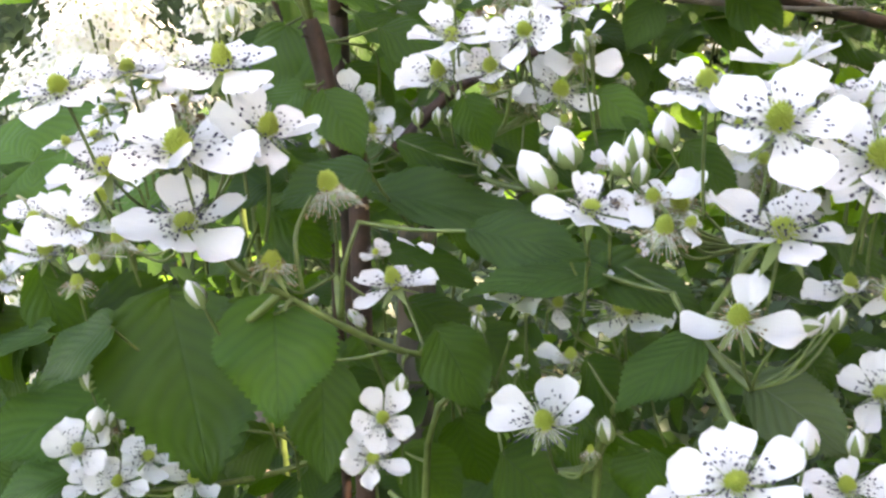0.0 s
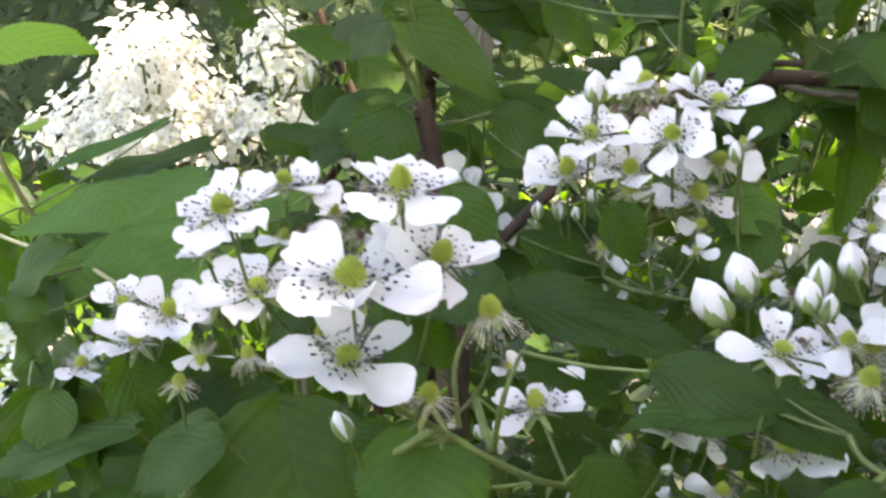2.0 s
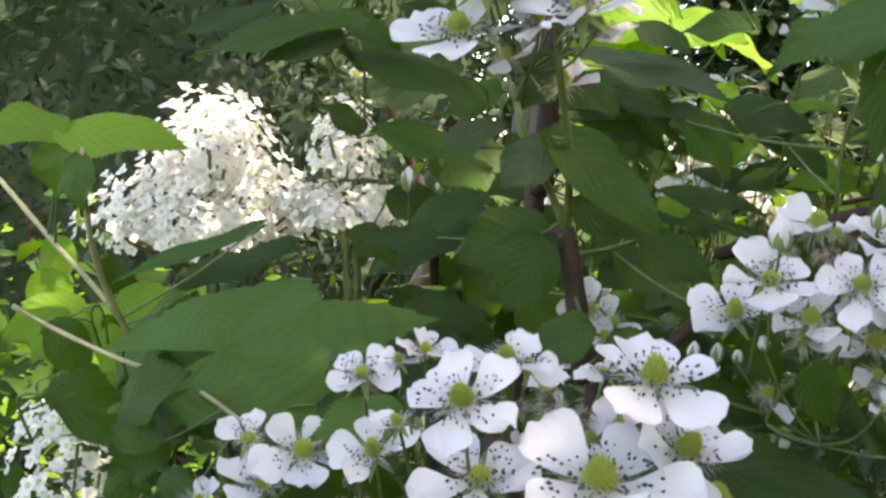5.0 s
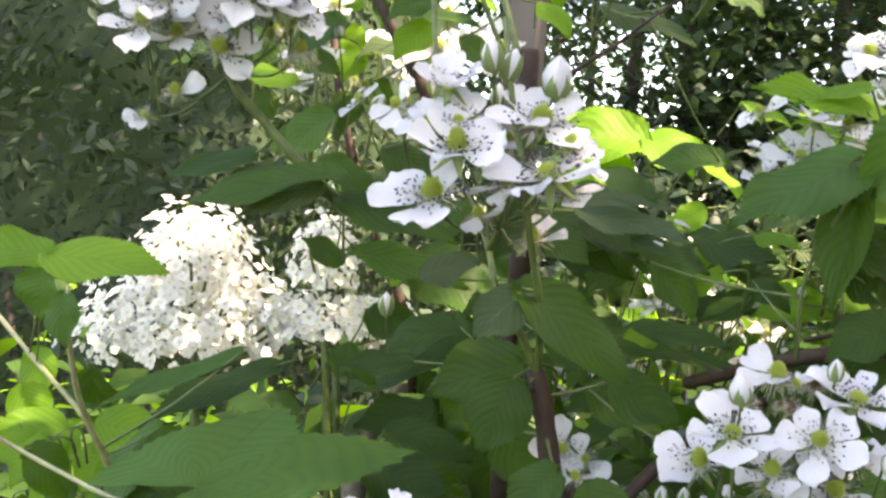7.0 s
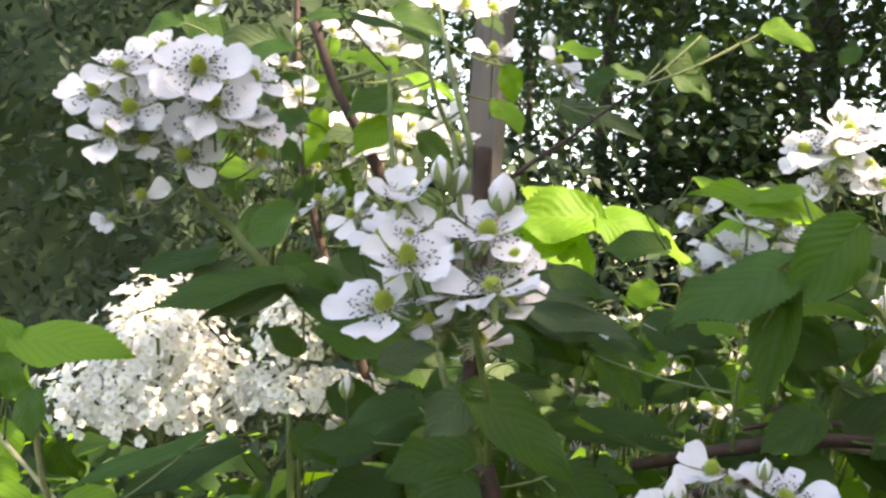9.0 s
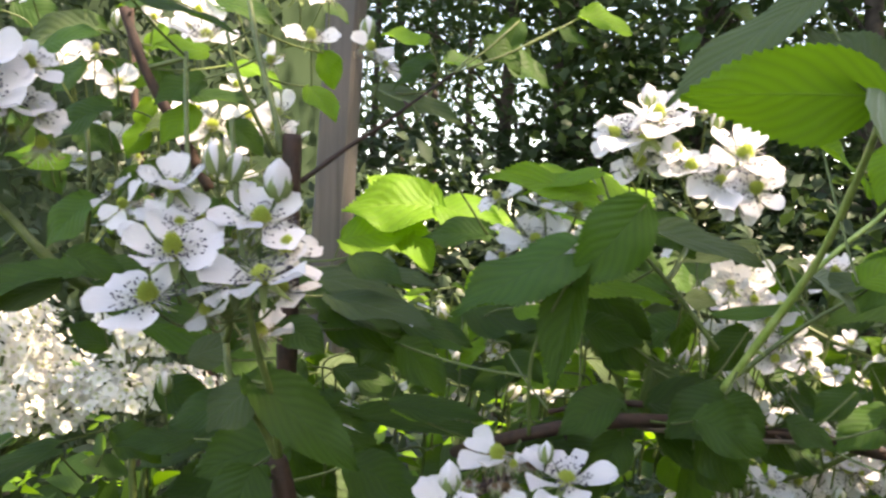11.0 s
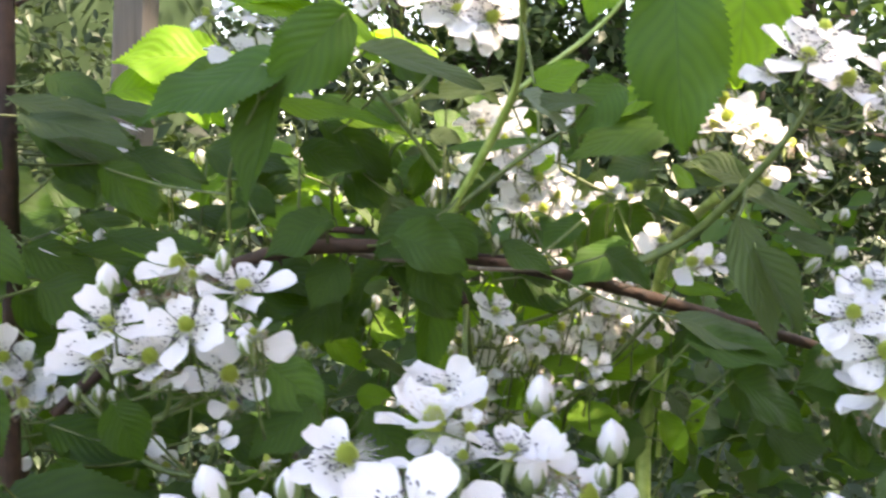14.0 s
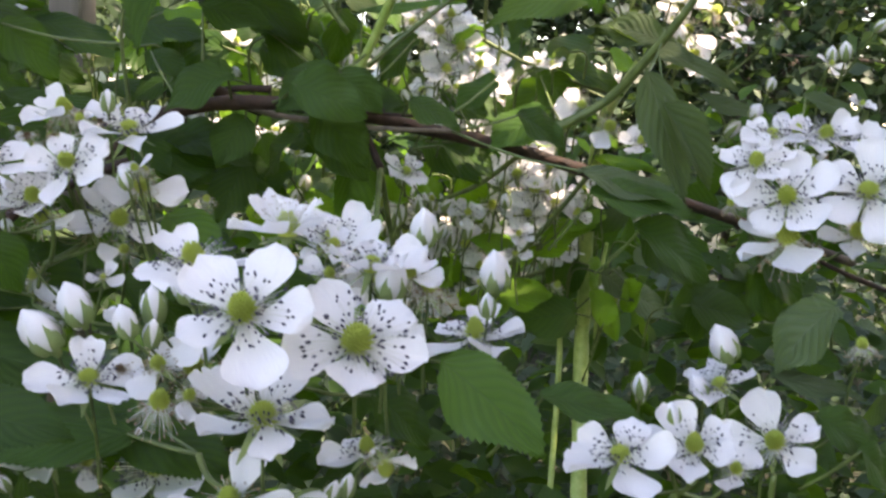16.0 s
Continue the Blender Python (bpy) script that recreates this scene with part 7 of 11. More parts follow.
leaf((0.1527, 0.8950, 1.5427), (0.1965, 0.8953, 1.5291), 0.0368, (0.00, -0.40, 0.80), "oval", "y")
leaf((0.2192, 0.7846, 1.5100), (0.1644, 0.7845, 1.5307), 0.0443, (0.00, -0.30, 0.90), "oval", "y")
leaf((-0.1026, 0.7750, 1.4083), (-0.0419, 0.7504, 1.3812), 0.0573, (0.00, -0.60, 0.70))
leaf((-0.1347, 0.7185, 1.3231), (-0.0682, 0.6959, 1.3645), 0.0399, (0.00, -0.50, 0.80))
leaf((0.0549, 0.5286, 1.3280), (0.0759, 0.5291, 1.3021), 0.0268, (0.00, -0.60, 0.60))
leaf((-0.2149, 0.4805, 1.2875), (-0.1878, 0.4717, 1.3081), 0.0289, (0.00, -0.60, 0.60))
leaf((-0.1225, 0.8316, 1.3855), (-0.1138, 0.8323, 1.3943), 0.0099, (0.00, -0.60, 0.60), "oval", "y")
leaf((-0.3089, 0.6267, 1.2943), (-0.2854, 0.6279, 1.2686), 0.0284, (0.00, -0.50, 0.70))
leaf((-0.2911, 0.7072, 1.2795), (-0.2664, 0.7093, 1.2961), 0.0241, (0.00, -0.50, 0.70))
leaf((-0.1049, 0.6714, 1.5597), (-0.0626, 0.6530, 1.5554), 0.0267, (0.00, -0.40, 0.80))
leaf((-0.1275, 0.6713, 1.5880), (-0.0987, 0.6727, 1.5945), 0.0237, (0.00, -0.40, 0.80), "oval", "y")
leaf((-0.1229, 0.6442, 1.5145), (-0.1094, 0.6446, 1.5014), 0.0153, (0.00, -0.60, 0.60))
leaf((0.0065, 0.6504, 1.5645), (0.0636, 0.6402, 1.5450), 0.0327, (0.00, -0.50, 0.80), "oval", "p")
leaf((0.0153, 0.6626, 1.5632), (0.0492, 0.6511, 1.5529), 0.0238, (0.00, -0.40, 0.80), "oval", "y")
leaf((0.1048, 0.7853, 1.6128), (0.1429, 0.7854, 1.5979), 0.0330, (0.00, -0.60, 0.60))
leaf((0.0617, 0.7844, 1.6063), (0.0921, 0.7850, 1.6115), 0.0247, (0.00, -0.50, 0.70))
leaf((0.0454, 0.7172, 1.6078), (0.0139, 0.7166, 1.6132), 0.0257, (0.00, -0.50, 0.70), "oval", "y")
leaf((-0.1203, 0.8336, 1.4769), (-0.0929, 0.8347, 1.4694), 0.0229, (0.00, -0.60, 0.60), "oval", "y")
leaf((-0.0850, 0.7129, 1.5856), (-0.0504, 0.7140, 1.5801), 0.0282, (0.00, -0.40, 0.80), "oval", "y")
leaf((-0.0217, 0.6501, 1.5829), (-0.0140, 0.6498, 1.5628), 0.0177, (0.00, -0.60, 0.60), "oval", "y")
leaf((0.0670, 0.9370, 1.5169), (0.0259, 0.9268, 1.5097), 0.0343, (0.00, -0.40, 0.80), "oval", "y")
leaf((-0.0014, 0.5281, 1.4605), (0.0241, 0.5198, 1.4506), 0.0230, (0.00, -0.50, 0.80))
leaf((0.1145, 0.6758, 1.4852), (0.1877, 0.6766, 1.5096), 0.0394, (0.00, -0.30, 0.90), "oval", "y")
leaf((0.1805, 0.6502, 1.4071), (0.1955, 0.6501, 1.3878), 0.0199, (0.00, -0.50, 0.80), "oval", "y")
leaf((-0.1328, 0.5839, 1.4555), (-0.1074, 0.5755, 1.4472), 0.0228, (0.00, -0.60, 0.70))
leaf((-0.1275, 0.7199, 1.3745), (-0.0898, 0.7106, 1.3617), 0.0330, (0.00, -0.60, 0.60))

# leaves that glow in the sun, partly by their painted sunlit tone, and those below them
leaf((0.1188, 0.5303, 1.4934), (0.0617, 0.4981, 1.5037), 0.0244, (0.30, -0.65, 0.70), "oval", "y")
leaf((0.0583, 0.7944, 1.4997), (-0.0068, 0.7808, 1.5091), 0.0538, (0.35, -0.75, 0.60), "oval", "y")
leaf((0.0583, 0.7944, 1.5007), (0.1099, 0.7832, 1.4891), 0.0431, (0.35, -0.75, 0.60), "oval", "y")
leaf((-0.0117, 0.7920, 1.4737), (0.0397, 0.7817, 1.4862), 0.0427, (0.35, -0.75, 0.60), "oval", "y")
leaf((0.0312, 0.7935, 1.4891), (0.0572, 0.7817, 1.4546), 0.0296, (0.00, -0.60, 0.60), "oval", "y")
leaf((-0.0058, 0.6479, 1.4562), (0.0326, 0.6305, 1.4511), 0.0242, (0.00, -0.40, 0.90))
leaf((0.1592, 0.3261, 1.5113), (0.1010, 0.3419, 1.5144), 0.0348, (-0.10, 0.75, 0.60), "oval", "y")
leaf((0.1491, 0.3527, 1.5481), (0.0980, 0.3520, 1.5142), 0.0230, (-0.40, -0.50, 0.70), "oval", "p")
leaf((0.1592, 0.3262, 1.5134), (0.1501, 0.3526, 1.5450), 0.0298, (0.10, -0.60, 0.70), "oval", "p")
leaf((0.1940, 0.4436, 1.5091), (0.2212, 0.4432, 1.4959), 0.0246, (0.00, -0.40, 0.80), "oval", "y")
leaf((0.1120, 0.5292, 1.4297), (0.1447, 0.5291, 1.4229), 0.0268, (0.00, -0.60, 0.70))
leaf((-0.0286, 0.6213, 1.5575), (-0.0113, 0.6114, 1.5405), 0.0214, (0.00, -0.40, 0.80), "oval", "y")
leaf((0.0738, 0.6394, 1.5930), (0.0981, 0.6353, 1.5768), 0.0239, (0.00, -0.60, 0.60))
leaf((0.0420, 0.6335, 1.5775), (0.0173, 0.6328, 1.5665), 0.0217, (0.00, -0.50, 0.70))
leaf((0.1196, 0.6450, 1.6025), (0.1398, 0.6449, 1.5926), 0.0182, (0.00, -0.50, 0.70))
leaf((-0.1106, 0.5273, 1.5832), (-0.0572, 0.5291, 1.5714), 0.0243, (0.00, -0.30, 0.90))
leaf((0.0953, 0.6449, 1.6057), (0.0861, 0.6403, 1.5850), 0.0171, (0.00, -0.60, 0.60))
leaf((0.1349, 0.6504, 1.6112), (0.1665, 0.6454, 1.6080), 0.0259, (0.00, -0.60, 0.60), "oval", "y")
leaf((-0.1669, 0.6418, 1.5122), (-0.2033, 0.6399, 1.5188), 0.0278, (0.00, -0.50, 0.80), "oval", "y")
leaf((-0.1401, 0.7787, 1.6242), (-0.1561, 0.7774, 1.6035), 0.0212, (0.00, -0.50, 0.70), "oval", "y")
leaf((-0.1482, 0.7767, 1.5705), (-0.1563, 0.7756, 1.5457), 0.0213, (0.00, -0.50, 0.70), "oval", "y")
leaf((0.2297, 0.6499, 1.3472), (0.2519, 0.6499, 1.3301), 0.0228, (0.00, -0.50, 0.70), "oval", "y")
leaf((0.1985, 0.4202, 1.4533), (0.2196, 0.4205, 1.4643), 0.0194, (0.00, -0.50, 0.80), "oval", "y")
leaf((-0.0328, 0.8936, 1.6755), (-0.0095, 0.8938, 1.6608), 0.0224, (0.00, -0.50, 0.70))
leaf((0.2892, 0.8981, 1.6616), (0.2726, 0.8977, 1.6449), 0.0190, (0.00, -0.60, 0.60))
leaf((0.3201, 0.8986, 1.6824), (0.3572, 0.8984, 1.6676), 0.0324, (0.00, -0.60, 0.60))
leaf((-0.1282, 0.5831, 1.4102), (-0.1497, 0.5821, 1.4243), 0.0209, (0.00, -0.50, 0.80))
leaf((0.2925, 0.5416, 1.4631), (0.2584, 0.5313, 1.4513), 0.0241, (0.00, -0.30, 0.90), "oval", "y")
leaf((0.2520, 0.4920, 1.5156), (0.2400, 0.4815, 1.4928), 0.0228, (0.00, -0.60, 0.60), "oval", "y")
leaf((0.2449, 0.4969, 1.4532), (0.2057, 0.4858, 1.4546), 0.0163, (0.00, -0.50, 0.80), "oval", "p")
leaf((0.0980, 0.5295, 1.4532), (0.1554, 0.5182, 1.4438), 0.0262, (0.00, -0.35, 0.90), "oval", "y")
leaf((0.1200, 0.5305, 1.5055), (0.0786, 0.5091, 1.4953), 0.0183, (0.00, -0.40, 0.90), "oval", "y")
leaf((0.2453, 0.6035, 1.3930), (0.2650, 0.5937, 1.3837), 0.0193, (0.00, -0.60, 0.60))
leaf((0.3630, 0.5540, 1.3215), (0.3502, 0.5537, 1.2964), 0.0229, (0.00, -0.70, 0.50))
leaf((0.3462, 0.6499, 1.3542), (0.3897, 0.6501, 1.3498), 0.0200, (0.00, -0.40, 0.90), "oval", "y")
leaf((0.2666, 0.6752, 1.3416), (0.2845, 0.6751, 1.3114), 0.0285, (0.00, -0.60, 0.60), "oval", "y")
leaf((0.1315, 0.6498, 1.3230), (0.1599, 0.6500, 1.3024), 0.0213, (0.00, -0.60, 0.60), "oval", "y")
leaf((0.1560, 0.6500, 1.3095), (0.1848, 0.6501, 1.3003), 0.0143, (0.00, -0.50, 0.80), "oval", "p")
leaf((0.2740, 0.6752, 1.3002), (0.3136, 0.6619, 1.2990), 0.0228, (0.00, -0.40, 0.90), "oval", "y")
leaf((0.3624, 0.6751, 1.3165), (0.3168, 0.6619, 1.3072), 0.0205, (0.00, -0.40, 0.90), "oval", "y")
leaf((0.1421, 0.5296, 1.2905), (0.1567, 0.5298, 1.2767), 0.0162, (0.00, -0.60, 0.60))
leaf((0.3565, 0.6497, 1.2478), (0.3638, 0.6497, 1.2620), 0.0128, (0.00, -0.50, 0.70), "oval", "y")
leaf((-0.0417, 0.4822, 1.3685), (-0.0556, 0.4811, 1.3352), 0.0291, (0.00, -0.70, 0.60))
leaf((0.1123, 0.6034, 1.3403), (0.0912, 0.6032, 1.3561), 0.0211, (0.00, -0.60, 0.60))
leaf((0.3108, 0.7156, 1.3166), (0.2986, 0.7156, 1.3246), 0.0118, (0.00, -0.60, 0.60), "oval", "y")
leaf((0.1749, 0.6504, 1.4345), (0.1891, 0.6503, 1.4284), 0.0125, (0.00, -0.60, 0.60), "oval", "y")
leaf((0.1730, 0.4984, 1.3986), (0.1445, 0.4935, 1.3814), 0.0272, (0.00, -0.80, 0.50))
leaf((0.1740, 0.4984, 1.3976), (0.1945, 0.4952, 1.3815), 0.0211, (0.00, -0.80, 0.50))
leaf((0.1646, 0.5055, 1.3811), (0.1881, 0.5003, 1.3569), 0.0276, (0.00, -0.80, 0.40))
leaf((0.1238, 0.5007, 1.3966), (0.0941, 0.4957, 1.3867), 0.0255, (0.00, -0.60, 0.70))
leaf((0.2083, 0.5104, 1.3862), (0.2328, 0.5052, 1.3744), 0.0224, (0.00, -0.50, 0.80))
leaf((0.1311, 0.5209, 1.3767), (0.1170, 0.5129, 1.3556), 0.0214, (0.00, -0.80, 0.40))
leaf((0.2675, 0.5306, 1.3801), (0.2935, 0.5266, 1.3668), 0.0224, (0.00, -0.60, 0.70))
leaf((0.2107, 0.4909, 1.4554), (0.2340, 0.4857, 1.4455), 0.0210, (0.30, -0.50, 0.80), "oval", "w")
leaf((-0.0383, 0.4884, 1.4415), (-0.0547, 0.4772, 1.4187), 0.0244, (0.00, -0.80, 0.50))
leaf((-0.0304, 0.4885, 1.4313), (-0.0118, 0.4791, 1.4200), 0.0191, (0.00, -0.70, 0.60))
leaf((-0.0865, 0.6092, 1.5575), (-0.1126, 0.5997, 1.5469), 0.0238, (0.00, -0.70, 0.60))
leaf((-0.1370, 0.6063, 1.5403), (-0.1664, 0.5963, 1.5289), 0.0264, (0.00, -0.60, 0.70))
leaf((-0.0853, 0.6198, 1.5753), (-0.1134, 0.6087, 1.5789), 0.0245, (0.00, -0.60, 0.70), "oval", "y")
leaf((-0.0900, 0.6086, 1.5416), (-0.1076, 0.5972, 1.5230), 0.0225, (0.00, -0.70, 0.50), "oval", "y")
leaf((-0.0718, 0.6092, 1.5343), (-0.0510, 0.6096, 1.5196), 0.0191, (0.00, -0.70, 0.60))
leaf((-0.1389, 0.5845, 1.4877), (-0.1626, 0.5724, 1.4683), 0.0263, (0.00, -0.60, 0.70), "oval", "m")
leaf((-0.0752, 0.6079, 1.4903), (-0.0869, 0.5989, 1.4746), 0.0173, (0.00, -0.70, 0.60))
leaf((-0.1759, 0.6155, 1.5747), (-0.1458, 0.6075, 1.5853), 0.0267, (0.00, -0.60, 0.70), "oval", "m")
leaf((0.2908, 0.5711, 1.3821), (0.2575, 0.5608, 1.3650), 0.0263, (0.00, -0.60, 0.70), "oval", "m")
leaf((0.2628, 0.5113, 1.4639), (0.2418, 0.5008, 1.4441), 0.0246, (0.00, -0.70, 0.60), "oval", "m")
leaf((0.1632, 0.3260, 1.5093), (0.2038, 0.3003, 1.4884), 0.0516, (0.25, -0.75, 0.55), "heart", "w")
leaf((0.1642, 0.3260, 1.5093), (0.1963, 0.3312, 1.5220), 0.0216, (0.00, -0.30, 0.90), "oval", "y")
leaf((0.3364, 0.6502, 1.3992), (0.3204, 0.6503, 1.4202), 0.0216, (0.00, -0.50, 0.70), "oval", "y")
leaf((0.3952, 0.5290, 1.2971), (0.4094, 0.5200, 1.2737), 0.0237, (0.00, -0.70, 0.50))
leaf((0.3492, 0.6499, 1.3552), (0.3927, 0.6501, 1.3458), 0.0175, (0.00, -0.40, 0.90), "oval", "y")
leaf((0.3181, 0.6751, 1.2906), (0.3495, 0.6619, 1.3147), 0.0307, (0.00, -0.40, 0.90), "oval", "y")
leaf((0.2877, 0.6499, 1.2656), (0.3219, 0.6498, 1.2723), 0.0275, (0.00, -0.60, 0.70), "oval", "y")
leaf((0.3577, 0.6750, 1.2631), (0.3733, 0.6618, 1.2346), 0.0204, (0.00, -0.60, 0.60), "oval", "y")
leaf((0.1680, 0.5288, 1.3989), (0.1960, 0.5197, 1.3861), 0.0257, (0.00, -0.60, 0.70))
leaf((0.0832, 0.5792, 1.4106), (0.1015, 0.5688, 1.3984), 0.0194, (0.00, -0.60, 0.70))
leaf((0.0223, 0.5281, 1.4186), (0.0490, 0.5285, 1.3978), 0.0272, (0.00, -0.60, 0.70))
leaf((0.3473, 0.3728, 1.2654), (0.3650, 0.3607, 1.2552), 0.0193, (0.00, -0.60, 0.70))
leaf((0.0800, 0.5288, 1.3677), (0.0965, 0.5202, 1.3505), 0.0203, (0.00, -0.60, 0.70))
leaf((0.0442, 0.3979, 1.3353), (0.0542, 0.3984, 1.3146), 0.0183, (0.00, -0.70, 0.50))
leaf((0.3502, 0.3495, 1.2592), (0.3676, 0.3495, 1.2455), 0.0181, (0.00, -0.60, 0.70))

# leaves and blossom farther back, filling the gaps
fill_leaf((-0.1242, 0.7016, 1.6253), (-0.1605, 0.7112, 1.6240), 0.0303, (0.18, -0.47, 0.71))
fill_leaf((-0.2119, 0.7192, 1.5884), (-0.2473, 0.7277, 1.5880), 0.0295, (0.28, -0.50, 0.88))
fill_leaf((-0.1749, 0.6842, 1.5336), (-0.1471, 0.6823, 1.5284), 0.0228, (-0.30, -0.74, 0.57))
fill_leaf((-0.1707, 0.7443, 1.4895), (-0.2026, 0.7351, 1.4839), 0.0268, (0.07, -0.88, 0.46))
fill_leaf((-0.1654, 0.6651, 1.5757), (-0.1901, 0.6736, 1.5584), 0.0254, (-0.27, -0.89, 0.67))
fill_leaf((-0.1654, 0.7366, 1.5914), (-0.1526, 0.7229, 1.5691), 0.0239, (0.07, -0.48, 0.66))
fill_leaf((-0.1037, 0.7141, 1.5489), (-0.1402, 0.6993, 1.5448), 0.0317, (0.02, -0.49, 0.87), "oval", "p")
fill_leaf((-0.1741, 0.7118, 1.6069), (-0.2178, 0.6983, 1.6008), 0.0368, (0.16, -0.75, 0.73), "oval", "p")
fill_leaf((-0.0012, 0.7362, 1.3968), (0.0437, 0.7472, 1.3925), 0.0341, (-0.08, -0.83, 0.54))
fill_leaf((-0.0166, 0.6892, 1.3563), (-0.0306, 0.6905, 1.3217), 0.0299, (0.07, -0.79, 0.72))
fill_leaf((-0.0584, 0.8061, 1.4088), (-0.0210, 0.8115, 1.3982), 0.0314, (-0.09, -0.88, 0.83))
fill_leaf((-0.0304, 0.8787, 1.3654), (0.0056, 0.8798, 1.3395), 0.0358, (0.27, -0.55, 0.58))
fill_leaf((-0.0591, 0.7998, 1.3249), (-0.0145, 0.8002, 1.3223), 0.0355, (0.27, -0.88, 0.70))
fill_leaf((-0.0072, 0.7406, 1.3603), (-0.0473, 0.7444, 1.3562), 0.0321, (0.23, -0.68, 0.61))
fill_leaf((-0.0507, 0.8171, 1.3842), (-0.0904, 0.8120, 1.3803), 0.0318, (0.14, -0.55, 0.53))
fill_leaf((-0.0679, 0.7630, 1.3014), (-0.0640, 0.7588, 1.2746), 0.0222, (-0.03, -0.55, 0.79))
fill_leaf((-0.0731, 0.8216, 1.4179), (-0.1082, 0.8108, 1.3978), 0.0332, (-0.12, -0.67, 0.57))
fill_leaf((-0.0585, 0.7529, 1.5034), (-0.1091, 0.7704, 1.4899), 0.0442, (0.03, -0.74, 0.45), "oval", "p")
fill_leaf((-0.0593, 0.7828, 1.3900), (-0.0356, 0.7721, 1.3573), 0.0341, (-0.18, -0.55, 0.82))
fill_leaf((-0.0887, 0.7064, 1.4506), (-0.1492, 0.7012, 1.4478), 0.0475, (-0.04, -0.67, 0.42), "oval", "p")
fill_leaf((-0.0555, 0.9057, 1.3027), (0.0056, 0.9170, 1.2889), 0.0500, (0.09, -0.88, 0.76))
fill_leaf((-0.0233, 0.7731, 1.3783), (0.0304, 0.7920, 1.3678), 0.0462, (-0.17, -0.68, 0.73), "oval", "p")
fill_leaf((-0.0365, 0.6815, 1.4420), (0.0071, 0.6830, 1.4396), 0.0348, (0.25, -0.68, 0.71))
fill_leaf((-0.0466, 0.7757, 1.3474), (0.0007, 0.7837, 1.3462), 0.0380, (0.04, -0.42, 0.83), "oval", "y")
fill_leaf((-0.0321, 0.7219, 1.3876), (-0.0659, 0.7098, 1.3780), 0.0295, (-0.22, -0.71, 0.58))
fill_leaf((-0.0593, 0.7386, 1.4434), (-0.1008, 0.7517, 1.4310), 0.0360, (0.30, -0.51, 0.49))
fill_leaf((-0.0730, 0.6044, 1.2860), (-0.1169, 0.6046, 1.2830), 0.0355, (-0.02, -0.45, 0.48))
fill_leaf((-0.1284, 0.8431, 1.2085), (-0.1365, 0.8298, 1.1685), 0.0347, (0.15, -0.74, 0.42))
fill_leaf((-0.0886, 0.6913, 1.2657), (-0.0484, 0.6804, 1.2567), 0.0339, (-0.21, -0.79, 0.56))
fill_leaf((-0.0562, 0.6513, 1.2797), (-0.0177, 0.6701, 1.2642), 0.0355, (-0.06, -0.89, 0.58))
fill_leaf((-0.0510, 0.7352, 1.3269), (-0.0821, 0.7521, 1.2939), 0.0388, (0.20, -0.82, 0.68))
fill_leaf((-0.0503, 0.8312, 1.3201), (-0.0409, 0.8250, 1.2764), 0.0367, (-0.00, -0.79, 0.42))
fill_leaf((-0.0826, 0.8484, 1.2476), (-0.0108, 0.8458, 1.2337), 0.0584, (-0.19, -0.52, 0.86))
fill_leaf((-0.1103, 0.6465, 1.2447), (-0.1425, 0.6470, 1.2234), 0.0313, (-0.09, -0.61, 0.78))
fill_leaf((-0.0494, 0.6912, 1.2454), (-0.0947, 0.7043, 1.2302), 0.0398, (-0.11, -0.44, 0.79))
fill_leaf((0.1661, 0.6319, 1.4846), (0.1939, 0.6294, 1.4820), 0.0225, (-0.15, -0.43, 0.75))
fill_leaf((0.3246, 0.8172, 1.4190), (0.3823, 0.8213, 1.4117), 0.0471, (0.16, -0.40, 0.54))
fill_leaf((0.2760, 0.8024, 1.4648), (0.2284, 0.7956, 1.4532), 0.0396, (-0.14, -0.81, 0.59))
fill_leaf((0.1695, 0.6447, 1.4681), (0.1898, 0.6429, 1.4518), 0.0210, (0.14, -0.41, 0.46))
fill_leaf((0.2228, 0.7510, 1.4865), (0.2600, 0.7623, 1.4803), 0.0319, (-0.02, -0.65, 0.40))
fill_leaf((0.2940, 0.6244, 1.4590), (0.3351, 0.6252, 1.4486), 0.0345, (0.23, -0.60, 0.51))
fill_leaf((0.2490, 0.6456, 1.4605), (0.2540, 0.6558, 1.4337), 0.0237, (-0.24, -0.76, 0.85))
fill_leaf((0.3246, 0.7231, 1.4253), (0.3237, 0.7350, 1.3908), 0.0296, (0.11, -0.45, 0.70), "oval", "p")
fill_leaf((0.1383, 0.6858, 1.4615), (0.1625, 0.6867, 1.4430), 0.0246, (0.12, -0.60, 0.89), "oval", "p")
fill_leaf((0.3823, 0.7678, 1.4344), (0.3425, 0.7644, 1.4215), 0.0339, (0.11, -0.66, 0.54))
fill_leaf((0.0954, 0.7521, 1.4192), (0.0543, 0.7367, 1.4120), 0.0355, (-0.29, -0.86, 0.52))
fill_leaf((0.3479, 0.8346, 1.4366), (0.3057, 0.8270, 1.4038), 0.0433, (0.07, -0.50, 0.66))
fill_leaf((0.1583, 0.7377, 1.3963), (0.1997, 0.7509, 1.3795), 0.0376, (0.09, -0.85, 0.86), "oval", "p")
fill_leaf((0.1931, 0.8082, 1.4785), (0.1452, 0.8173, 1.4384), 0.0500, (-0.24, -0.55, 0.80), "oval", "p")
fill_leaf((0.1069, 0.6296, 1.4021), (0.1450, 0.6268, 1.3937), 0.0311, (0.08, -0.72, 0.67), "oval", "y")
fill_leaf((0.2116, 0.7355, 1.4617), (0.2432, 0.7313, 1.4398), 0.0313, (0.28, -0.49, 0.42))
fill_leaf((0.1760, 0.7432, 1.4457), (0.1973, 0.7335, 1.4263), 0.0245, (-0.10, -0.44, 0.88))
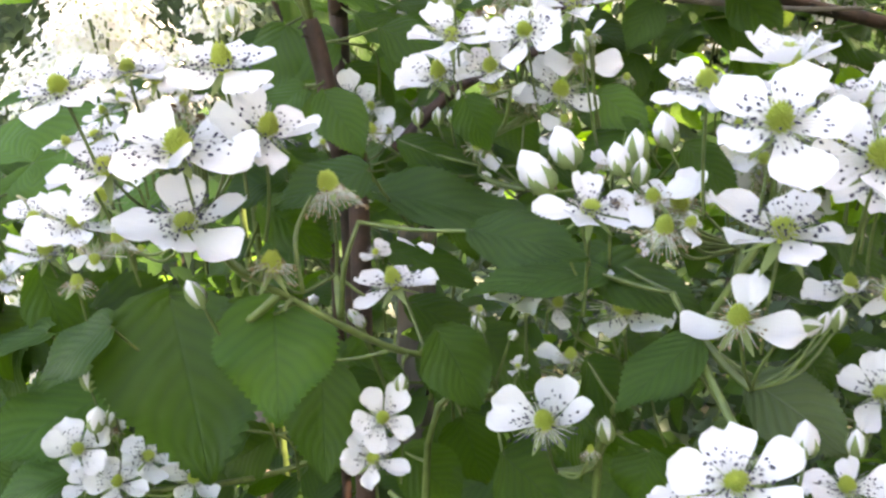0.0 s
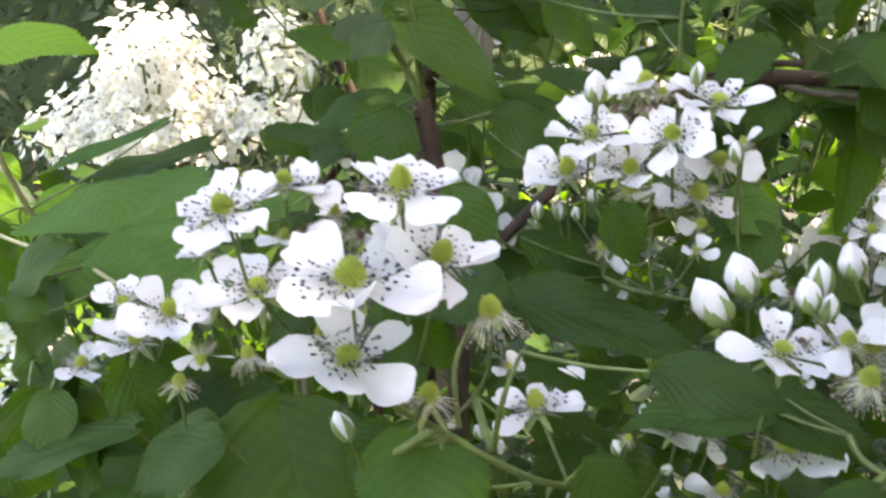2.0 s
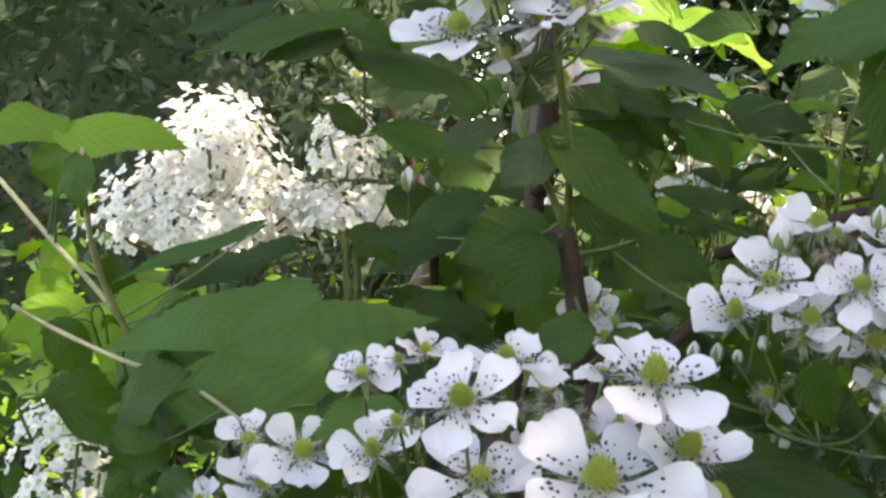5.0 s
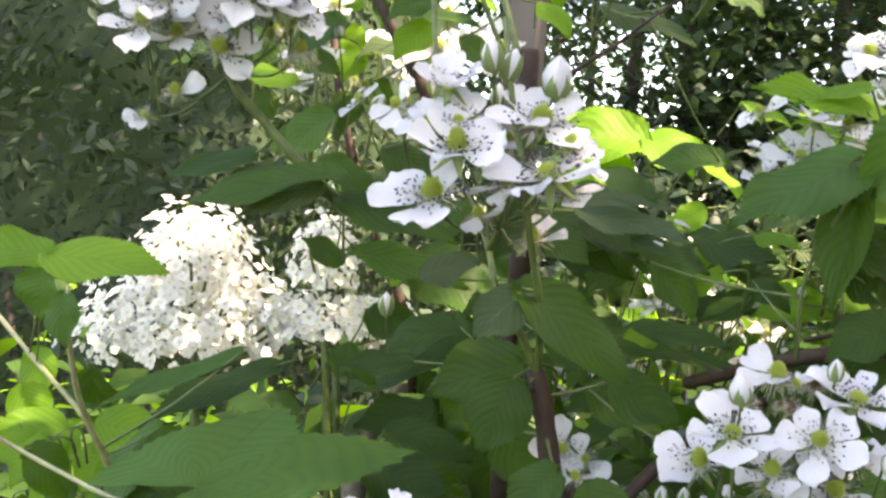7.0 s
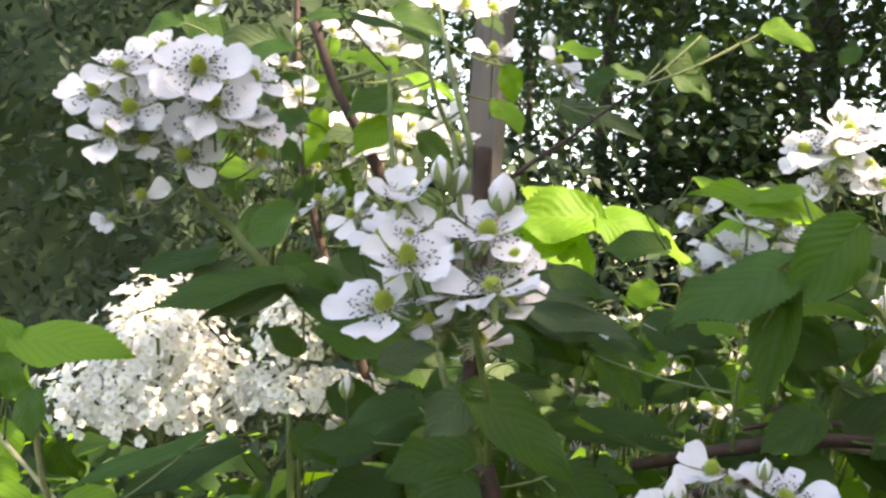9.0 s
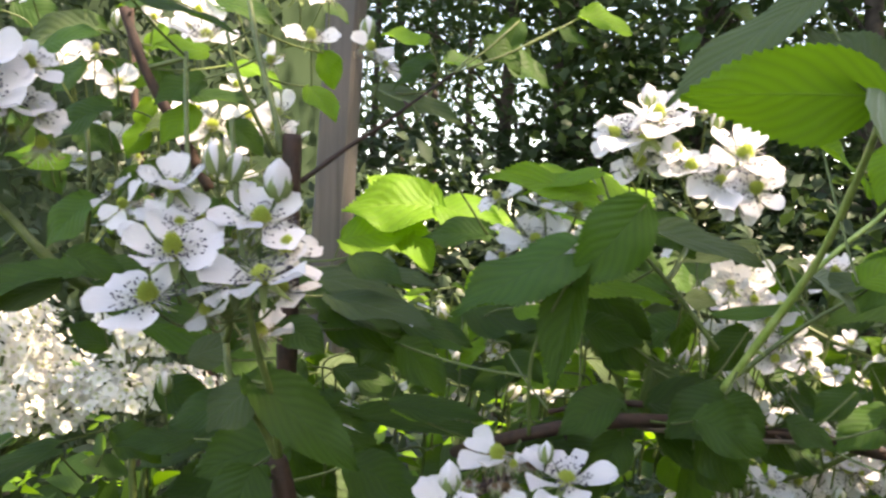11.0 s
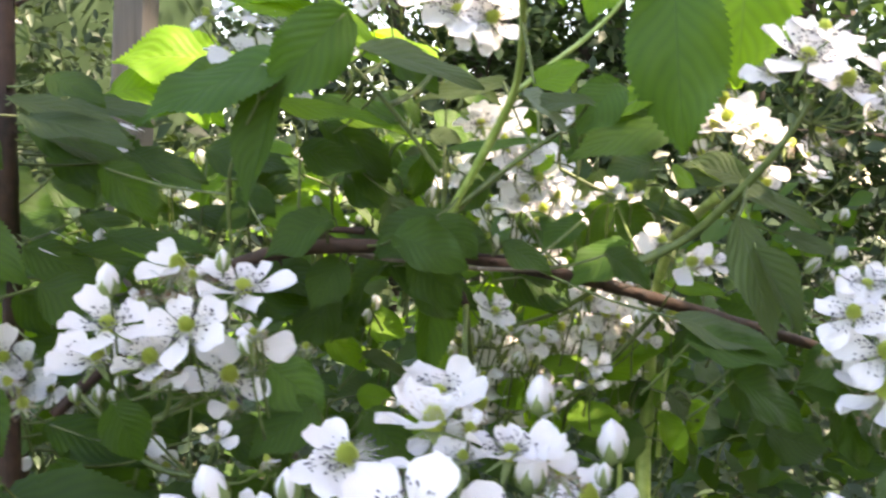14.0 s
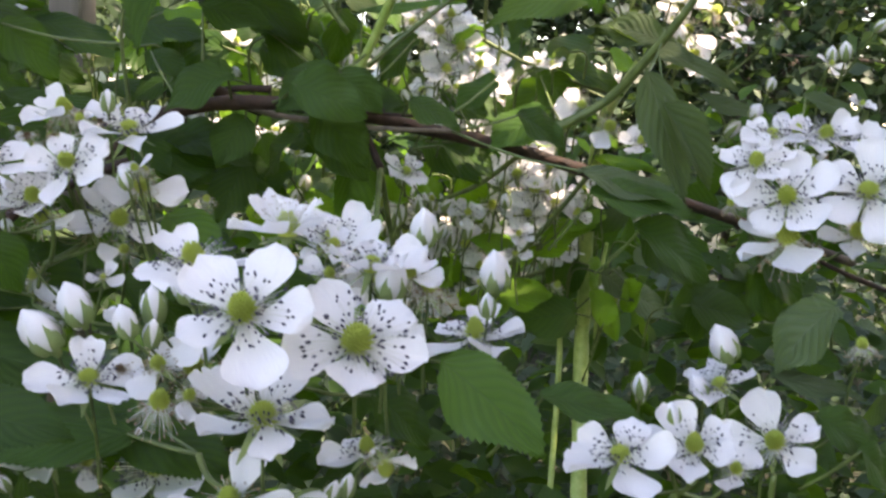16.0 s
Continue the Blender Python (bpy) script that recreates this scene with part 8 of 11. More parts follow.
fill_leaf((0.3233, 0.6855, 1.4022), (0.2998, 0.6942, 1.3696), 0.0314, (0.12, -0.82, 0.64))
fill_leaf((0.0877, 0.6377, 1.4297), (0.1046, 0.6353, 1.4084), 0.0220, (-0.04, -0.56, 0.78))
fill_leaf((0.3339, 0.8343, 1.4014), (0.2857, 0.8502, 1.3870), 0.0416, (-0.26, -0.50, 0.59), "oval", "y")
fill_leaf((0.3811, 0.7898, 1.3956), (0.3479, 0.8059, 1.3878), 0.0299, (0.29, -0.88, 0.47))
fill_leaf((0.2558, 0.8310, 1.3956), (0.2237, 0.8380, 1.3803), 0.0285, (-0.23, -0.64, 0.58))
fill_leaf((0.1490, 0.7901, 1.4278), (0.1200, 0.7743, 1.4099), 0.0302, (0.03, -0.62, 0.49))
fill_leaf((0.3169, 0.7881, 1.4459), (0.2832, 0.7871, 1.4363), 0.0280, (0.27, -0.70, 0.82))
fill_leaf((0.1706, 0.6585, 1.4364), (0.1802, 0.6453, 1.4050), 0.0288, (0.09, -0.72, 0.42))
fill_leaf((0.1401, 0.7514, 1.3647), (0.1536, 0.7666, 1.3228), 0.0378, (0.19, -0.48, 0.57))
fill_leaf((0.2812, 0.7877, 1.4016), (0.3347, 0.7949, 1.3853), 0.0456, (-0.02, -0.54, 0.73))
fill_leaf((0.2383, 0.5882, 1.3630), (0.2762, 0.5994, 1.3525), 0.0333, (0.09, -0.77, 0.65))
fill_leaf((0.1951, 0.6240, 1.4249), (0.1602, 0.6345, 1.4200), 0.0291, (-0.04, -0.53, 0.78))
fill_leaf((0.1174, 0.6369, 1.4181), (0.0766, 0.6428, 1.4185), 0.0326, (-0.24, -0.60, 0.55))
fill_leaf((0.1883, 0.7651, 1.3985), (0.2363, 0.7806, 1.3954), 0.0407, (-0.07, -0.52, 0.73))
fill_leaf((0.0150, 0.6614, 1.3643), (-0.0066, 0.6748, 1.3369), 0.0297, (0.00, -0.42, 0.59))
fill_leaf((0.3102, 0.6087, 1.4083), (0.3499, 0.6008, 1.4024), 0.0332, (0.02, -0.59, 0.86))
fill_leaf((0.1164, 0.7857, 1.4374), (0.1491, 0.7779, 1.4169), 0.0316, (-0.14, -0.81, 0.71))
fill_leaf((0.0537, 0.7246, 1.3604), (0.0118, 0.7129, 1.3598), 0.0346, (0.06, -0.68, 0.85))
fill_leaf((0.1811, 0.5817, 1.4331), (0.1827, 0.5960, 1.4027), 0.0271, (0.05, -0.46, 0.76))
fill_leaf((0.2163, 0.7826, 1.4273), (0.2568, 0.7956, 1.4203), 0.0348, (-0.26, -0.63, 0.72))
fill_leaf((0.1552, 0.6200, 1.4232), (0.1274, 0.6327, 1.4183), 0.0244, (-0.09, -0.44, 0.61))
fill_leaf((0.0675, 0.6795, 1.4301), (0.0753, 0.6665, 1.3986), 0.0284, (-0.21, -0.53, 0.65))
fill_leaf((0.1833, 0.6641, 1.3723), (0.1437, 0.6768, 1.3658), 0.0330, (-0.14, -0.58, 0.84))
fill_leaf((0.1582, 0.5904, 1.3679), (0.1340, 0.6033, 1.3490), 0.0260, (0.22, -0.54, 0.78))
fill_leaf((0.0259, 0.6547, 1.3438), (-0.0023, 0.6559, 1.3273), 0.0257, (-0.10, -0.45, 0.43))
fill_leaf((0.3951, 0.6002, 1.2675), (0.4335, 0.5916, 1.2606), 0.0323, (0.24, -0.65, 0.45))
fill_leaf((0.3690, 0.7337, 1.2825), (0.3410, 0.7394, 1.2505), 0.0338, (-0.08, -0.44, 0.59))
fill_leaf((0.5109, 0.6743, 1.3141), (0.4739, 0.6753, 1.3022), 0.0316, (-0.14, -0.68, 0.89))
fill_leaf((0.3619, 0.7398, 1.2419), (0.3409, 0.7504, 1.2154), 0.0276, (0.23, -0.76, 0.44))
fill_leaf((0.3406, 0.6619, 1.2521), (0.2967, 0.6621, 1.2496), 0.0331, (-0.13, -0.77, 0.53))
fill_leaf((0.3959, 0.6064, 1.2783), (0.4020, 0.5973, 1.2451), 0.0288, (-0.03, -0.52, 0.52))
fill_leaf((0.4932, 0.6629, 1.3042), (0.4511, 0.6688, 1.2912), 0.0359, (0.23, -0.71, 0.75))
fill_leaf((0.3816, 0.6792, 1.3217), (0.3335, 0.6783, 1.3154), 0.0344, (0.06, -0.70, 0.43))
fill_leaf((0.0549, 0.5994, 1.3044), (0.0180, 0.5842, 1.2993), 0.0321, (0.10, -0.61, 0.82))
fill_leaf((-0.0105, 0.5641, 1.3104), (-0.0382, 0.5753, 1.2703), 0.0401, (-0.00, -0.40, 0.80))
fill_leaf((0.0937, 0.5711, 1.3667), (0.1328, 0.5521, 1.3647), 0.0341, (0.21, -0.52, 0.81))
fill_leaf((0.0032, 0.5229, 1.3189), (0.0400, 0.5213, 1.3039), 0.0318, (0.15, -0.65, 0.62))
fill_leaf((-0.0338, 0.5715, 1.3638), (-0.0798, 0.5599, 1.3518), 0.0391, (0.24, -0.67, 0.40))
fill_leaf((0.0101, 0.5600, 1.3039), (0.0555, 0.5516, 1.2888), 0.0387, (0.07, -0.82, 0.71))
fill_leaf((-0.0946, 0.6313, 1.2932), (-0.0540, 0.6495, 1.2827), 0.0368, (-0.08, -0.44, 0.51))
fill_leaf((0.0789, 0.5489, 1.3601), (0.1249, 0.5632, 1.3584), 0.0387, (0.28, -0.54, 0.66))
fill_leaf((0.0632, 0.5927, 1.2962), (0.0046, 0.5797, 1.2946), 0.0477, (-0.05, -0.73, 0.73))
fill_leaf((0.0653, 0.4695, 1.2089), (0.0244, 0.4545, 1.2102), 0.0353, (0.28, -0.48, 0.72))
fill_leaf((-0.0136, 0.4363, 1.2227), (0.0174, 0.4541, 1.2144), 0.0299, (-0.30, -0.67, 0.88))
fill_leaf((0.0632, 0.4602, 1.1639), (0.0220, 0.4625, 1.1479), 0.0356, (0.23, -0.53, 0.69))
fill_leaf((0.0390, 0.4273, 1.1993), (0.0483, 0.4384, 1.1607), 0.0300, (-0.12, -0.81, 0.44))
fill_leaf((-0.0528, 0.4630, 1.1781), (-0.0849, 0.4684, 1.1578), 0.0293, (0.21, -0.79, 0.55))
fill_leaf((0.1113, 0.4891, 1.1523), (0.0784, 0.4885, 1.1228), 0.0354, (0.23, -0.51, 0.55))
fill_leaf((-0.0274, 0.4132, 1.2095), (0.0051, 0.4310, 1.1871), 0.0329, (-0.12, -0.87, 0.55))
fill_leaf((-0.0614, 0.4455, 1.1877), (-0.1168, 0.4576, 1.1800), 0.0422, (-0.10, -0.82, 0.65))
fill_leaf((0.0534, 0.4976, 1.1825), (0.0870, 0.5089, 1.1655), 0.0319, (0.19, -0.65, 0.57))
fill_leaf((0.0897, 0.4576, 1.1865), (0.0700, 0.4595, 1.1527), 0.0316, (-0.22, -0.62, 0.84))
fill_leaf((0.0786, 0.5057, 1.1818), (0.1126, 0.5148, 1.1660), 0.0312, (0.04, -0.69, 0.75))
fill_leaf((-0.0862, 0.4654, 1.2202), (-0.1088, 0.4644, 1.1967), 0.0267, (-0.20, -0.57, 0.75))
fill_leaf((0.0909, 0.4972, 1.1697), (0.0951, 0.4924, 1.1395), 0.0253, (-0.23, -0.84, 0.59))
fill_leaf((0.1107, 0.4525, 1.1630), (0.0701, 0.4406, 1.1521), 0.0352, (0.14, -0.63, 0.54))
fill_leaf((-0.1088, 0.5645, 1.3088), (-0.0685, 0.5509, 1.3029), 0.0348, (0.01, -0.46, 0.59))
fill_leaf((-0.1291, 0.5088, 1.2386), (-0.1386, 0.4916, 1.2100), 0.0284, (0.17, -0.55, 0.57))
fill_leaf((-0.2311, 0.4771, 1.2118), (-0.2029, 0.4977, 1.1846), 0.0332, (-0.17, -0.89, 0.79))
fill_leaf((-0.2248, 0.5585, 1.3046), (-0.1735, 0.5771, 1.3021), 0.0444, (0.24, -0.72, 0.79))
fill_leaf((-0.1336, 0.5003, 1.2882), (-0.0979, 0.4937, 1.2844), 0.0297, (-0.01, -0.41, 0.55))
fill_leaf((-0.1326, 0.5673, 1.2125), (-0.1435, 0.5627, 1.1676), 0.0379, (-0.13, -0.42, 0.53))
fill_leaf((-0.2073, 0.5011, 1.2840), (-0.2193, 0.4916, 1.2483), 0.0318, (0.06, -0.50, 0.86))
fill_leaf((-0.2607, 0.5174, 1.2819), (-0.2179, 0.5341, 1.2646), 0.0401, (0.16, -0.48, 0.70))
fill_leaf((-0.1028, 0.4831, 1.2092), (-0.0709, 0.4733, 1.2095), 0.0273, (-0.07, -0.82, 0.83))
fill_leaf((-0.1622, 0.5773, 1.2695), (-0.1891, 0.5909, 1.2357), 0.0370, (-0.15, -0.70, 0.87))
fill_leaf((-0.2025, 0.5335, 1.2793), (-0.1538, 0.5278, 1.2782), 0.0400, (-0.01, -0.67, 0.79))
fill_leaf((-0.0508, 0.9005, 1.3482), (-0.1058, 0.8890, 1.2941), 0.0593, (0.13, -0.75, 0.52))
fill_leaf((-0.0851, 0.8739, 1.2827), (-0.1497, 0.8581, 1.2745), 0.0532, (-0.01, -0.65, 0.72))
fill_leaf((-0.0241, 0.9138, 1.3535), (0.0721, 0.9111, 1.3456), 0.0766, (0.02, -0.79, 0.83))
fill_leaf((-0.1071, 0.9240, 1.2985), (-0.0386, 0.9462, 1.2833), 0.0589, (0.17, -0.62, 0.89))
fill_leaf((-0.0484, 0.8847, 1.2826), (-0.0931, 0.8995, 1.2288), 0.0570, (0.28, -0.56, 0.65))
fill_leaf((-0.0532, 0.8344, 1.3475), (-0.1187, 0.8340, 1.3378), 0.0525, (-0.17, -0.62, 0.56))
fill_leaf((-0.0251, 0.8951, 1.3802), (-0.0309, 0.9120, 1.3213), 0.0498, (0.10, -0.83, 0.45))
fill_leaf((-0.0429, 0.9316, 1.3252), (-0.1058, 0.9123, 1.3139), 0.0528, (-0.05, -0.40, 0.53))
fill_leaf((-0.0476, 0.8271, 1.3100), (-0.0360, 0.8100, 1.2572), 0.0461, (-0.21, -0.89, 0.68))
fill_leaf((-0.0470, 0.8379, 1.2895), (0.0356, 0.8562, 1.2762), 0.0642, (0.05, -0.72, 0.65))
fill_leaf((-0.0653, 0.9063, 1.3130), (-0.0253, 0.9255, 1.2631), 0.0543, (-0.23, -0.60, 0.41))
fill_leaf((0.1336, 0.6553, 1.4358), (0.1561, 0.6553, 1.4295), 0.0187, (-0.26, -0.44, 0.85), "oval", "p")
fill_leaf((0.2072, 0.6783, 1.3607), (0.2133, 0.6924, 1.3411), 0.0202, (-0.16, -0.66, 0.84), "oval", "y")
fill_leaf((0.0911, 0.6046, 1.4344), (0.1101, 0.5887, 1.4304), 0.0200, (0.24, -0.65, 0.79), "oval", "y")
fill_leaf((0.1694, 0.6656, 1.4434), (0.1723, 0.6665, 1.4322), 0.0094, (0.10, -0.58, 0.70), "oval", "y")
fill_leaf((0.0452, 0.7220, 1.4317), (0.0268, 0.7274, 1.4157), 0.0198, (-0.09, -0.49, 0.51), "oval", "p")
fill_leaf((0.1598, 0.6763, 1.3996), (0.1816, 0.6682, 1.3925), 0.0193, (0.25, -0.57, 0.42), "oval", "y")
fill_leaf((0.2597, 0.6088, 1.4282), (0.2451, 0.6240, 1.4238), 0.0171, (-0.10, -0.75, 0.78), "oval", "y")
fill_leaf((0.1814, 0.6802, 1.3638), (0.1583, 0.6769, 1.3616), 0.0178, (0.17, -0.76, 0.50))
fill_leaf((0.2975, 0.7341, 1.4089), (0.2772, 0.7235, 1.3971), 0.0170, (0.22, -0.68, 0.87))
fill_leaf((0.2912, 0.7921, 1.4438), (0.2865, 0.8000, 1.4265), 0.0158, (0.23, -0.70, 0.75), "oval", "y")
fill_leaf((0.2525, 0.7927, 1.4107), (0.2599, 0.8007, 1.3902), 0.0188, (-0.28, -0.54, 0.60), "oval", "p")
fill_leaf((0.2052, 0.6440, 1.3960), (0.2217, 0.6400, 1.3951), 0.0135, (0.29, -0.71, 0.83), "oval", "y")
fill_leaf((0.1908, 0.6866, 1.4184), (0.1735, 0.7016, 1.4091), 0.0194, (0.27, -0.66, 0.77), "oval", "p")
fill_leaf((0.0866, 0.7334, 1.3597), (0.0688, 0.7402, 1.3583), 0.0150, (0.08, -0.70, 0.52))
fill_leaf((0.1586, 0.7452, 1.4499), (0.1465, 0.7540, 1.4367), 0.0158, (-0.30, -0.70, 0.80), "oval", "p")
fill_leaf((0.2336, 0.7087, 1.3924), (0.2375, 0.7248, 1.3667), 0.0228, (-0.22, -0.64, 0.58), "oval", "p")
fill_leaf((0.2911, 0.6203, 1.4591), (0.2855, 0.6383, 1.4425), 0.0202, (0.15, -0.61, 0.89), "oval", "p")
fill_leaf((0.2589, 0.6905, 1.3948), (0.2720, 0.6823, 1.3821), 0.0162, (0.11, -0.61, 0.84))
fill_leaf((0.3705, 0.7310, 1.3852), (0.3614, 0.7326, 1.3754), 0.0108, (-0.22, -0.56, 0.85))
fill_leaf((0.1677, 0.6681, 1.3763), (0.1910, 0.6819, 1.3702), 0.0178, (0.10, -0.89, 0.56))
fill_leaf((0.2812, 0.7116, 1.3671), (0.2728, 0.7084, 1.3542), 0.0127, (-0.21, -0.50, 0.72))
fill_leaf((0.3375, 0.7502, 1.3905), (0.3433, 0.7639, 1.3740), 0.0180, (0.22, -0.49, 0.80))
fill_leaf((0.3060, 0.7209, 1.4032), (0.2870, 0.7361, 1.3967), 0.0198, (0.22, -0.82, 0.40), "oval", "y")
fill_leaf((0.2404, 0.7329, 1.3706), (0.2644, 0.7248, 1.3707), 0.0200, (-0.02, -0.54, 0.58), "oval", "p")
fill_leaf((0.1938, 0.7907, 1.4425), (0.2248, 0.7817, 1.4374), 0.0260, (-0.07, -0.64, 0.74), "oval", "y")
fill_leaf((0.3105, 0.5946, 1.4157), (0.3011, 0.6087, 1.4082), 0.0132, (-0.07, -0.84, 0.49), "oval", "p")
fill_leaf((0.0540, 0.7873, 1.4293), (0.0282, 0.7785, 1.4238), 0.0221, (-0.19, -0.62, 0.48), "oval", "y")
fill_leaf((0.3345, 0.7883, 1.4639), (0.3254, 0.7783, 1.4392), 0.0217, (0.28, -0.85, 0.88))
fill_leaf((0.2106, 0.7474, 1.4372), (0.1834, 0.7301, 1.4337), 0.0218, (-0.16, -0.86, 0.64), "oval", "y")
fill_leaf((0.1735, 0.6441, 1.4063), (0.1842, 0.6367, 1.3918), 0.0157, (-0.04, -0.42, 0.53))
fill_leaf((0.0999, 0.7695, 1.4522), (0.0765, 0.7759, 1.4382), 0.0221, (0.01, -0.83, 0.46), "oval", "y")
fill_leaf((0.3345, 0.6005, 1.3726), (0.3446, 0.5975, 1.3628), 0.0119, (-0.15, -0.45, 0.53), "oval", "y")
fill_leaf((0.1057, 0.6074, 1.3679), (0.1114, 0.5903, 1.3611), 0.0121, (0.03, -0.70, 0.53), "oval", "p")
fill_leaf((0.2712, 0.6777, 1.4355), (0.2831, 0.6796, 1.4193), 0.0165, (0.18, -0.72, 0.44), "oval", "y")
fill_leaf((0.3946, 0.7607, 1.4276), (0.4186, 0.7668, 1.4175), 0.0219, (0.20, -0.59, 0.47), "oval", "y")
fill_leaf((0.0470, 0.7240, 1.4266), (0.0269, 0.7193, 1.4088), 0.0217, (0.22, -0.70, 0.46), "oval", "p")
fill_leaf((0.0673, 0.7227, 1.4424), (0.0872, 0.7366, 1.4362), 0.0204, (-0.10, -0.48, 0.86))
fill_leaf((0.1289, 0.6863, 1.4180), (0.1179, 0.6910, 1.4008), 0.0167, (0.02, -0.68, 0.73), "oval", "y")
fill_leaf((0.1650, 0.7742, 1.4259), (0.1929, 0.7693, 1.4207), 0.0229, (0.13, -0.89, 0.61), "oval", "p")
fill_leaf((0.0001, 0.7377, 1.4302), (0.0234, 0.7194, 1.4260), 0.0203, (-0.18, -0.75, 0.60), "oval", "p")
fill_leaf((0.1264, 0.5935, 1.3843), (0.1434, 0.5773, 1.3764), 0.0197, (0.13, -0.63, 0.57), "oval", "y")
fill_leaf((0.0047, 0.7871, 1.3674), (-0.0186, 0.7800, 1.3527), 0.0224, (0.26, -0.65, 0.44), "oval", "y")
fill_leaf((0.1526, 0.6049, 1.4246), (0.1721, 0.6121, 1.4227), 0.0169, (0.22, -0.51, 0.87))
fill_leaf((0.0959, 0.6707, 1.4004), (0.1087, 0.6527, 1.3894), 0.0199, (0.18, -0.47, 0.74), "oval", "y")
fill_leaf((0.0841, 0.7793, 1.3477), (0.0770, 0.7799, 1.3373), 0.0100, (0.03, -0.83, 0.72))
fill_leaf((0.0514, 0.6686, 1.3727), (0.0341, 0.6791, 1.3657), 0.0169, (0.24, -0.65, 0.74), "oval", "y")
fill_leaf((0.1658, 0.7609, 1.3998), (0.1849, 0.7670, 1.3904), 0.0179, (-0.08, -0.89, 0.68), "oval", "y")
fill_leaf((0.1716, 0.7489, 1.4061), (0.1523, 0.7618, 1.4010), 0.0187, (-0.10, -0.46, 0.84), "oval", "y")
fill_leaf((0.1041, 0.7683, 1.4197), (0.1261, 0.7685, 1.4105), 0.0191, (-0.22, -0.51, 0.60))
fill_leaf((0.1957, 0.6944, 1.3777), (0.1890, 0.7073, 1.3660), 0.0135, (0.19, -0.69, 0.48))
fill_leaf((0.0392, 0.5933, 1.3794), (0.0184, 0.5927, 1.3746), 0.0155, (-0.07, -0.84, 0.49), "oval", "y")
fill_leaf((0.1859, 0.5969, 1.4418), (0.2033, 0.5928, 1.4398), 0.0144, (-0.04, -0.67, 0.54), "oval", "p")
fill_leaf((0.0722, 0.5992, 1.4134), (0.0548, 0.6108, 1.4012), 0.0191, (0.17, -0.65, 0.77), "oval", "y")
fill_leaf((0.0261, 0.6299, 1.3749), (0.0140, 0.6359, 1.3685), 0.0114, (-0.07, -0.77, 0.55))
fill_leaf((0.1943, 0.6504, 1.4314), (0.1770, 0.6473, 1.4316), 0.0142, (0.14, -0.75, 0.52), "oval", "p")
fill_leaf((0.1512, 0.7506, 1.3850), (0.1318, 0.7332, 1.3733), 0.0186, (0.27, -0.81, 0.47), "oval", "p")
fill_leaf((0.1987, 0.6937, 1.4172), (0.1977, 0.7056, 1.3936), 0.0213, (0.23, -0.49, 0.70), "oval", "y")
fill_leaf((0.1178, 0.7181, 1.4002), (0.1177, 0.7029, 1.3792), 0.0204, (0.17, -0.76, 0.76), "oval", "y")
fill_leaf((0.0392, 0.7621, 1.3499), (0.0262, 0.7664, 1.3435), 0.0118, (-0.19, -0.63, 0.58))
fill_leaf((0.1474, 0.6630, 1.3817), (0.1651, 0.6542, 1.3801), 0.0156, (0.17, -0.68, 0.69))
fill_leaf((0.1116, 0.7343, 1.4203), (0.1350, 0.7281, 1.4193), 0.0191, (-0.17, -0.85, 0.47))
fill_leaf((0.0451, 0.7467, 1.3998), (0.0689, 0.7433, 1.3954), 0.0194, (-0.29, -0.54, 0.75), "oval", "y")
fill_leaf((0.1161, 0.6025, 1.3985), (0.0907, 0.6113, 1.3915), 0.0218, (0.13, -0.46, 0.67), "oval", "y")
fill_leaf((0.2203, 0.6348, 1.3668), (0.2282, 0.6226, 1.3663), 0.0115, (0.15, -0.41, 0.44))
fill_leaf((0.0767, 0.6515, 1.4234), (0.0693, 0.6463, 1.4135), 0.0108, (0.09, -0.41, 0.59), "oval", "y")
fill_leaf((0.2317, 0.7149, 1.4115), (0.2227, 0.6996, 1.3947), 0.0163, (-0.21, -0.61, 0.50), "oval", "y")
fill_leaf((0.2893, 0.7388, 1.3169), (0.3027, 0.7489, 1.2934), 0.0236, (-0.13, -0.55, 0.70), "oval", "y")
fill_leaf((0.3685, 0.6892, 1.2739), (0.3931, 0.6851, 1.2574), 0.0243, (-0.02, -0.72, 0.70), "oval", "p")
fill_leaf((0.4179, 0.7842, 1.2546), (0.4206, 0.7906, 1.2319), 0.0193, (0.23, -0.83, 0.75))
fill_leaf((0.2490, 0.7055, 1.3408), (0.2242, 0.7217, 1.3303), 0.0244, (0.05, -0.56, 0.46), "oval", "y")
fill_leaf((0.2647, 0.7136, 1.2849), (0.2674, 0.7066, 1.2618), 0.0199, (-0.08, -0.72, 0.81), "oval", "p")
fill_leaf((0.3104, 0.7580, 1.2862), (0.2746, 0.7439, 1.2802), 0.0303, (-0.10, -0.42, 0.64), "oval", "y")
fill_leaf((0.2038, 0.6664, 1.2674), (0.1808, 0.6564, 1.2564), 0.0212, (0.20, -0.81, 0.83), "oval", "y")
fill_leaf((0.3776, 0.7539, 1.2931), (0.3549, 0.7459, 1.2906), 0.0162, (0.21, -0.66, 0.69))
fill_leaf((0.3066, 0.8066, 1.2970), (0.3245, 0.7954, 1.2934), 0.0169, (-0.06, -0.46, 0.69), "oval", "y")
fill_leaf((0.2901, 0.6894, 1.2635), (0.2779, 0.6925, 1.2430), 0.0189, (-0.19, -0.59, 0.68), "oval", "y")
fill_leaf((0.3677, 0.7489, 1.2982), (0.3431, 0.7620, 1.2783), 0.0267, (0.14, -0.55, 0.53), "oval", "y")
fill_leaf((0.2535, 0.7823, 1.2599), (0.2278, 0.7993, 1.2403), 0.0282, (-0.23, -0.67, 0.70), "oval", "y")
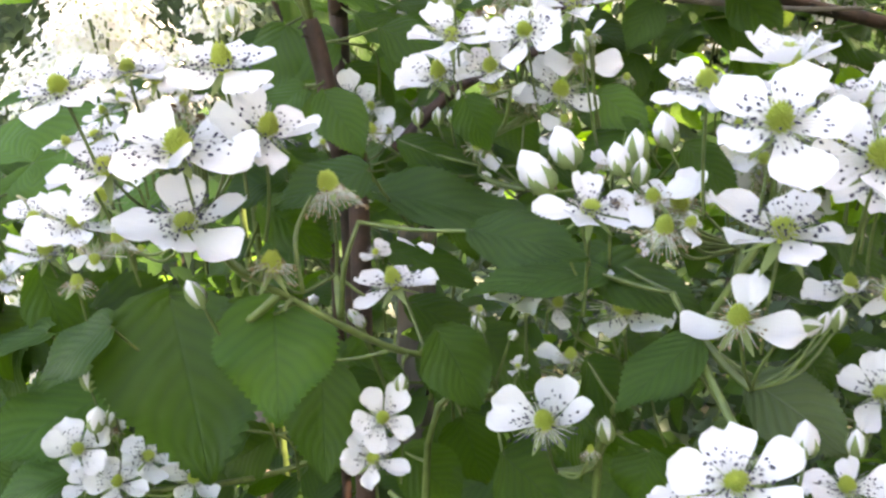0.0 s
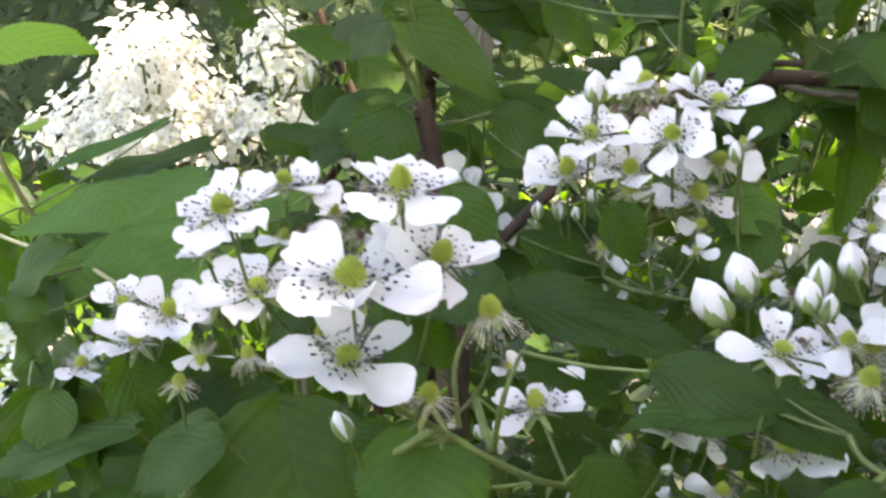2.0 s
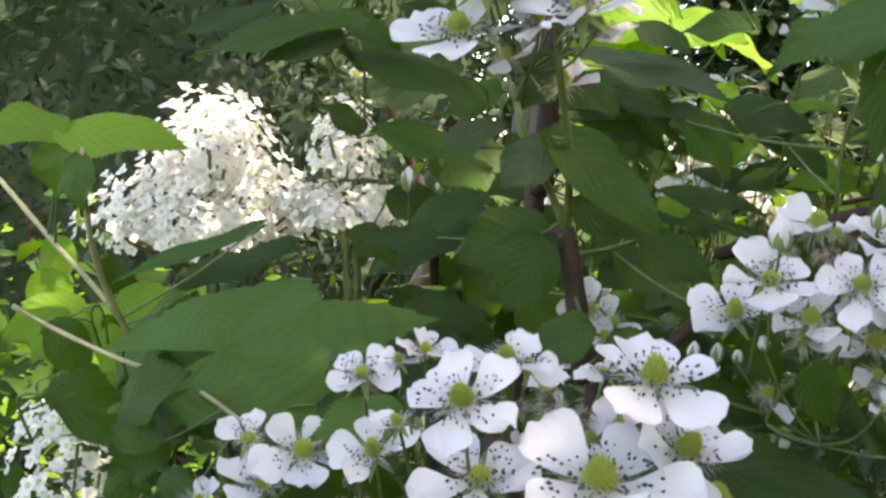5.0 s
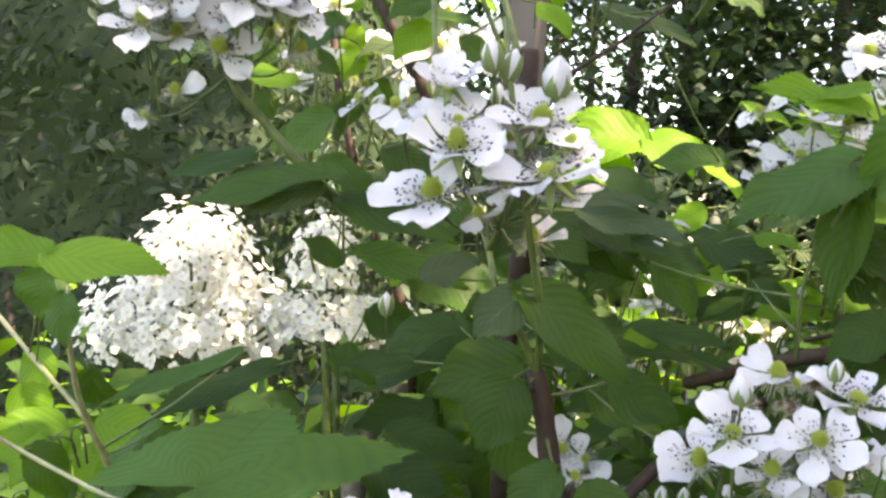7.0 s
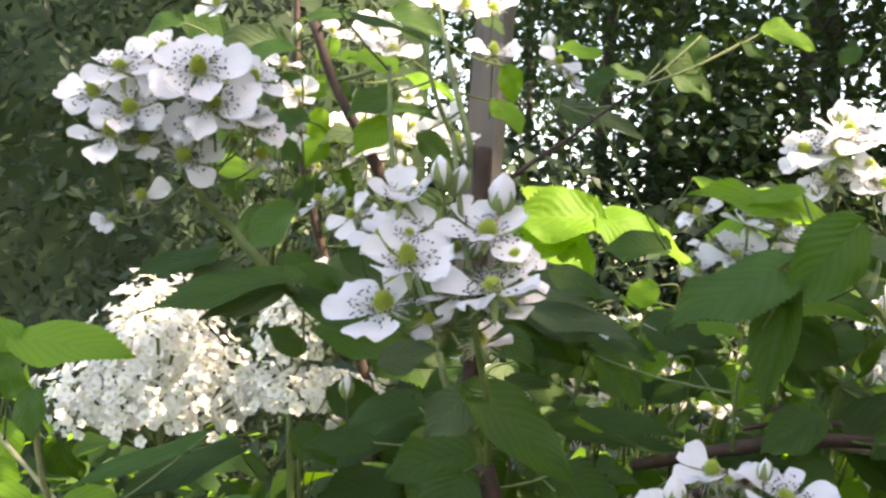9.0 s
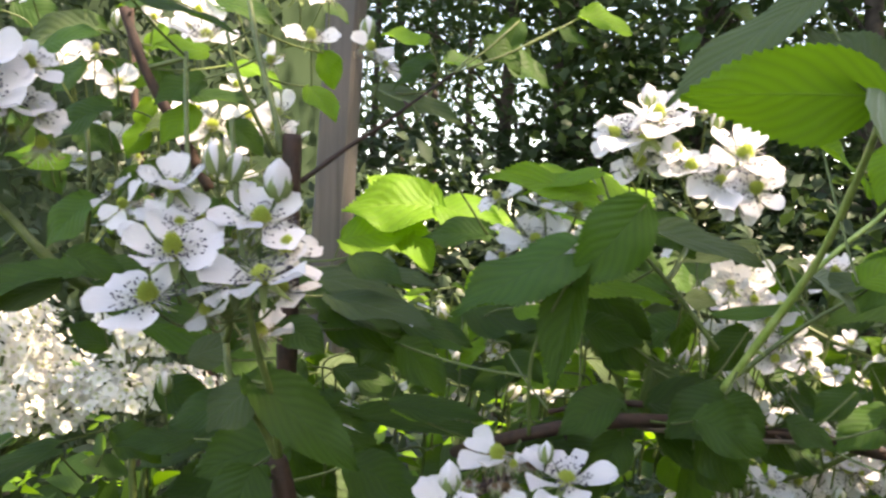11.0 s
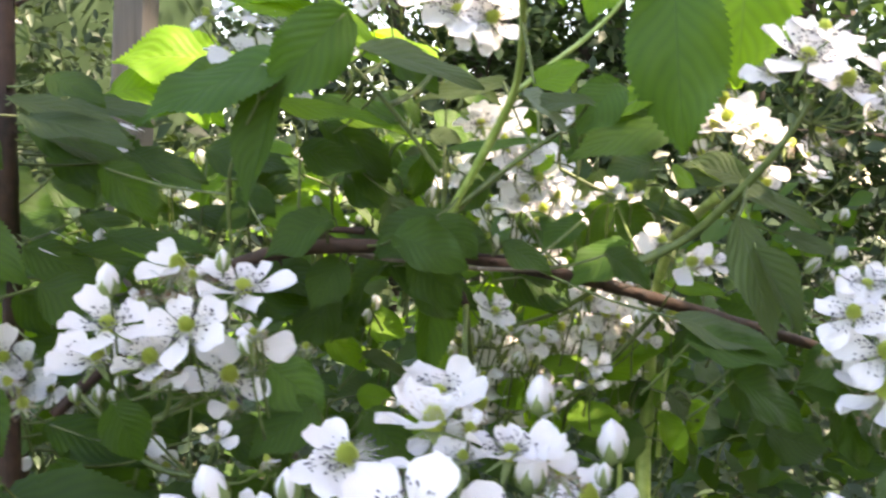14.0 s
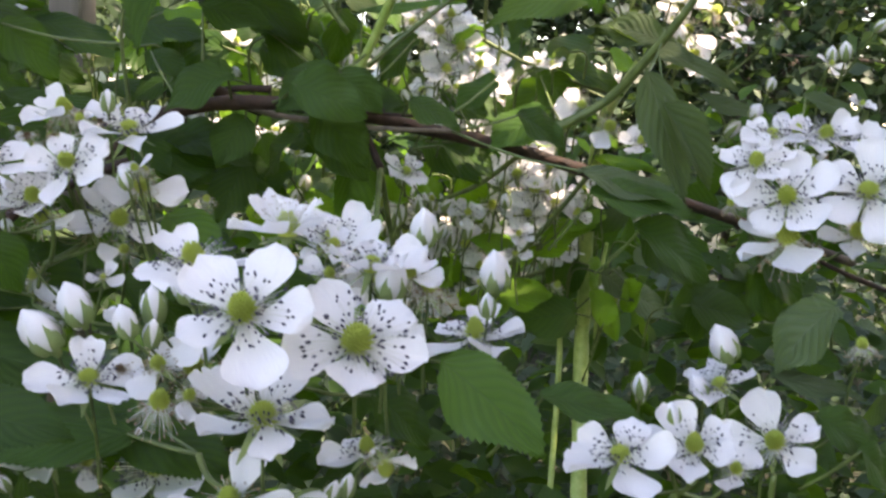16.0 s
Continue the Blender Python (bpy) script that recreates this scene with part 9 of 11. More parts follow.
fill_leaf((0.1941, 0.6570, 1.3409), (0.2034, 0.6440, 1.3198), 0.0212, (-0.28, -0.55, 0.53), "oval", "y")
fill_leaf((0.4424, 0.8328, 1.2353), (0.4801, 0.8337, 1.2179), 0.0337, (0.29, -0.68, 0.54), "oval", "p")
fill_leaf((0.2559, 0.6571, 1.2904), (0.2620, 0.6703, 1.2698), 0.0203, (-0.13, -0.53, 0.79), "oval", "y")
fill_leaf((0.2809, 0.6864, 1.2655), (0.2692, 0.7057, 1.2487), 0.0153, (0.22, -0.85, 0.44), "oval", "y")
fill_leaf((0.1980, 0.7930, 1.2689), (0.2130, 0.7931, 1.2536), 0.0174, (-0.06, -0.47, 0.54), "oval", "p")
fill_leaf((0.2296, 0.7640, 1.3283), (0.2665, 0.7459, 1.3237), 0.0312, (-0.28, -0.58, 0.46), "oval", "y")
fill_leaf((0.3472, 0.7651, 1.2823), (0.3227, 0.7783, 1.2746), 0.0224, (0.28, -0.83, 0.72), "oval", "y")
fill_leaf((0.2330, 0.7067, 1.2616), (0.2343, 0.7068, 1.2382), 0.0189, (-0.04, -0.48, 0.67), "oval", "p")
fill_leaf((0.2992, 0.8177, 1.2755), (0.3279, 0.8015, 1.2740), 0.0258, (0.12, -0.67, 0.66), "oval", "y")
fill_leaf((0.2316, 0.6955, 1.2963), (0.2169, 0.7051, 1.2945), 0.0137, (-0.06, -0.82, 0.77))
fill_leaf((0.2990, 0.7479, 1.3076), (0.2787, 0.7318, 1.2967), 0.0156, (0.20, -0.72, 0.80), "oval", "y")
fill_leaf((0.2984, 0.7823, 1.2642), (0.2715, 0.7682, 1.2492), 0.0266, (-0.13, -0.90, 0.63), "oval", "p")
fill_leaf((0.2646, 0.7883, 1.2872), (0.2619, 0.7984, 1.2545), 0.0275, (-0.16, -0.58, 0.82), "oval", "p")
fill_leaf((0.2151, 0.6530, 1.3461), (0.2346, 0.6671, 1.3255), 0.0259, (-0.19, -0.75, 0.56), "oval", "y")
fill_leaf((0.3084, 0.7611, 1.3346), (0.2760, 0.7482, 1.3356), 0.0274, (-0.28, -0.85, 0.74))
fill_leaf((0.2932, 0.8106, 1.2705), (0.3166, 0.7954, 1.2680), 0.0220, (-0.16, -0.67, 0.65), "oval", "y")
fill_leaf((0.2917, 0.7075, 1.2782), (0.3139, 0.7166, 1.2712), 0.0199, (0.30, -0.49, 0.67), "oval", "y")
fill_leaf((0.2376, 0.7752, 1.3331), (0.2617, 0.7661, 1.3292), 0.0205, (-0.10, -0.68, 0.49), "oval", "p")
fill_leaf((0.3426, 0.7772, 1.2405), (0.3691, 0.7748, 1.2361), 0.0214, (0.22, -0.68, 0.79))
fill_leaf((0.2502, 0.6864, 1.2814), (0.2673, 0.6722, 1.2769), 0.0179, (-0.11, -0.77, 0.42), "oval", "y")
fill_leaf((0.2664, 0.6722, 1.2820), (0.2426, 0.6885, 1.2732), 0.0233, (-0.07, -0.78, 0.78), "oval", "y")
fill_leaf((0.1799, 0.7918, 1.3107), (0.1857, 0.8079, 1.2921), 0.0206, (0.20, -0.84, 0.69), "oval", "y")
fill_leaf((0.2127, 0.8283, 1.2600), (0.2072, 0.8091, 1.2340), 0.0267, (0.30, -0.80, 0.65), "oval", "y")
fill_leaf((0.2976, 0.7692, 1.3283), (0.3138, 0.7692, 1.3142), 0.0174, (0.09, -0.81, 0.87), "oval", "y")
fill_leaf((0.4202, 0.7600, 1.2825), (0.4329, 0.7448, 1.2682), 0.0200, (-0.18, -0.60, 0.76), "oval", "p")
fill_leaf((0.3124, 0.8430, 1.3356), (0.3293, 0.8258, 1.3249), 0.0212, (0.11, -0.59, 0.77), "oval", "p")
fill_leaf((0.2694, 0.7803, 1.3320), (0.2363, 0.7681, 1.3150), 0.0291, (0.24, -0.63, 0.60), "oval", "y")
fill_leaf((0.1599, 0.7645, 1.3267), (0.1777, 0.7567, 1.3206), 0.0162, (-0.15, -0.71, 0.73), "oval", "y")
fill_leaf((0.2980, 0.7975, 1.3083), (0.2773, 0.7926, 1.3027), 0.0154, (-0.24, -0.86, 0.64))
fill_leaf((0.3276, 0.6801, 1.3259), (0.3441, 0.6728, 1.3143), 0.0174, (-0.28, -0.76, 0.89))
fill_leaf((0.1892, 0.8151, 1.3335), (0.1559, 0.7996, 1.3169), 0.0315, (-0.23, -0.57, 0.41), "oval", "p")
fill_leaf((0.3474, 0.7782, 1.2698), (0.3647, 0.7912, 1.2535), 0.0211, (-0.29, -0.71, 0.64))
fill_leaf((0.3152, 0.7429, 1.2462), (0.2744, 0.7440, 1.2406), 0.0323, (0.01, -0.42, 0.88), "oval", "y")
fill_leaf((0.2496, 0.7106, 1.2971), (0.2078, 0.6944, 1.2983), 0.0357, (0.00, -0.79, 0.86), "oval", "y")
fill_leaf((0.1632, 0.7525, 1.3187), (0.2001, 0.7598, 1.3102), 0.0308, (-0.02, -0.77, 0.68), "oval", "y")
fill_leaf((0.3830, 0.6831, 1.2683), (0.3949, 0.6891, 1.2442), 0.0225, (-0.22, -0.55, 0.73), "oval", "y")
fill_leaf((0.1637, 0.7775, 1.2582), (0.1928, 0.7779, 1.2550), 0.0231, (-0.18, -0.85, 0.77), "oval", "y")
fill_leaf((0.3703, 0.7236, 1.2748), (0.3899, 0.7397, 1.2575), 0.0251, (-0.25, -0.75, 0.55), "oval", "y")
fill_leaf((0.3460, 0.8338, 1.2663), (0.3091, 0.8318, 1.2468), 0.0327, (0.01, -0.41, 0.50), "oval", "y")
fill_leaf((0.2801, 0.8146, 1.2907), (0.2512, 0.8004, 1.2778), 0.0250, (-0.16, -0.70, 0.63), "oval", "p")
fill_leaf((0.1644, 0.7324, 1.2998), (0.1467, 0.7282, 1.2969), 0.0145, (-0.15, -0.42, 0.83), "oval", "y")
fill_leaf((0.3530, 0.7964, 1.2754), (0.3306, 0.7981, 1.2752), 0.0178, (-0.18, -0.43, 0.88))
fill_leaf((0.1907, 0.7015, 1.2677), (0.2017, 0.6919, 1.2614), 0.0126, (0.05, -0.89, 0.49))
fill_leaf((0.3746, 0.7348, 1.3168), (0.3798, 0.7256, 1.3001), 0.0163, (-0.13, -0.79, 0.69), "oval", "y")
fill_leaf((-0.3036, 0.6393, 1.2970), (-0.3225, 0.6274, 1.2725), 0.0270, (0.06, -0.43, 0.51), "oval", "y")
fill_leaf((-0.3767, 0.7956, 1.2257), (-0.3110, 0.7931, 1.2232), 0.0483, (0.05, -0.68, 0.62), "oval", "y")
fill_leaf((-0.2587, 0.6593, 1.2876), (-0.2749, 0.6377, 1.2702), 0.0261, (-0.13, -0.82, 0.69), "oval", "y")
fill_leaf((-0.3379, 0.7118, 1.2735), (-0.3532, 0.7192, 1.2456), 0.0267, (-0.10, -0.62, 0.50))
fill_leaf((-0.3347, 0.7464, 1.2819), (-0.3873, 0.7274, 1.2713), 0.0453, (0.14, -0.84, 0.57), "oval", "y")
fill_leaf((-0.3652, 0.8180, 1.2482), (-0.3808, 0.8113, 1.2205), 0.0264, (-0.16, -0.89, 0.59), "oval", "y")
fill_leaf((-0.3522, 0.7805, 1.2385), (-0.3345, 0.7611, 1.2152), 0.0266, (0.29, -0.81, 0.67))
fill_leaf((-0.3266, 0.7471, 1.2857), (-0.3378, 0.7367, 1.2600), 0.0243, (-0.20, -0.62, 0.75), "oval", "y")
fill_leaf((-0.2913, 0.7562, 1.2656), (-0.2564, 0.7765, 1.2554), 0.0338, (0.23, -0.60, 0.70))
fill_leaf((-0.2785, 0.6453, 1.3074), (-0.2347, 0.6362, 1.3046), 0.0305, (-0.14, -0.60, 0.42), "oval", "y")
fill_leaf((-0.3318, 0.6844, 1.2879), (-0.3561, 0.6664, 1.2797), 0.0254, (0.10, -0.72, 0.48), "oval", "y")
fill_leaf((-0.3312, 0.8301, 1.2301), (-0.3792, 0.8174, 1.2204), 0.0410, (-0.30, -0.85, 0.46))
fill_leaf((-0.3789, 0.7721, 1.3066), (-0.3595, 0.7677, 1.2731), 0.0319, (0.06, -0.64, 0.88), "oval", "y")
fill_leaf((-0.2850, 0.6755, 1.2839), (-0.3064, 0.6835, 1.2551), 0.0300, (-0.18, -0.90, 0.44), "oval", "y")
fill_leaf((-0.3479, 0.8187, 1.3122), (-0.3393, 0.8385, 1.2714), 0.0378, (-0.28, -0.76, 0.42))
fill_leaf((-0.3527, 0.7250, 1.2786), (-0.3318, 0.7158, 1.2481), 0.0311, (-0.21, -0.82, 0.49), "oval", "y")
fill_leaf((-0.3890, 0.8203, 1.3271), (-0.3838, 0.8115, 1.2860), 0.0346, (-0.24, -0.58, 0.65), "oval", "y")
fill_leaf((-0.2085, 0.7451, 1.5192), (-0.2001, 0.7409, 1.4999), 0.0174, (-0.15, -0.65, 0.57))
fill_leaf((-0.1387, 0.7124, 1.5435), (-0.1494, 0.7043, 1.5239), 0.0192, (0.24, -0.80, 0.79), "oval", "y")
fill_leaf((-0.2505, 0.7587, 1.6271), (-0.2842, 0.7608, 1.6236), 0.0273, (-0.29, -0.67, 0.50))
fill_leaf((-0.2779, 0.8766, 1.6594), (-0.2366, 0.8668, 1.6430), 0.0333, (-0.29, -0.74, 0.52))
fill_leaf((-0.2355, 0.7344, 1.5995), (-0.1986, 0.7390, 1.5861), 0.0321, (0.12, -0.42, 0.45))
fill_leaf((-0.1940, 0.7342, 1.6167), (-0.1679, 0.7336, 1.6132), 0.0212, (0.22, -0.89, 0.62))
fill_leaf((-0.1632, 0.7568, 1.5611), (-0.1900, 0.7464, 1.5553), 0.0234, (0.18, -0.54, 0.49))
fill_leaf((-0.1487, 0.7372, 1.5193), (-0.1520, 0.7266, 1.4907), 0.0250, (-0.03, -0.42, 0.75))
fill_leaf((-0.1373, 0.7198, 1.5893), (-0.1214, 0.7293, 1.5625), 0.0268, (0.15, -0.52, 0.72))
fill_leaf((-0.1774, 0.7580, 1.4914), (-0.1673, 0.7557, 1.4752), 0.0158, (0.02, -0.49, 0.71))
fill_leaf((-0.2496, 0.7901, 1.5540), (-0.2883, 0.7942, 1.5530), 0.0313, (-0.07, -0.45, 0.66))
fill_leaf((-0.0872, 0.7165, 1.4976), (-0.0845, 0.7216, 1.4677), 0.0249, (-0.03, -0.47, 0.62))
fill_leaf((-0.1349, 0.7348, 1.5850), (-0.1658, 0.7341, 1.5765), 0.0257, (0.22, -0.45, 0.41), "oval", "y")
fill_leaf((-0.2097, 0.7050, 1.5528), (-0.1968, 0.7007, 1.5223), 0.0275, (0.02, -0.62, 0.73))
fill_leaf((-0.1016, 0.7366, 1.6333), (-0.0604, 0.7220, 1.6283), 0.0355, (-0.01, -0.61, 0.85))
fill_leaf((-0.1571, 0.4995, 1.2164), (-0.2013, 0.5113, 1.2103), 0.0338, (0.11, -0.53, 0.62))
fill_leaf((-0.1733, 0.4863, 1.2171), (-0.1999, 0.4762, 1.2070), 0.0248, (-0.16, -0.44, 0.68))
fill_leaf((-0.2227, 0.5136, 1.2550), (-0.2244, 0.5139, 1.2199), 0.0287, (-0.23, -0.70, 0.46))
fill_leaf((-0.1760, 0.4637, 1.2577), (-0.2116, 0.4789, 1.2383), 0.0327, (0.19, -0.56, 0.48))
fill_leaf((-0.2121, 0.4978, 1.2269), (-0.1701, 0.4825, 1.2141), 0.0328, (-0.17, -0.61, 0.63))
fill_leaf((-0.1811, 0.4859, 1.2263), (-0.1390, 0.4696, 1.2155), 0.0320, (-0.11, -0.49, 0.72))
fill_leaf((-0.1965, 0.5707, 1.2051), (-0.2155, 0.5738, 1.1724), 0.0311, (-0.01, -0.53, 0.78))
fill_leaf((-0.1741, 0.4713, 1.2234), (-0.1904, 0.4646, 1.1909), 0.0304, (-0.09, -0.52, 0.86))
fill_leaf((-0.1850, 0.4749, 1.2457), (-0.2147, 0.4656, 1.2346), 0.0271, (-0.24, -0.79, 0.44))
fill_leaf((-0.1840, 0.4459, 1.2472), (-0.1792, 0.4288, 1.2234), 0.0243, (-0.06, -0.66, 0.51))
fill_leaf((-0.1989, 0.4569, 1.2444), (-0.1953, 0.4546, 1.2103), 0.0281, (0.21, -0.47, 0.86))
fill_leaf((-0.1839, 0.5581, 1.2331), (-0.1471, 0.5551, 1.2071), 0.0368, (-0.25, -0.69, 0.55))
fill_leaf((-0.1508, 0.5315, 1.1915), (-0.2064, 0.5175, 1.1823), 0.0475, (-0.19, -0.58, 0.57))
fill_leaf((-0.2382, 0.5907, 1.1967), (-0.2544, 0.5799, 1.1602), 0.0339, (-0.30, -0.80, 0.85))
fill_leaf((-0.1803, 0.5001, 1.1709), (-0.2248, 0.4868, 1.1603), 0.0391, (0.12, -0.78, 0.85))
fill_leaf((-0.1499, 0.5022, 1.2322), (-0.0913, 0.4972, 1.2267), 0.0436, (-0.22, -0.84, 0.76))
fill_leaf((-0.1688, 0.4968, 1.2268), (-0.1237, 0.5108, 1.2173), 0.0393, (-0.18, -0.68, 0.72))
fill_leaf((-0.1882, 0.5591, 1.1378), (-0.2444, 0.5735, 1.0969), 0.0582, (-0.03, -0.51, 0.62))
fill_leaf((-0.1658, 0.5017, 1.1484), (-0.1292, 0.4868, 1.1256), 0.0373, (0.13, -0.89, 0.67))
fill_leaf((-0.1876, 0.4832, 1.1524), (-0.2113, 0.4625, 1.1484), 0.0261, (0.30, -0.43, 0.61))
c = cluster((-0.1535, 0.7499, 1.5151), "buds, faded flowers and stalks behind a shoot")
bud(c, (-0.2153, 0.7036, 1.5648), 0.0104, (0.01, -0.20, 0.66))
bud(c, (-0.1101, 0.7439, 1.5693), 0.0099, (-0.21, -0.50, 0.84))
flower(c, (-0.1928, 0.7585, 1.5447), 0.0258, (-0.41, -0.37, 0.96), "10110")
bud(c, (-0.1045, 0.7347, 1.5523), 0.0099, (0.17, -0.49, 0.46))
bud(c, (-0.2194, 0.7655, 1.5407), 0.0131, (-0.36, -0.55, 0.87))
flower(c, (-0.0909, 0.7738, 1.5285), 0.0277, (0.30, -0.29, 0.84), "10010", kind="spent")
flower(c, (-0.1717, 0.7365, 1.5428), 0.0232, (0.24, -0.43, 0.99), "10010", kind="spent")
bud(c, (-0.1620, 0.7278, 1.6112), 0.0115, (0.09, -0.28, 0.62))
flower(c, (-0.1127, 0.7146, 1.6095), 0.0233, (0.36, -0.51, 0.64))
flower(c, (-0.1609, 0.6686, 1.5829), 0.0240, (0.40, -0.57, 0.88), "11010")
c = cluster((-0.1561, 0.7179, 1.4476), "faded flowers and buds along thin stalks")
flower(c, (-0.1407, 0.7006, 1.5219), 0.0175, (0.35, -0.60, 0.55), "00000", kind="spent")
flower(c, (-0.1774, 0.6309, 1.5390), 0.0198, (-0.12, -0.31, 0.59), "00100", kind="spent")
flower(c, (-0.1347, 0.7289, 1.5230), 0.0225, (-0.45, -0.35, 0.44), "01000", kind="spent")
bud(c, (-0.1126, 0.7713, 1.5190), 0.0094, (-0.06, -0.27, 0.47), 1)
bud(c, (-0.1394, 0.6142, 1.5335), 0.0083, (-0.02, -0.63, 0.52), 1)
bud(c, (-0.1194, 0.6268, 1.4959), 0.0108, (0.44, -0.50, 0.65))
c = cluster((0.0940, 0.6764, 1.3545), "small buds and faded flowers in the shade of leaves")
flower(c, (0.0439, 0.6554, 1.3747), 0.0208, (-0.15, -0.65, 0.91), "00100", kind="spent")
bud(c, (0.0651, 0.6925, 1.3943), 0.0092, (0.29, -0.24, 0.72), 1)
flower(c, (-0.0024, 0.7029, 1.4278), 0.0199, (-0.22, -0.65, 0.52), "10110")
bud(c, (0.0579, 0.6959, 1.4231), 0.0114, (-0.16, -0.28, 0.49))
flower(c, (0.0081, 0.7180, 1.4128), 0.0238, (-0.26, -0.49, 0.51), "11010")
flower(c, (0.0326, 0.6159, 1.4164), 0.0186, (0.40, -0.26, 0.72), "01011")
flower(c, (0.0540, 0.7276, 1.3639), 0.0211, (-0.10, -0.57, 0.89), "11010")
flower(c, (0.2198, 0.7355, 1.4182), 0.0201, (-0.02, -0.57, 0.40), "11010")
flower(c, (0.1234, 0.7332, 1.4265), 0.0234, (0.46, -0.36, 0.88), "11010")
bud(c, (-0.0007, 0.6681, 1.3735), 0.0113, (0.05, -0.39, 0.96), 1)
flower(c, (0.1113, 0.6356, 1.4017), 0.0197, (-0.16, -0.28, 0.42), "01000", kind="spent")
flower(c, (0.2042, 0.7095, 1.3919), 0.0214, (0.22, -0.34, 0.68), "01000", kind="spent")
bud(c, (0.1059, 0.7352, 1.3667), 0.0138, (0.42, -0.39, 0.56))
flower(c, (0.0015, 0.6498, 1.3688), 0.0176, (0.31, -0.33, 0.45), "01000", kind="spent")
flower(c, (0.1292, 0.7083, 1.3722), 0.0249, (-0.28, -0.63, 0.85), "10110")
flower(c, (0.2034, 0.7425, 1.3642), 0.0288, (-0.33, -0.31, 0.99), "00100", kind="spent")
flower(c, (0.0201, 0.6818, 1.4081), 0.0234, (-0.49, -0.37, 0.74), "10110")
flower(c, (0.0970, 0.6617, 1.3897), 0.0255, (0.34, -0.40, 0.64), "10010", kind="spent")
c = cluster((0.0794, 0.6763, 1.3812), "small white flowers and buds between leaves")
flower(c, (0.0952, 0.6790, 1.4243), 0.0246, (0.40, -0.41, 0.52), "01011")
flower(c, (0.0376, 0.6897, 1.4157), 0.0217, (-0.01, -0.58, 0.80), "00100", kind="spent")
flower(c, (0.0846, 0.6471, 1.4049), 0.0161, (-0.07, -0.54, 0.94), "00100", kind="spent")
bud(c, (0.0355, 0.7427, 1.4256), 0.0110, (-0.48, -0.56, 0.71))
flower(c, (0.0763, 0.6772, 1.4286), 0.0189, (0.28, -0.26, 0.66), "01000", kind="spent")
flower(c, (0.0976, 0.6416, 1.3947), 0.0211, (-0.44, -0.68, 0.69), "11010")
bud(c, (0.0363, 0.6856, 1.4122), 0.0115, (0.03, -0.49, 0.50))
flower(c, (0.0386, 0.7256, 1.4247), 0.0266, (0.50, -0.40, 0.98), "00000", kind="spent")
flower(c, (0.0254, 0.7313, 1.4284), 0.0193, (-0.12, -0.36, 0.60), "01000", kind="spent")
flower(c, (0.1085, 0.6917, 1.4055), 0.0194, (0.10, -0.33, 0.61), "10010", kind="spent")
bud(c, (0.1263, 0.6351, 1.3997), 0.0079, (-0.22, -0.49, 0.67), 1)
flower(c, (0.0633, 0.7410, 1.4246), 0.0255, (0.27, -0.68, 0.55), "01000", kind="spent")
bud(c, (0.0927, 0.7410, 1.4259), 0.0101, (0.04, -0.35, 0.80))
flower(c, (0.0513, 0.6916, 1.3922), 0.0191, (-0.09, -0.49, 0.91), "10110")
c = cluster((0.2724, 0.6672, 1.2649), "hanging buds and faded flowers under an arching cane")
flower(c, (0.2204, 0.6988, 1.2753), 0.0260, (0.37, -0.49, 0.66), "10110")
flower(c, (0.2857, 0.6054, 1.2990), 0.0217, (-0.37, -0.56, 0.67), "01011")
bud(c, (0.3315, 0.7301, 1.2984), 0.0112, (0.17, -0.44, 0.89))
flower(c, (0.3492, 0.6366, 1.3354), 0.0201, (-0.40, -0.53, 0.69), "00100", kind="spent")
flower(c, (0.2606, 0.6270, 1.3211), 0.0236, (0.11, -0.52, 0.56))
flower(c, (0.3289, 0.6718, 1.3268), 0.0225, (0.47, -0.38, 0.65), "00000", kind="spent")
bud(c, (0.3444, 0.6694, 1.3240), 0.0100, (-0.03, -0.43, 0.78), 1)
bud(c, (0.2484, 0.6399, 1.3227), 0.0108, (0.45, -0.51, 0.59))
bud(c, (0.2881, 0.6858, 1.3361), 0.0105, (0.30, -0.48, 0.80), 1)
bud(c, (0.3240, 0.6750, 1.2823), 0.0113, (0.01, -0.35, 0.98), 1)
flower(c, (0.3334, 0.6807, 1.2664), 0.0265, (0.22, -0.30, 0.99), "00000", kind="spent")
flower(c, (0.3162, 0.6506, 1.3315), 0.0180, (0.26, -0.66, 1.00), "00100", kind="spent")
bud(c, (0.3005, 0.7103, 1.2657), 0.0118, (0.14, -0.45, 0.54), 1)
flower(c, (0.3166, 0.6871, 1.3229), 0.0223, (-0.29, -0.54, 0.93), "10110")
flower(c, (0.3302, 0.7442, 1.3203), 0.0278, (-0.41, -0.58, 0.79))
bud(c, (0.2440, 0.6258, 1.3076), 0.0088, (0.27, -0.47, 0.83))
flower(c, (0.3043, 0.6851, 1.3142), 0.0190, (-0.46, -0.66, 0.95), "10110")
bud(c, (0.2773, 0.5981, 1.3279), 0.0097, (-0.21, -0.65, 0.84))
bud(c, (0.2240, 0.7431, 1.2632), 0.0126, (0.16, -0.59, 0.64))
bud(c, (0.3401, 0.7462, 1.3209), 0.0103, (0.41, -0.55, 0.53))
flower(c, (0.2669, 0.6183, 1.2797), 0.0221, (-0.14, -0.34, 0.91), "01011")
flower(c, (0.2254, 0.6967, 1.2705), 0.0250, (0.46, -0.45, 0.57), "10010", kind="spent")
bud(c, (0.2828, 0.6317, 1.3386), 0.0096, (0.15, -0.46, 0.92), 1)
flower(c, (0.2289, 0.6434, 1.2975), 0.0210, (-0.10, -0.59, 0.45), "10010", kind="spent")
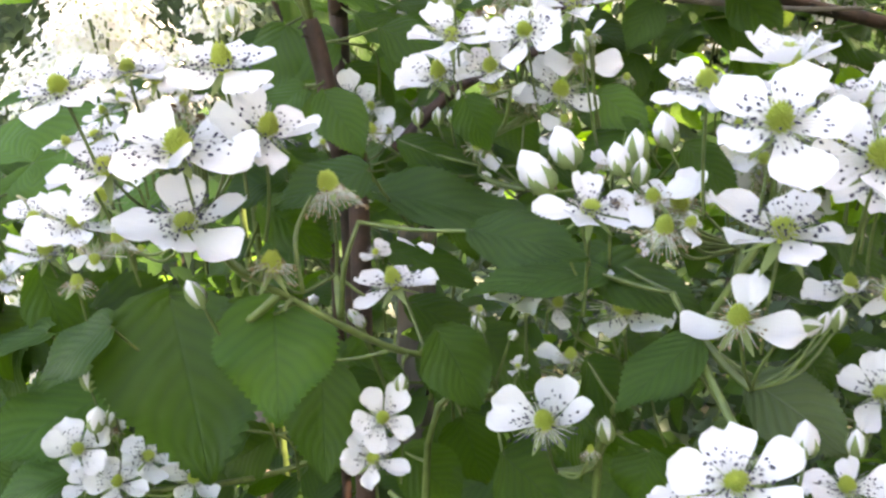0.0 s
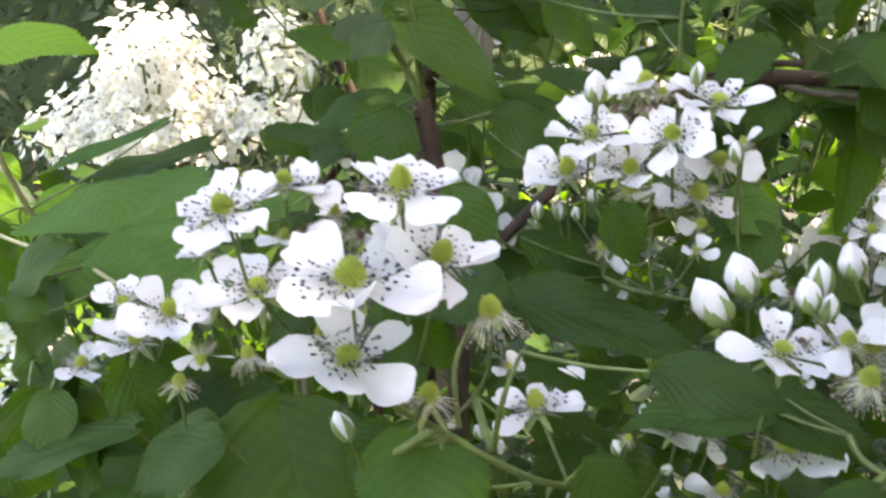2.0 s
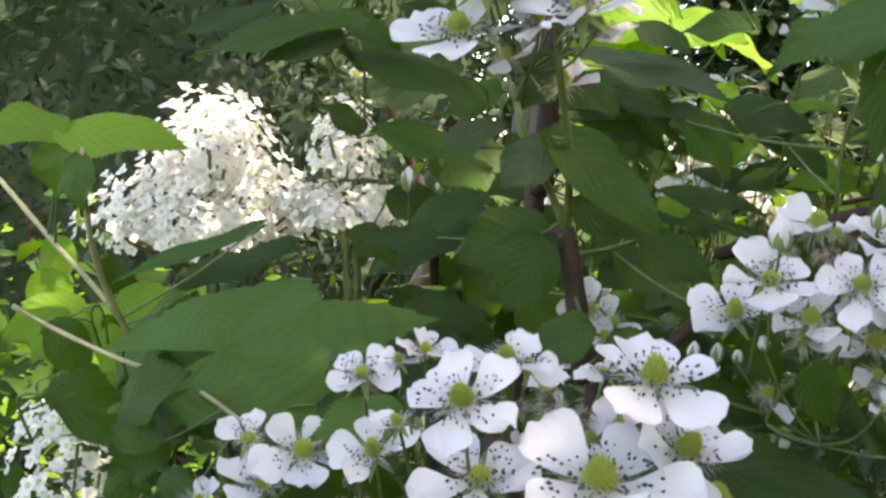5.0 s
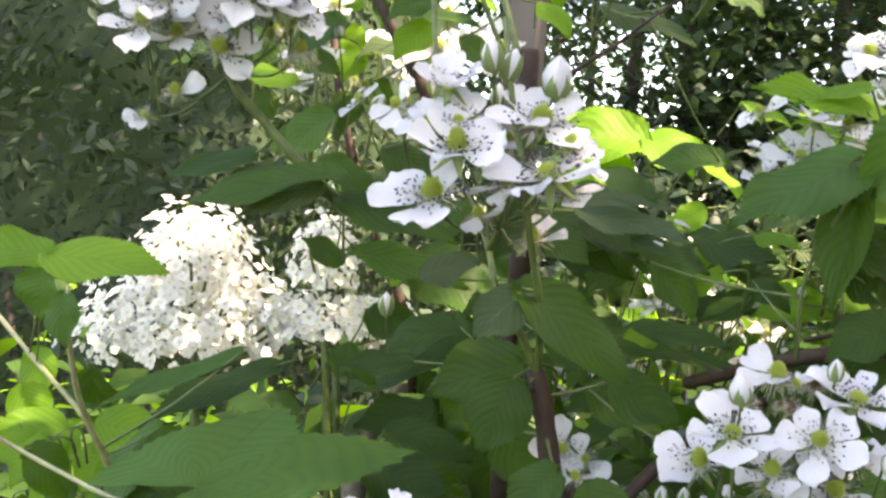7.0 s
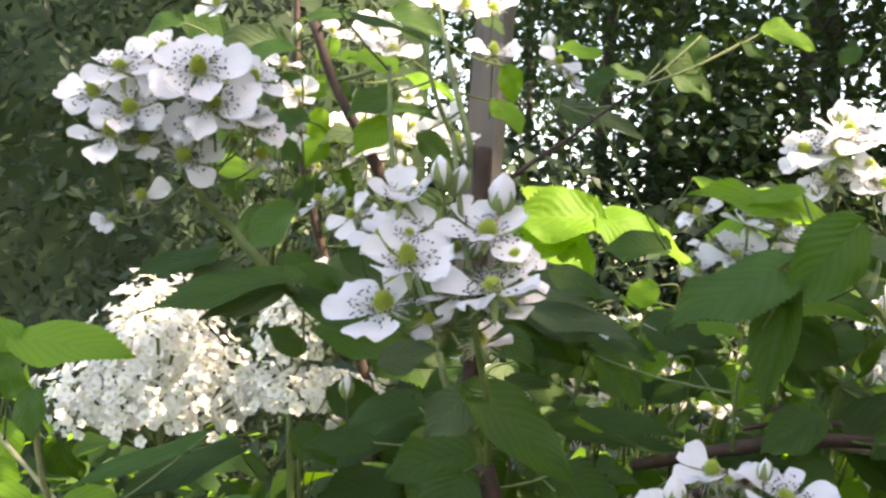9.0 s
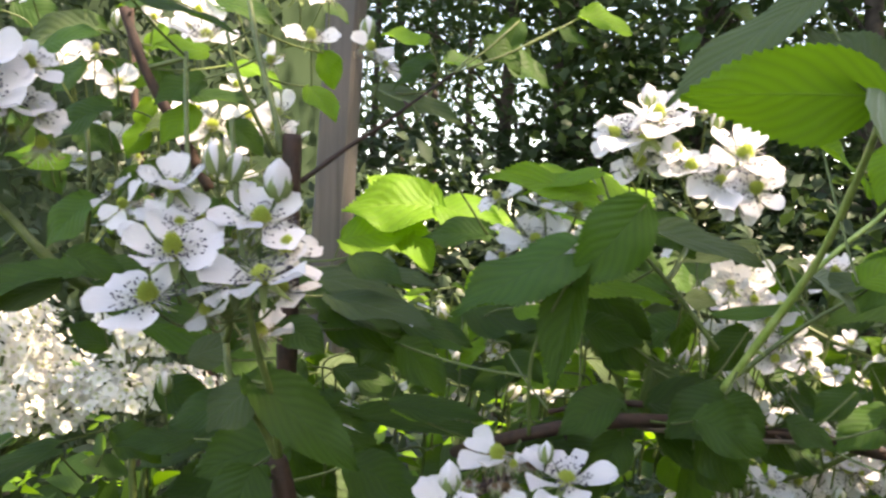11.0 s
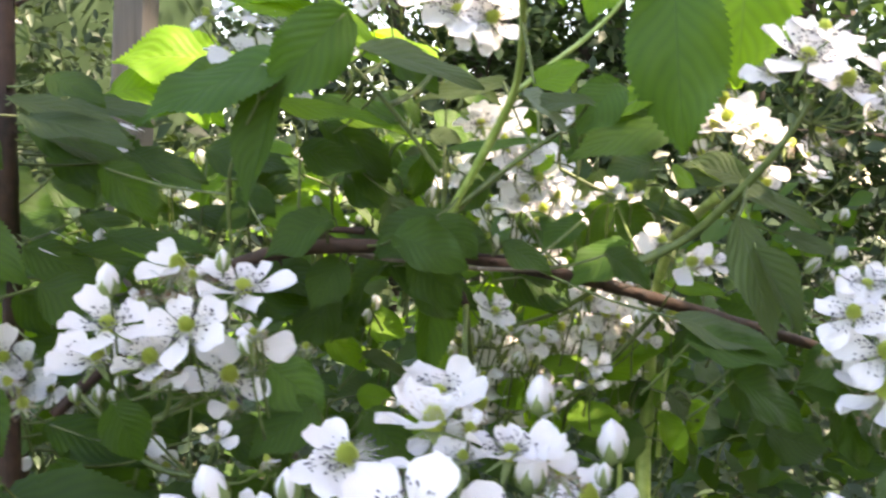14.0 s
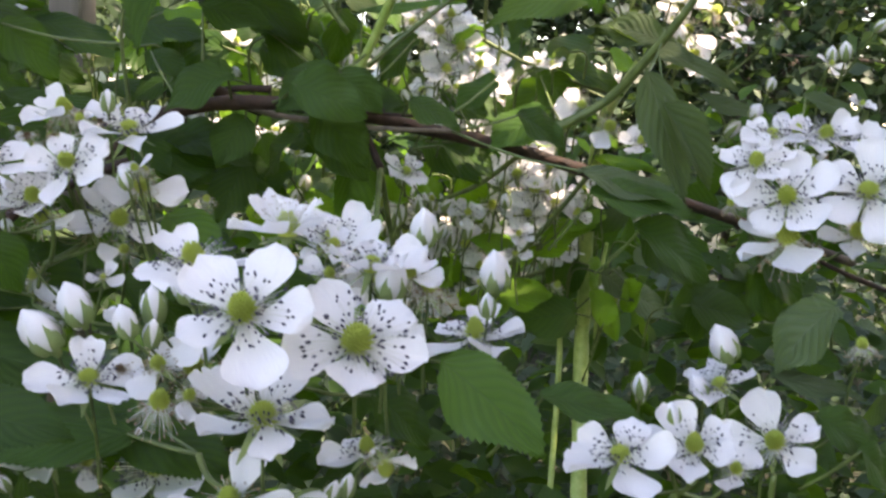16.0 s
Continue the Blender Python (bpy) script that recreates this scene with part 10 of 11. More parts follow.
flower(c, (0.2327, 0.5961, 1.3322), 0.0186, (0.37, -0.39, 0.52), "01000", kind="spent")
flower(c, (0.2846, 0.5962, 1.3114), 0.0191, (-0.06, -0.41, 0.51))
c = cluster((0.2471, 0.6418, 1.3282), "buds and white flowers behind an arching cane")
bud(c, (0.2597, 0.6962, 1.3945), 0.0115, (-0.44, -0.37, 0.62), 1)
bud(c, (0.3029, 0.5793, 1.3392), 0.0087, (-0.30, -0.53, 0.82))
flower(c, (0.3286, 0.6714, 1.3852), 0.0229, (0.47, -0.53, 0.65), "11010")
flower(c, (0.3002, 0.5870, 1.4084), 0.0183, (-0.43, -0.34, 0.98), "10110")
flower(c, (0.2333, 0.6220, 1.3753), 0.0237, (0.43, -0.57, 0.44), "10010", kind="spent")
bud(c, (0.2030, 0.6890, 1.3990), 0.0086, (-0.10, -0.35, 0.90))
bud(c, (0.3033, 0.6218, 1.3985), 0.0083, (0.24, -0.36, 0.57))
flower(c, (0.2304, 0.6618, 1.3419), 0.0239, (-0.10, -0.24, 0.59), "11010")
bud(c, (0.2246, 0.6221, 1.3871), 0.0096, (-0.39, -0.38, 0.53))
flower(c, (0.2772, 0.5888, 1.3701), 0.0172, (-0.04, -0.33, 0.68), "01011")
bud(c, (0.2486, 0.6238, 1.3784), 0.0098, (0.47, -0.52, 0.91), 1)
bud(c, (0.2228, 0.6526, 1.3380), 0.0122, (0.45, -0.50, 0.97), 1)
bud(c, (0.1864, 0.6033, 1.4040), 0.0089, (0.19, -0.35, 0.94))
flower(c, (0.2443, 0.5866, 1.3942), 0.0156, (0.35, -0.22, 0.88), "01000", kind="spent")
flower(c, (0.2632, 0.5739, 1.4020), 0.0159, (-0.42, -0.42, 0.57))
bud(c, (0.2221, 0.6893, 1.3996), 0.0112, (0.32, -0.44, 0.69))
bud(c, (0.3265, 0.6897, 1.3417), 0.0113, (-0.31, -0.66, 0.45))
flower(c, (0.2776, 0.6729, 1.3621), 0.0240, (-0.10, -0.22, 0.57), "10010", kind="spent")
c = cluster((0.4131, 0.5520, 1.3524), "faded bramble flowers with pale stamens on stalks")
bud(c, (0.4867, 0.5704, 1.4304), 0.0090, (0.35, -0.66, 0.57))
bud(c, (0.4362, 0.5165, 1.4099), 0.0096, (-0.17, -0.25, 0.92))
bud(c, (0.4405, 0.6041, 1.3974), 0.0092, (-0.08, -0.40, 0.44))
bud(c, (0.3640, 0.5606, 1.4208), 0.0105, (-0.21, -0.37, 0.61), 1)
bud(c, (0.3851, 0.5149, 1.3797), 0.0091, (0.10, -0.62, 0.68), 1)
flower(c, (0.3831, 0.5641, 1.3612), 0.0169, (-0.29, -0.30, 0.91), "11010")
flower(c, (0.4279, 0.5412, 1.3664), 0.0210, (-0.38, -0.46, 0.94), "11010")
flower(c, (0.3984, 0.5375, 1.3661), 0.0214, (0.32, -0.20, 0.53), "01000", kind="spent")
flower(c, (0.4329, 0.4948, 1.3864), 0.0153, (0.07, -0.57, 0.70), "10110")
flower(c, (0.3837, 0.5508, 1.3855), 0.0183, (0.04, -0.34, 0.47))
bud(c, (0.3894, 0.5525, 1.3701), 0.0106, (0.35, -0.37, 0.53))
flower(c, (0.4061, 0.5782, 1.4224), 0.0209, (0.11, -0.31, 0.81))
flower(c, (0.4181, 0.6100, 1.4353), 0.0179, (0.35, -0.59, 0.41))
flower(c, (0.4748, 0.5967, 1.4122), 0.0178, (0.21, -0.65, 0.72), "10110")
c = cluster((0.0671, 0.4514, 1.2943), "faded bramble flowers in the leaves' shade")
flower(c, (0.0785, 0.4221, 1.3161), 0.0150, (0.06, -0.63, 0.89), "01011")
flower(c, (0.0682, 0.4595, 1.3311), 0.0137, (0.32, -0.29, 0.56), "11010")
bud(c, (0.0360, 0.4591, 1.3238), 0.0061, (-0.15, -0.49, 0.74))
bud(c, (0.0900, 0.4120, 1.3509), 0.0077, (-0.25, -0.28, 0.68))
flower(c, (0.0946, 0.4262, 1.3562), 0.0139, (-0.14, -0.53, 0.79), "01000", kind="spent")
flower(c, (0.0922, 0.4151, 1.3574), 0.0151, (-0.24, -0.40, 0.70), "10010", kind="spent")
bud(c, (0.0416, 0.4430, 1.3320), 0.0062, (-0.31, -0.48, 0.91), 1)
flower(c, (0.0568, 0.4631, 1.2955), 0.0161, (-0.38, -0.68, 0.53), "00100", kind="spent")
flower(c, (0.1140, 0.4890, 1.3405), 0.0176, (0.09, -0.61, 0.59), "00000", kind="spent")
flower(c, (0.1074, 0.4862, 1.3019), 0.0145, (0.47, -0.47, 0.47), "11010")
flower(c, (0.0974, 0.4218, 1.3076), 0.0146, (-0.30, -0.20, 0.99), "00100", kind="spent")
flower(c, (0.0318, 0.4631, 1.3417), 0.0156, (-0.16, -0.57, 0.64), "10010", kind="spent")
c = cluster((0.0513, 0.4013, 1.2166), "small faded flowers below broad leaves")
bud(c, (0.0001, 0.3988, 1.2485), 0.0064, (-0.46, -0.41, 0.88))
flower(c, (0.0974, 0.3959, 1.2341), 0.0116, (-0.15, -0.38, 0.53), "00000", kind="spent")
flower(c, (0.0489, 0.3710, 1.2584), 0.0137, (0.38, -0.23, 0.89), "00000", kind="spent")
bud(c, (0.0608, 0.3662, 1.2497), 0.0051, (0.27, -0.57, 0.45))
flower(c, (0.1136, 0.3992, 1.2238), 0.0116, (-0.29, -0.25, 0.42), "00000", kind="spent")
flower(c, (0.0632, 0.3717, 1.2370), 0.0122, (-0.15, -0.37, 0.75), "10110")
bud(c, (0.0906, 0.4171, 1.2550), 0.0067, (0.27, -0.43, 0.85))
bud(c, (0.0771, 0.4047, 1.2741), 0.0055, (0.14, -0.56, 0.97))
bud(c, (-0.0102, 0.3641, 1.2635), 0.0053, (0.13, -0.52, 0.46), 1)
bud(c, (0.0496, 0.3883, 1.2469), 0.0071, (-0.48, -0.23, 0.91))
bud(c, (0.0070, 0.3670, 1.2544), 0.0060, (-0.25, -0.50, 0.62), 1)
flower(c, (0.1072, 0.3762, 1.2782), 0.0106, (-0.22, -0.60, 0.93), "01011")
flower(c, (0.0087, 0.3952, 1.2761), 0.0139, (0.03, -0.68, 0.95), "01011")
flower(c, (0.0990, 0.4237, 1.2284), 0.0142, (0.44, -0.58, 0.75), "00000", kind="spent")
bud(c, (0.0366, 0.4291, 1.2113), 0.0070, (-0.40, -0.25, 0.91))
flower(c, (0.0932, 0.3684, 1.2701), 0.0100, (-0.37, -0.32, 0.71), "10010", kind="spent")
c = cluster((-0.1641, 0.7593, 1.5141), "bright white bramble flowers crowded behind leaves")
flower(c, (-0.2123, 0.7076, 1.6277), 0.0306, (-0.13, -0.37, 0.33), "11101")
flower(c, (-0.1743, 0.6920, 1.5166), 0.0273, (0.20, -0.49, 0.71), "11101")
flower(c, (-0.1874, 0.7633, 1.5274), 0.0278, (-0.37, -0.32, 0.85))
flower(c, (-0.1385, 0.7258, 1.6167), 0.0240, (0.39, -0.46, 0.56), "11011")
flower(c, (-0.1937, 0.7681, 1.5890), 0.0279, (0.17, -0.70, 0.47))
flower(c, (-0.1079, 0.7210, 1.6196), 0.0343, (0.05, -0.41, 0.41))
flower(c, (-0.1078, 0.7232, 1.5377), 0.0344, (0.31, -0.36, 0.48))
flower(c, (-0.1559, 0.7107, 1.5706), 0.0305, (-0.03, -0.57, 0.31))
flower(c, (-0.1635, 0.7321, 1.5337), 0.0349, (0.05, -0.61, 0.53), "11011")
c = cluster((-0.0831, 0.7631, 1.5157), "white bramble flowers and leaves behind a shoot")
flower(c, (-0.0491, 0.7826, 1.5430), 0.0287, (-0.29, -0.56, 0.67))
flower(c, (-0.0571, 0.7693, 1.5624), 0.0347, (-0.34, -0.77, 0.64), "11101")
flower(c, (-0.0842, 0.7401, 1.5757), 0.0243, (0.02, -0.82, 0.77))
c = cluster((-0.1614, 0.8070, 1.4099), "sunlit white bramble flowers behind a dark cane")
flower(c, (-0.1338, 0.7824, 1.4550), 0.0341, (0.03, -0.81, 0.88), "11010")
flower(c, (-0.1606, 0.7944, 1.4527), 0.0274, (-0.71, -0.75, 0.82), "10010", kind="spent")
flower(c, (-0.1752, 0.7428, 1.4803), 0.0299, (-0.01, -0.33, 0.74))
c = cluster((0.2778, 0.7430, 1.2468), "white flowers crowded in the shade below")
flower(c, (0.2888, 0.7283, 1.3055), 0.0259, (-0.20, -0.89, 0.81), "11011")
flower(c, (0.3115, 0.7826, 1.2695), 0.0366, (-0.13, -0.38, 0.80), "11010")
flower(c, (0.3008, 0.7755, 1.2519), 0.0361, (0.40, -0.30, 0.56), "11011")
flower(c, (0.2974, 0.7956, 1.2382), 0.0321, (0.35, -0.34, 0.27), "11010")
flower(c, (0.2737, 0.7197, 1.2698), 0.0255, (-0.16, -0.82, 0.31), "11101")
flower(c, (0.3253, 0.7729, 1.2831), 0.0393, (0.27, -0.82, 0.55), "11011")
flower(c, (0.2722, 0.7665, 1.2487), 0.0334, (0.13, -0.37, 0.73), "11101")
flower(c, (0.2478, 0.7289, 1.3071), 0.0253, (-0.25, -0.42, 0.63), "11010")
flower(c, (0.2759, 0.7408, 1.2911), 0.0351, (0.04, -0.46, 0.55))
fill_foliage()

# ---- fallen petals on the leaves ----
def fallen_petal(at, size, turn):
    thing("fallen_petal", PETALS[0], "single white petal fallen on a leaf", "petal", "fallen petals", m=pose(*at, 20, 8, turn) @ Matrix.Diagonal((size, size, size, 1)))


fallen_petal((0.0332, 0.3629, 1.2813), 0.0085, 30)
fallen_petal((0.0052, 0.5104, 1.3786), 0.01, 80)
fallen_petal((0.0080, 0.6071, 1.3769), 0.014, 85)
fallen_petal((0.0300, 0.3391, 1.2877), 0.0075, 70)
fallen_petal((0.0384, 0.5206, 1.4358), 0.009, 100)
fallen_petal((0.0040, 0.5493, 1.3838), 0.011, 85)
fallen_petal((0.0445, 0.4907, 1.4343), 0.008, 60)
fallen_petal((0.0293, 0.5404, 1.4264), 0.007, 20)


# ---- ground ----
gv, gf = [], []
N = 40
for i in range(N + 1):
    for j in range(N + 1):
        a, b = (i / N * 2 - 1), (j / N * 2 - 1)
        x, y = 600 * a ** 3 * abs(a) + 12 * a, 600 * b ** 3 * abs(b) + 12 * b
        gv.append((x, y, 0.04 * noise.noise(Vector((x * 0.8, y * 0.8, 0)))))
for i in range(N):
    for j in range(N):
        k = i * (N + 1) + j
        gf.append((k, k + N + 1, k + N + 2, k + 1))
thing("ground", mesh_from("ground", gv, gf, SOIL), "dark mossy soil and leaf litter under the bushes", "ground", kind="structure")


# ---- fence post ----
def fence_post(x, y, half, top, lean):
    """A square weathered stake with chamfered edges, leaning a little."""
    verts, faces = [], []
    c = half * 0.82
    ring = [(-c, -half), (c, -half), (half, -c), (half, c), (c, half), (-c, half), (-half, c), (-half, -c)]
    rows = 24
    for i in range(rows + 1):
        z = top * i / rows
        for k, (a, b) in enumerate(ring):
            w = 1 + 0.05 * noise.noise(Vector((k * 3.1, z * 4, 1.0)))
            verts.append((a * w + lean * z, b * w, z))
    for i in range(rows):
        for k in range(8):
            p, q = i * 8 + k, i * 8 + (k + 1) % 8
            faces.append((p, q, q + 8, p + 8))
    faces.append(tuple(range(rows * 8, rows * 8 + 8)))
    return thing("fence_post", mesh_from("fence_post", verts, faces, POST_WOOD, smooth=False), "weathered grey-brown square wooden stake among the brambles", "post", m=pose(x, y, 0, 0, 0, -17))


fence_post(-0.089, 1.038, 0.0158, 2.1, 0.045)


# ---- masses of white blossom behind ----
def floret_mesh(seed):
    rng = random.Random(seed)
    pieces, uvs = [], []
    for i in range(5):
        an = 2 * math.pi * (i + rng.uniform(-0.15, 0.15)) / 5
        rise = rng.uniform(0.0, 0.5)
        m = Matrix.Rotation(an, 4, "Z") @ Matrix.Rotation(rise, 4, "X")
        v = [m @ Vector(p) for p in ((-0.12, 0.05, 0), (0.12, 0.05, 0), (0.45, 0.5, 0.06), (0, 0.45, -0.02), (-0.45, 0.5, 0.06), (0.3, 0.92, 0.12), (0, 1.0, 0.06), (-0.3, 0.92, 0.12))]
        pieces.append((v, [(0, 1, 3), (1, 2, 3), (0, 3, 4), (2, 5, 6, 3), (3, 6, 7, 4)]))
        uvs += [(0, 0.8)] * 8
    v, f = joined(pieces)
    n = len(f)
    for k in range(9):
        an = k * 2.4
        a, b = octa(Vector((0.22 * math.cos(an), 0.22 * math.sin(an), 0.2)), 0.07, 0.13, (0, 0, 1))
        q = len(v)
        v += a
        f += [tuple(i + q for i in g) for g in b]
        uvs += [(0, 0.8)] * 6
    me = mesh_from("floret", v, f, [CREAM, CARPEL], uvs)
    me.polygons.foreach_set("material_index", [0] * n + [1] * (len(f) - n))
    return me


FLORETS = [floret_mesh(i) for i in range(5)]


def blossom_mass(centre, radii, n, size, label, seed):
    """A mounded head of many small white flowers on thin stalks."""
    rng = random.Random(seed)
    c = thing("blossom_head", None, label, "flower head", "heads of white blossom")
    centre = Vector(centre)
    c.location = centre + Vector((0, 0, -radii[2]))
    for i in range(n):
        t = (i + 0.5) / n
        h = 1 - 1.45 * t
        an = i * 2.39996
        r = math.sqrt(max(0, 1 - h * h)) * rng.choice((rng.uniform(0.72, 1.06), rng.uniform(0.72, 1.06), rng.uniform(0.9, 1.2), rng.uniform(0.9, 1.2), rng.uniform(1.1, 1.36)))
        p = Vector((radii[0] * r * math.cos(an), radii[1] * r * math.sin(an), radii[2] * (1 + h * rng.choice((rng.uniform(0.8, 1.08), rng.uniform(0.95, 1.3))))))
        n_ = Vector((p.x / radii[0], p.y / radii[1], (p.z - radii[2]) / radii[2] + 0.5)) + Vector([rng.gauss(0, 0.35) for _ in range(3)])
        s = size * rng.uniform(0.75, 1.2)
        child("floret", FLORETS[i % 5], c, basis(n_.orthogonal(), n_, p, (s, s, s)))
        if i % 14 == 0:
            child("stalk", stalk_mesh(Vector((0, 0, 0)), p * 0.97, 0.0011, 0.02), c)
    # the florets deeper in the head, crowded past counting
    verts, faces, uvs, mats = [], [], [], []
    for i in range(n):
        t = (i + 0.5) / n
        h, an = 1 - 1.45 * t, i * 2.39996 + 1.2
        r = math.sqrt(max(0, 1 - h * h)) * rng.uniform(0.62, 0.86)
        p = Vector((radii[0] * r * math.cos(an), radii[1] * r * math.sin(an), radii[2] * (1 + 0.84 * h)))
        n_ = Vector((p.x / radii[0], p.y / radii[1], (p.z - radii[2]) / radii[2] + 0.5)) + Vector([rng.gauss(0, 0.35) for _ in range(3)])
        s = size * rng.uniform(0.8, 1.2)
        m, me = basis(n_.orthogonal(), n_, p, (s, s, s)), FLORETS[i % 5]
        k = len(verts)
        verts += [m @ q.co for q in me.vertices]
        faces += [tuple(j + k for j in q.vertices) for q in me.polygons]
        mats += [q.material_index for q in me.polygons]
    me = mesh_from("inner_mass", verts, faces, [CREAM, CARPEL], [(0, 0.8)] * len(verts))
    me.polygons.foreach_set("material_index", mats)
    child("inner_mass", me, c)
    child("stem", stalk_mesh(Vector((0, 0, 0)), Vector((0.03, 0.05, -0.6)), 0.003, 0.02), c)
    return c


# ---- hedge, undergrowth and bramble thicket: leaves past counting ----
def slab_leaves(n, lo, hi, size, up, top=None):
    p = rs.uniform(lo, hi, size=(n, 3))
    if top is not None:
        keep = p[:, 2] < np.array([top(a, b) for a, b in p[:, :2]])
        p = p[keep]
    k = len(p)
    ways = random_ways(k, up)
    face = rs.normal(size=(k, 3)) * 0.55 + np.array([0, -0.45, 0.9])
    return p, ways, face, size * rs.uniform(0.6, 1.25, k)


def stuff(name, parts_, mat, label, width=0.55, far=False):
    p, w, f, s = [np.concatenate(q) for q in zip(*parts_)]
    return thing(name, leaf_mass(name, p, w, f, s, mat, width, far), label, "foliage", kind="stuff")


def wavy(level, amp, scale, seed):
    return lambda a, b: level + amp * noise.noise(Vector((a * scale, b * scale, seed)))


# the thicket behind the near shoots
stuff("bramble_thicket", [
    slab_leaves(1700, (-0.6, 0.92, 0.75), (0.8, 1.2, 1.4), 0.05, -0.1, wavy(1.27, 0.07, 5, 1)),
    slab_leaves(700, (-0.7, 0.95, 0.7), (1.0, 1.5, 1.45), 0.055, 0.0, wavy(1.30, 0.1, 4, 2)),
    slab_leaves(2200, (-0.45, 0.36, 0.75), (0.5, 0.66, 1.2), 0.05, -0.1, wavy(1.13, 0.05, 6, 3)),
    slab_leaves(420, (0.05, 0.93, 1.15), (0.75, 1.2, 1.5), 0.05, 0.0, wavy(1.40, 0.06, 6, 9)),
], LEAF, "dense dark green bramble leaves behind the flowers")
# these weeds take the leaf colour that has sunlight painted in
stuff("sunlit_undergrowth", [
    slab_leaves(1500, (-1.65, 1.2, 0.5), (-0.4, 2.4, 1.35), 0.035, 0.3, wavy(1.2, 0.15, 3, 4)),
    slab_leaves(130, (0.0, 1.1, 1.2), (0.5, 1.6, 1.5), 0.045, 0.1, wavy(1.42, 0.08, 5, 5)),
], LIGHT, "low weeds and young leaves in a sunlit leaf tone", 0.4)
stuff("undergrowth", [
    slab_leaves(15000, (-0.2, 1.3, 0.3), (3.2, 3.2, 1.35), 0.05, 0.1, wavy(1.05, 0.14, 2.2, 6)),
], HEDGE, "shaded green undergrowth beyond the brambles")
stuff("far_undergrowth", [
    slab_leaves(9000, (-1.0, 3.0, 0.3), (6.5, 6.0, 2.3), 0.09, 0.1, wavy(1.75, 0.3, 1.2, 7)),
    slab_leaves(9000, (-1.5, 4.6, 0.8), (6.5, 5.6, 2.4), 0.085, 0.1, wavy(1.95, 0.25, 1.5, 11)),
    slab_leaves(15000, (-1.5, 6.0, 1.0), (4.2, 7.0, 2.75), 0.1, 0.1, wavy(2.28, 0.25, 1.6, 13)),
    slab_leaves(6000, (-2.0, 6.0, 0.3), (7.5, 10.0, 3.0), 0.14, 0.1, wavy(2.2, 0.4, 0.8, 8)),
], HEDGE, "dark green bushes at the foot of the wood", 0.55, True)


# rough grass and weeds on the open ground
gp = rs.normal(size=(30000, 2)) * np.array([3.6, 3.6]) + np.array([0.3, -0.5])
gp = gp[np.linalg.norm(gp - np.array([0.0, 0.1]), axis=1) > 0.25]
gk = len(gp)
thing("grass", leaf_mass("grass", np.concatenate([gp, np.zeros((gk, 1))], 1), rs.normal(size=(gk, 3)) * 0.35 + np.array([0, 0, 1.0]), rs.normal(size=(gk, 3)) + np.array([0, 0, 0.2]), 0.2 * rs.uniform(0.5, 1.6, gk), TREE, 0.12, True), "rough green grass on the ground by the bushes", "grass", kind="stuff")


def hedge():
    n = 34000
    p = np.stack([rs.uniform(-5.8, -0.38, n), rs.uniform(0, 1, n) ** 2.0, rs.uniform(0.2, 4.6, n)], 1)
    edge = np.array([3.3 + 0.45 * noise.noise(Vector((a * 1.3, c * 1.3, 0))) + 0.2 * noise.noise(Vector((a * 4, c * 4, 5))) + max(0, a + 1.22) * 1.1 for a, _, c in p])
    p[:, 1] = edge + p[:, 1] * 0.9
    k = len(p)
    ways = rs.normal(size=(k, 3)) * 0.6 + np.array([0, -0.35, -0.25])
    face = rs.normal(size=(k, 3)) * 0.45 + np.array([0, -0.5, 0.8])
    s = 0.066 * rs.uniform(0.6, 1.2, k)
    ob = thing("hedge", None, "tall dense dark evergreen hedge in shade", "hedge")
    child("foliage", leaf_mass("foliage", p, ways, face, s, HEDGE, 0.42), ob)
    ob["kind"] = "stuff"
    for i in range(9):
        x = -5.35 + i * 0.55
        v, f, _ = tube([(x, 4.5, 0), (x + 0.05, 4.45, 0.6), (x - 0.05, 4.5, 1.15)], 0.03, 0.012, 7)
        child("stem", mesh_from("stem", v, f, BARK), ob)
    # a wavy leaf-coloured sheet that stands in for the dark shade inside the hedge
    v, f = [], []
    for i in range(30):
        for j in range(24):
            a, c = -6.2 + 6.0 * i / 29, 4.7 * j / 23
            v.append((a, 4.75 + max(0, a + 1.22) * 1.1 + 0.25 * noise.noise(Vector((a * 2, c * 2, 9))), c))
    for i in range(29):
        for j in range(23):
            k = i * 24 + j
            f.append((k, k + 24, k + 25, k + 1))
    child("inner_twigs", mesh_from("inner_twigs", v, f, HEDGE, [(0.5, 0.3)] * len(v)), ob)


hedge()


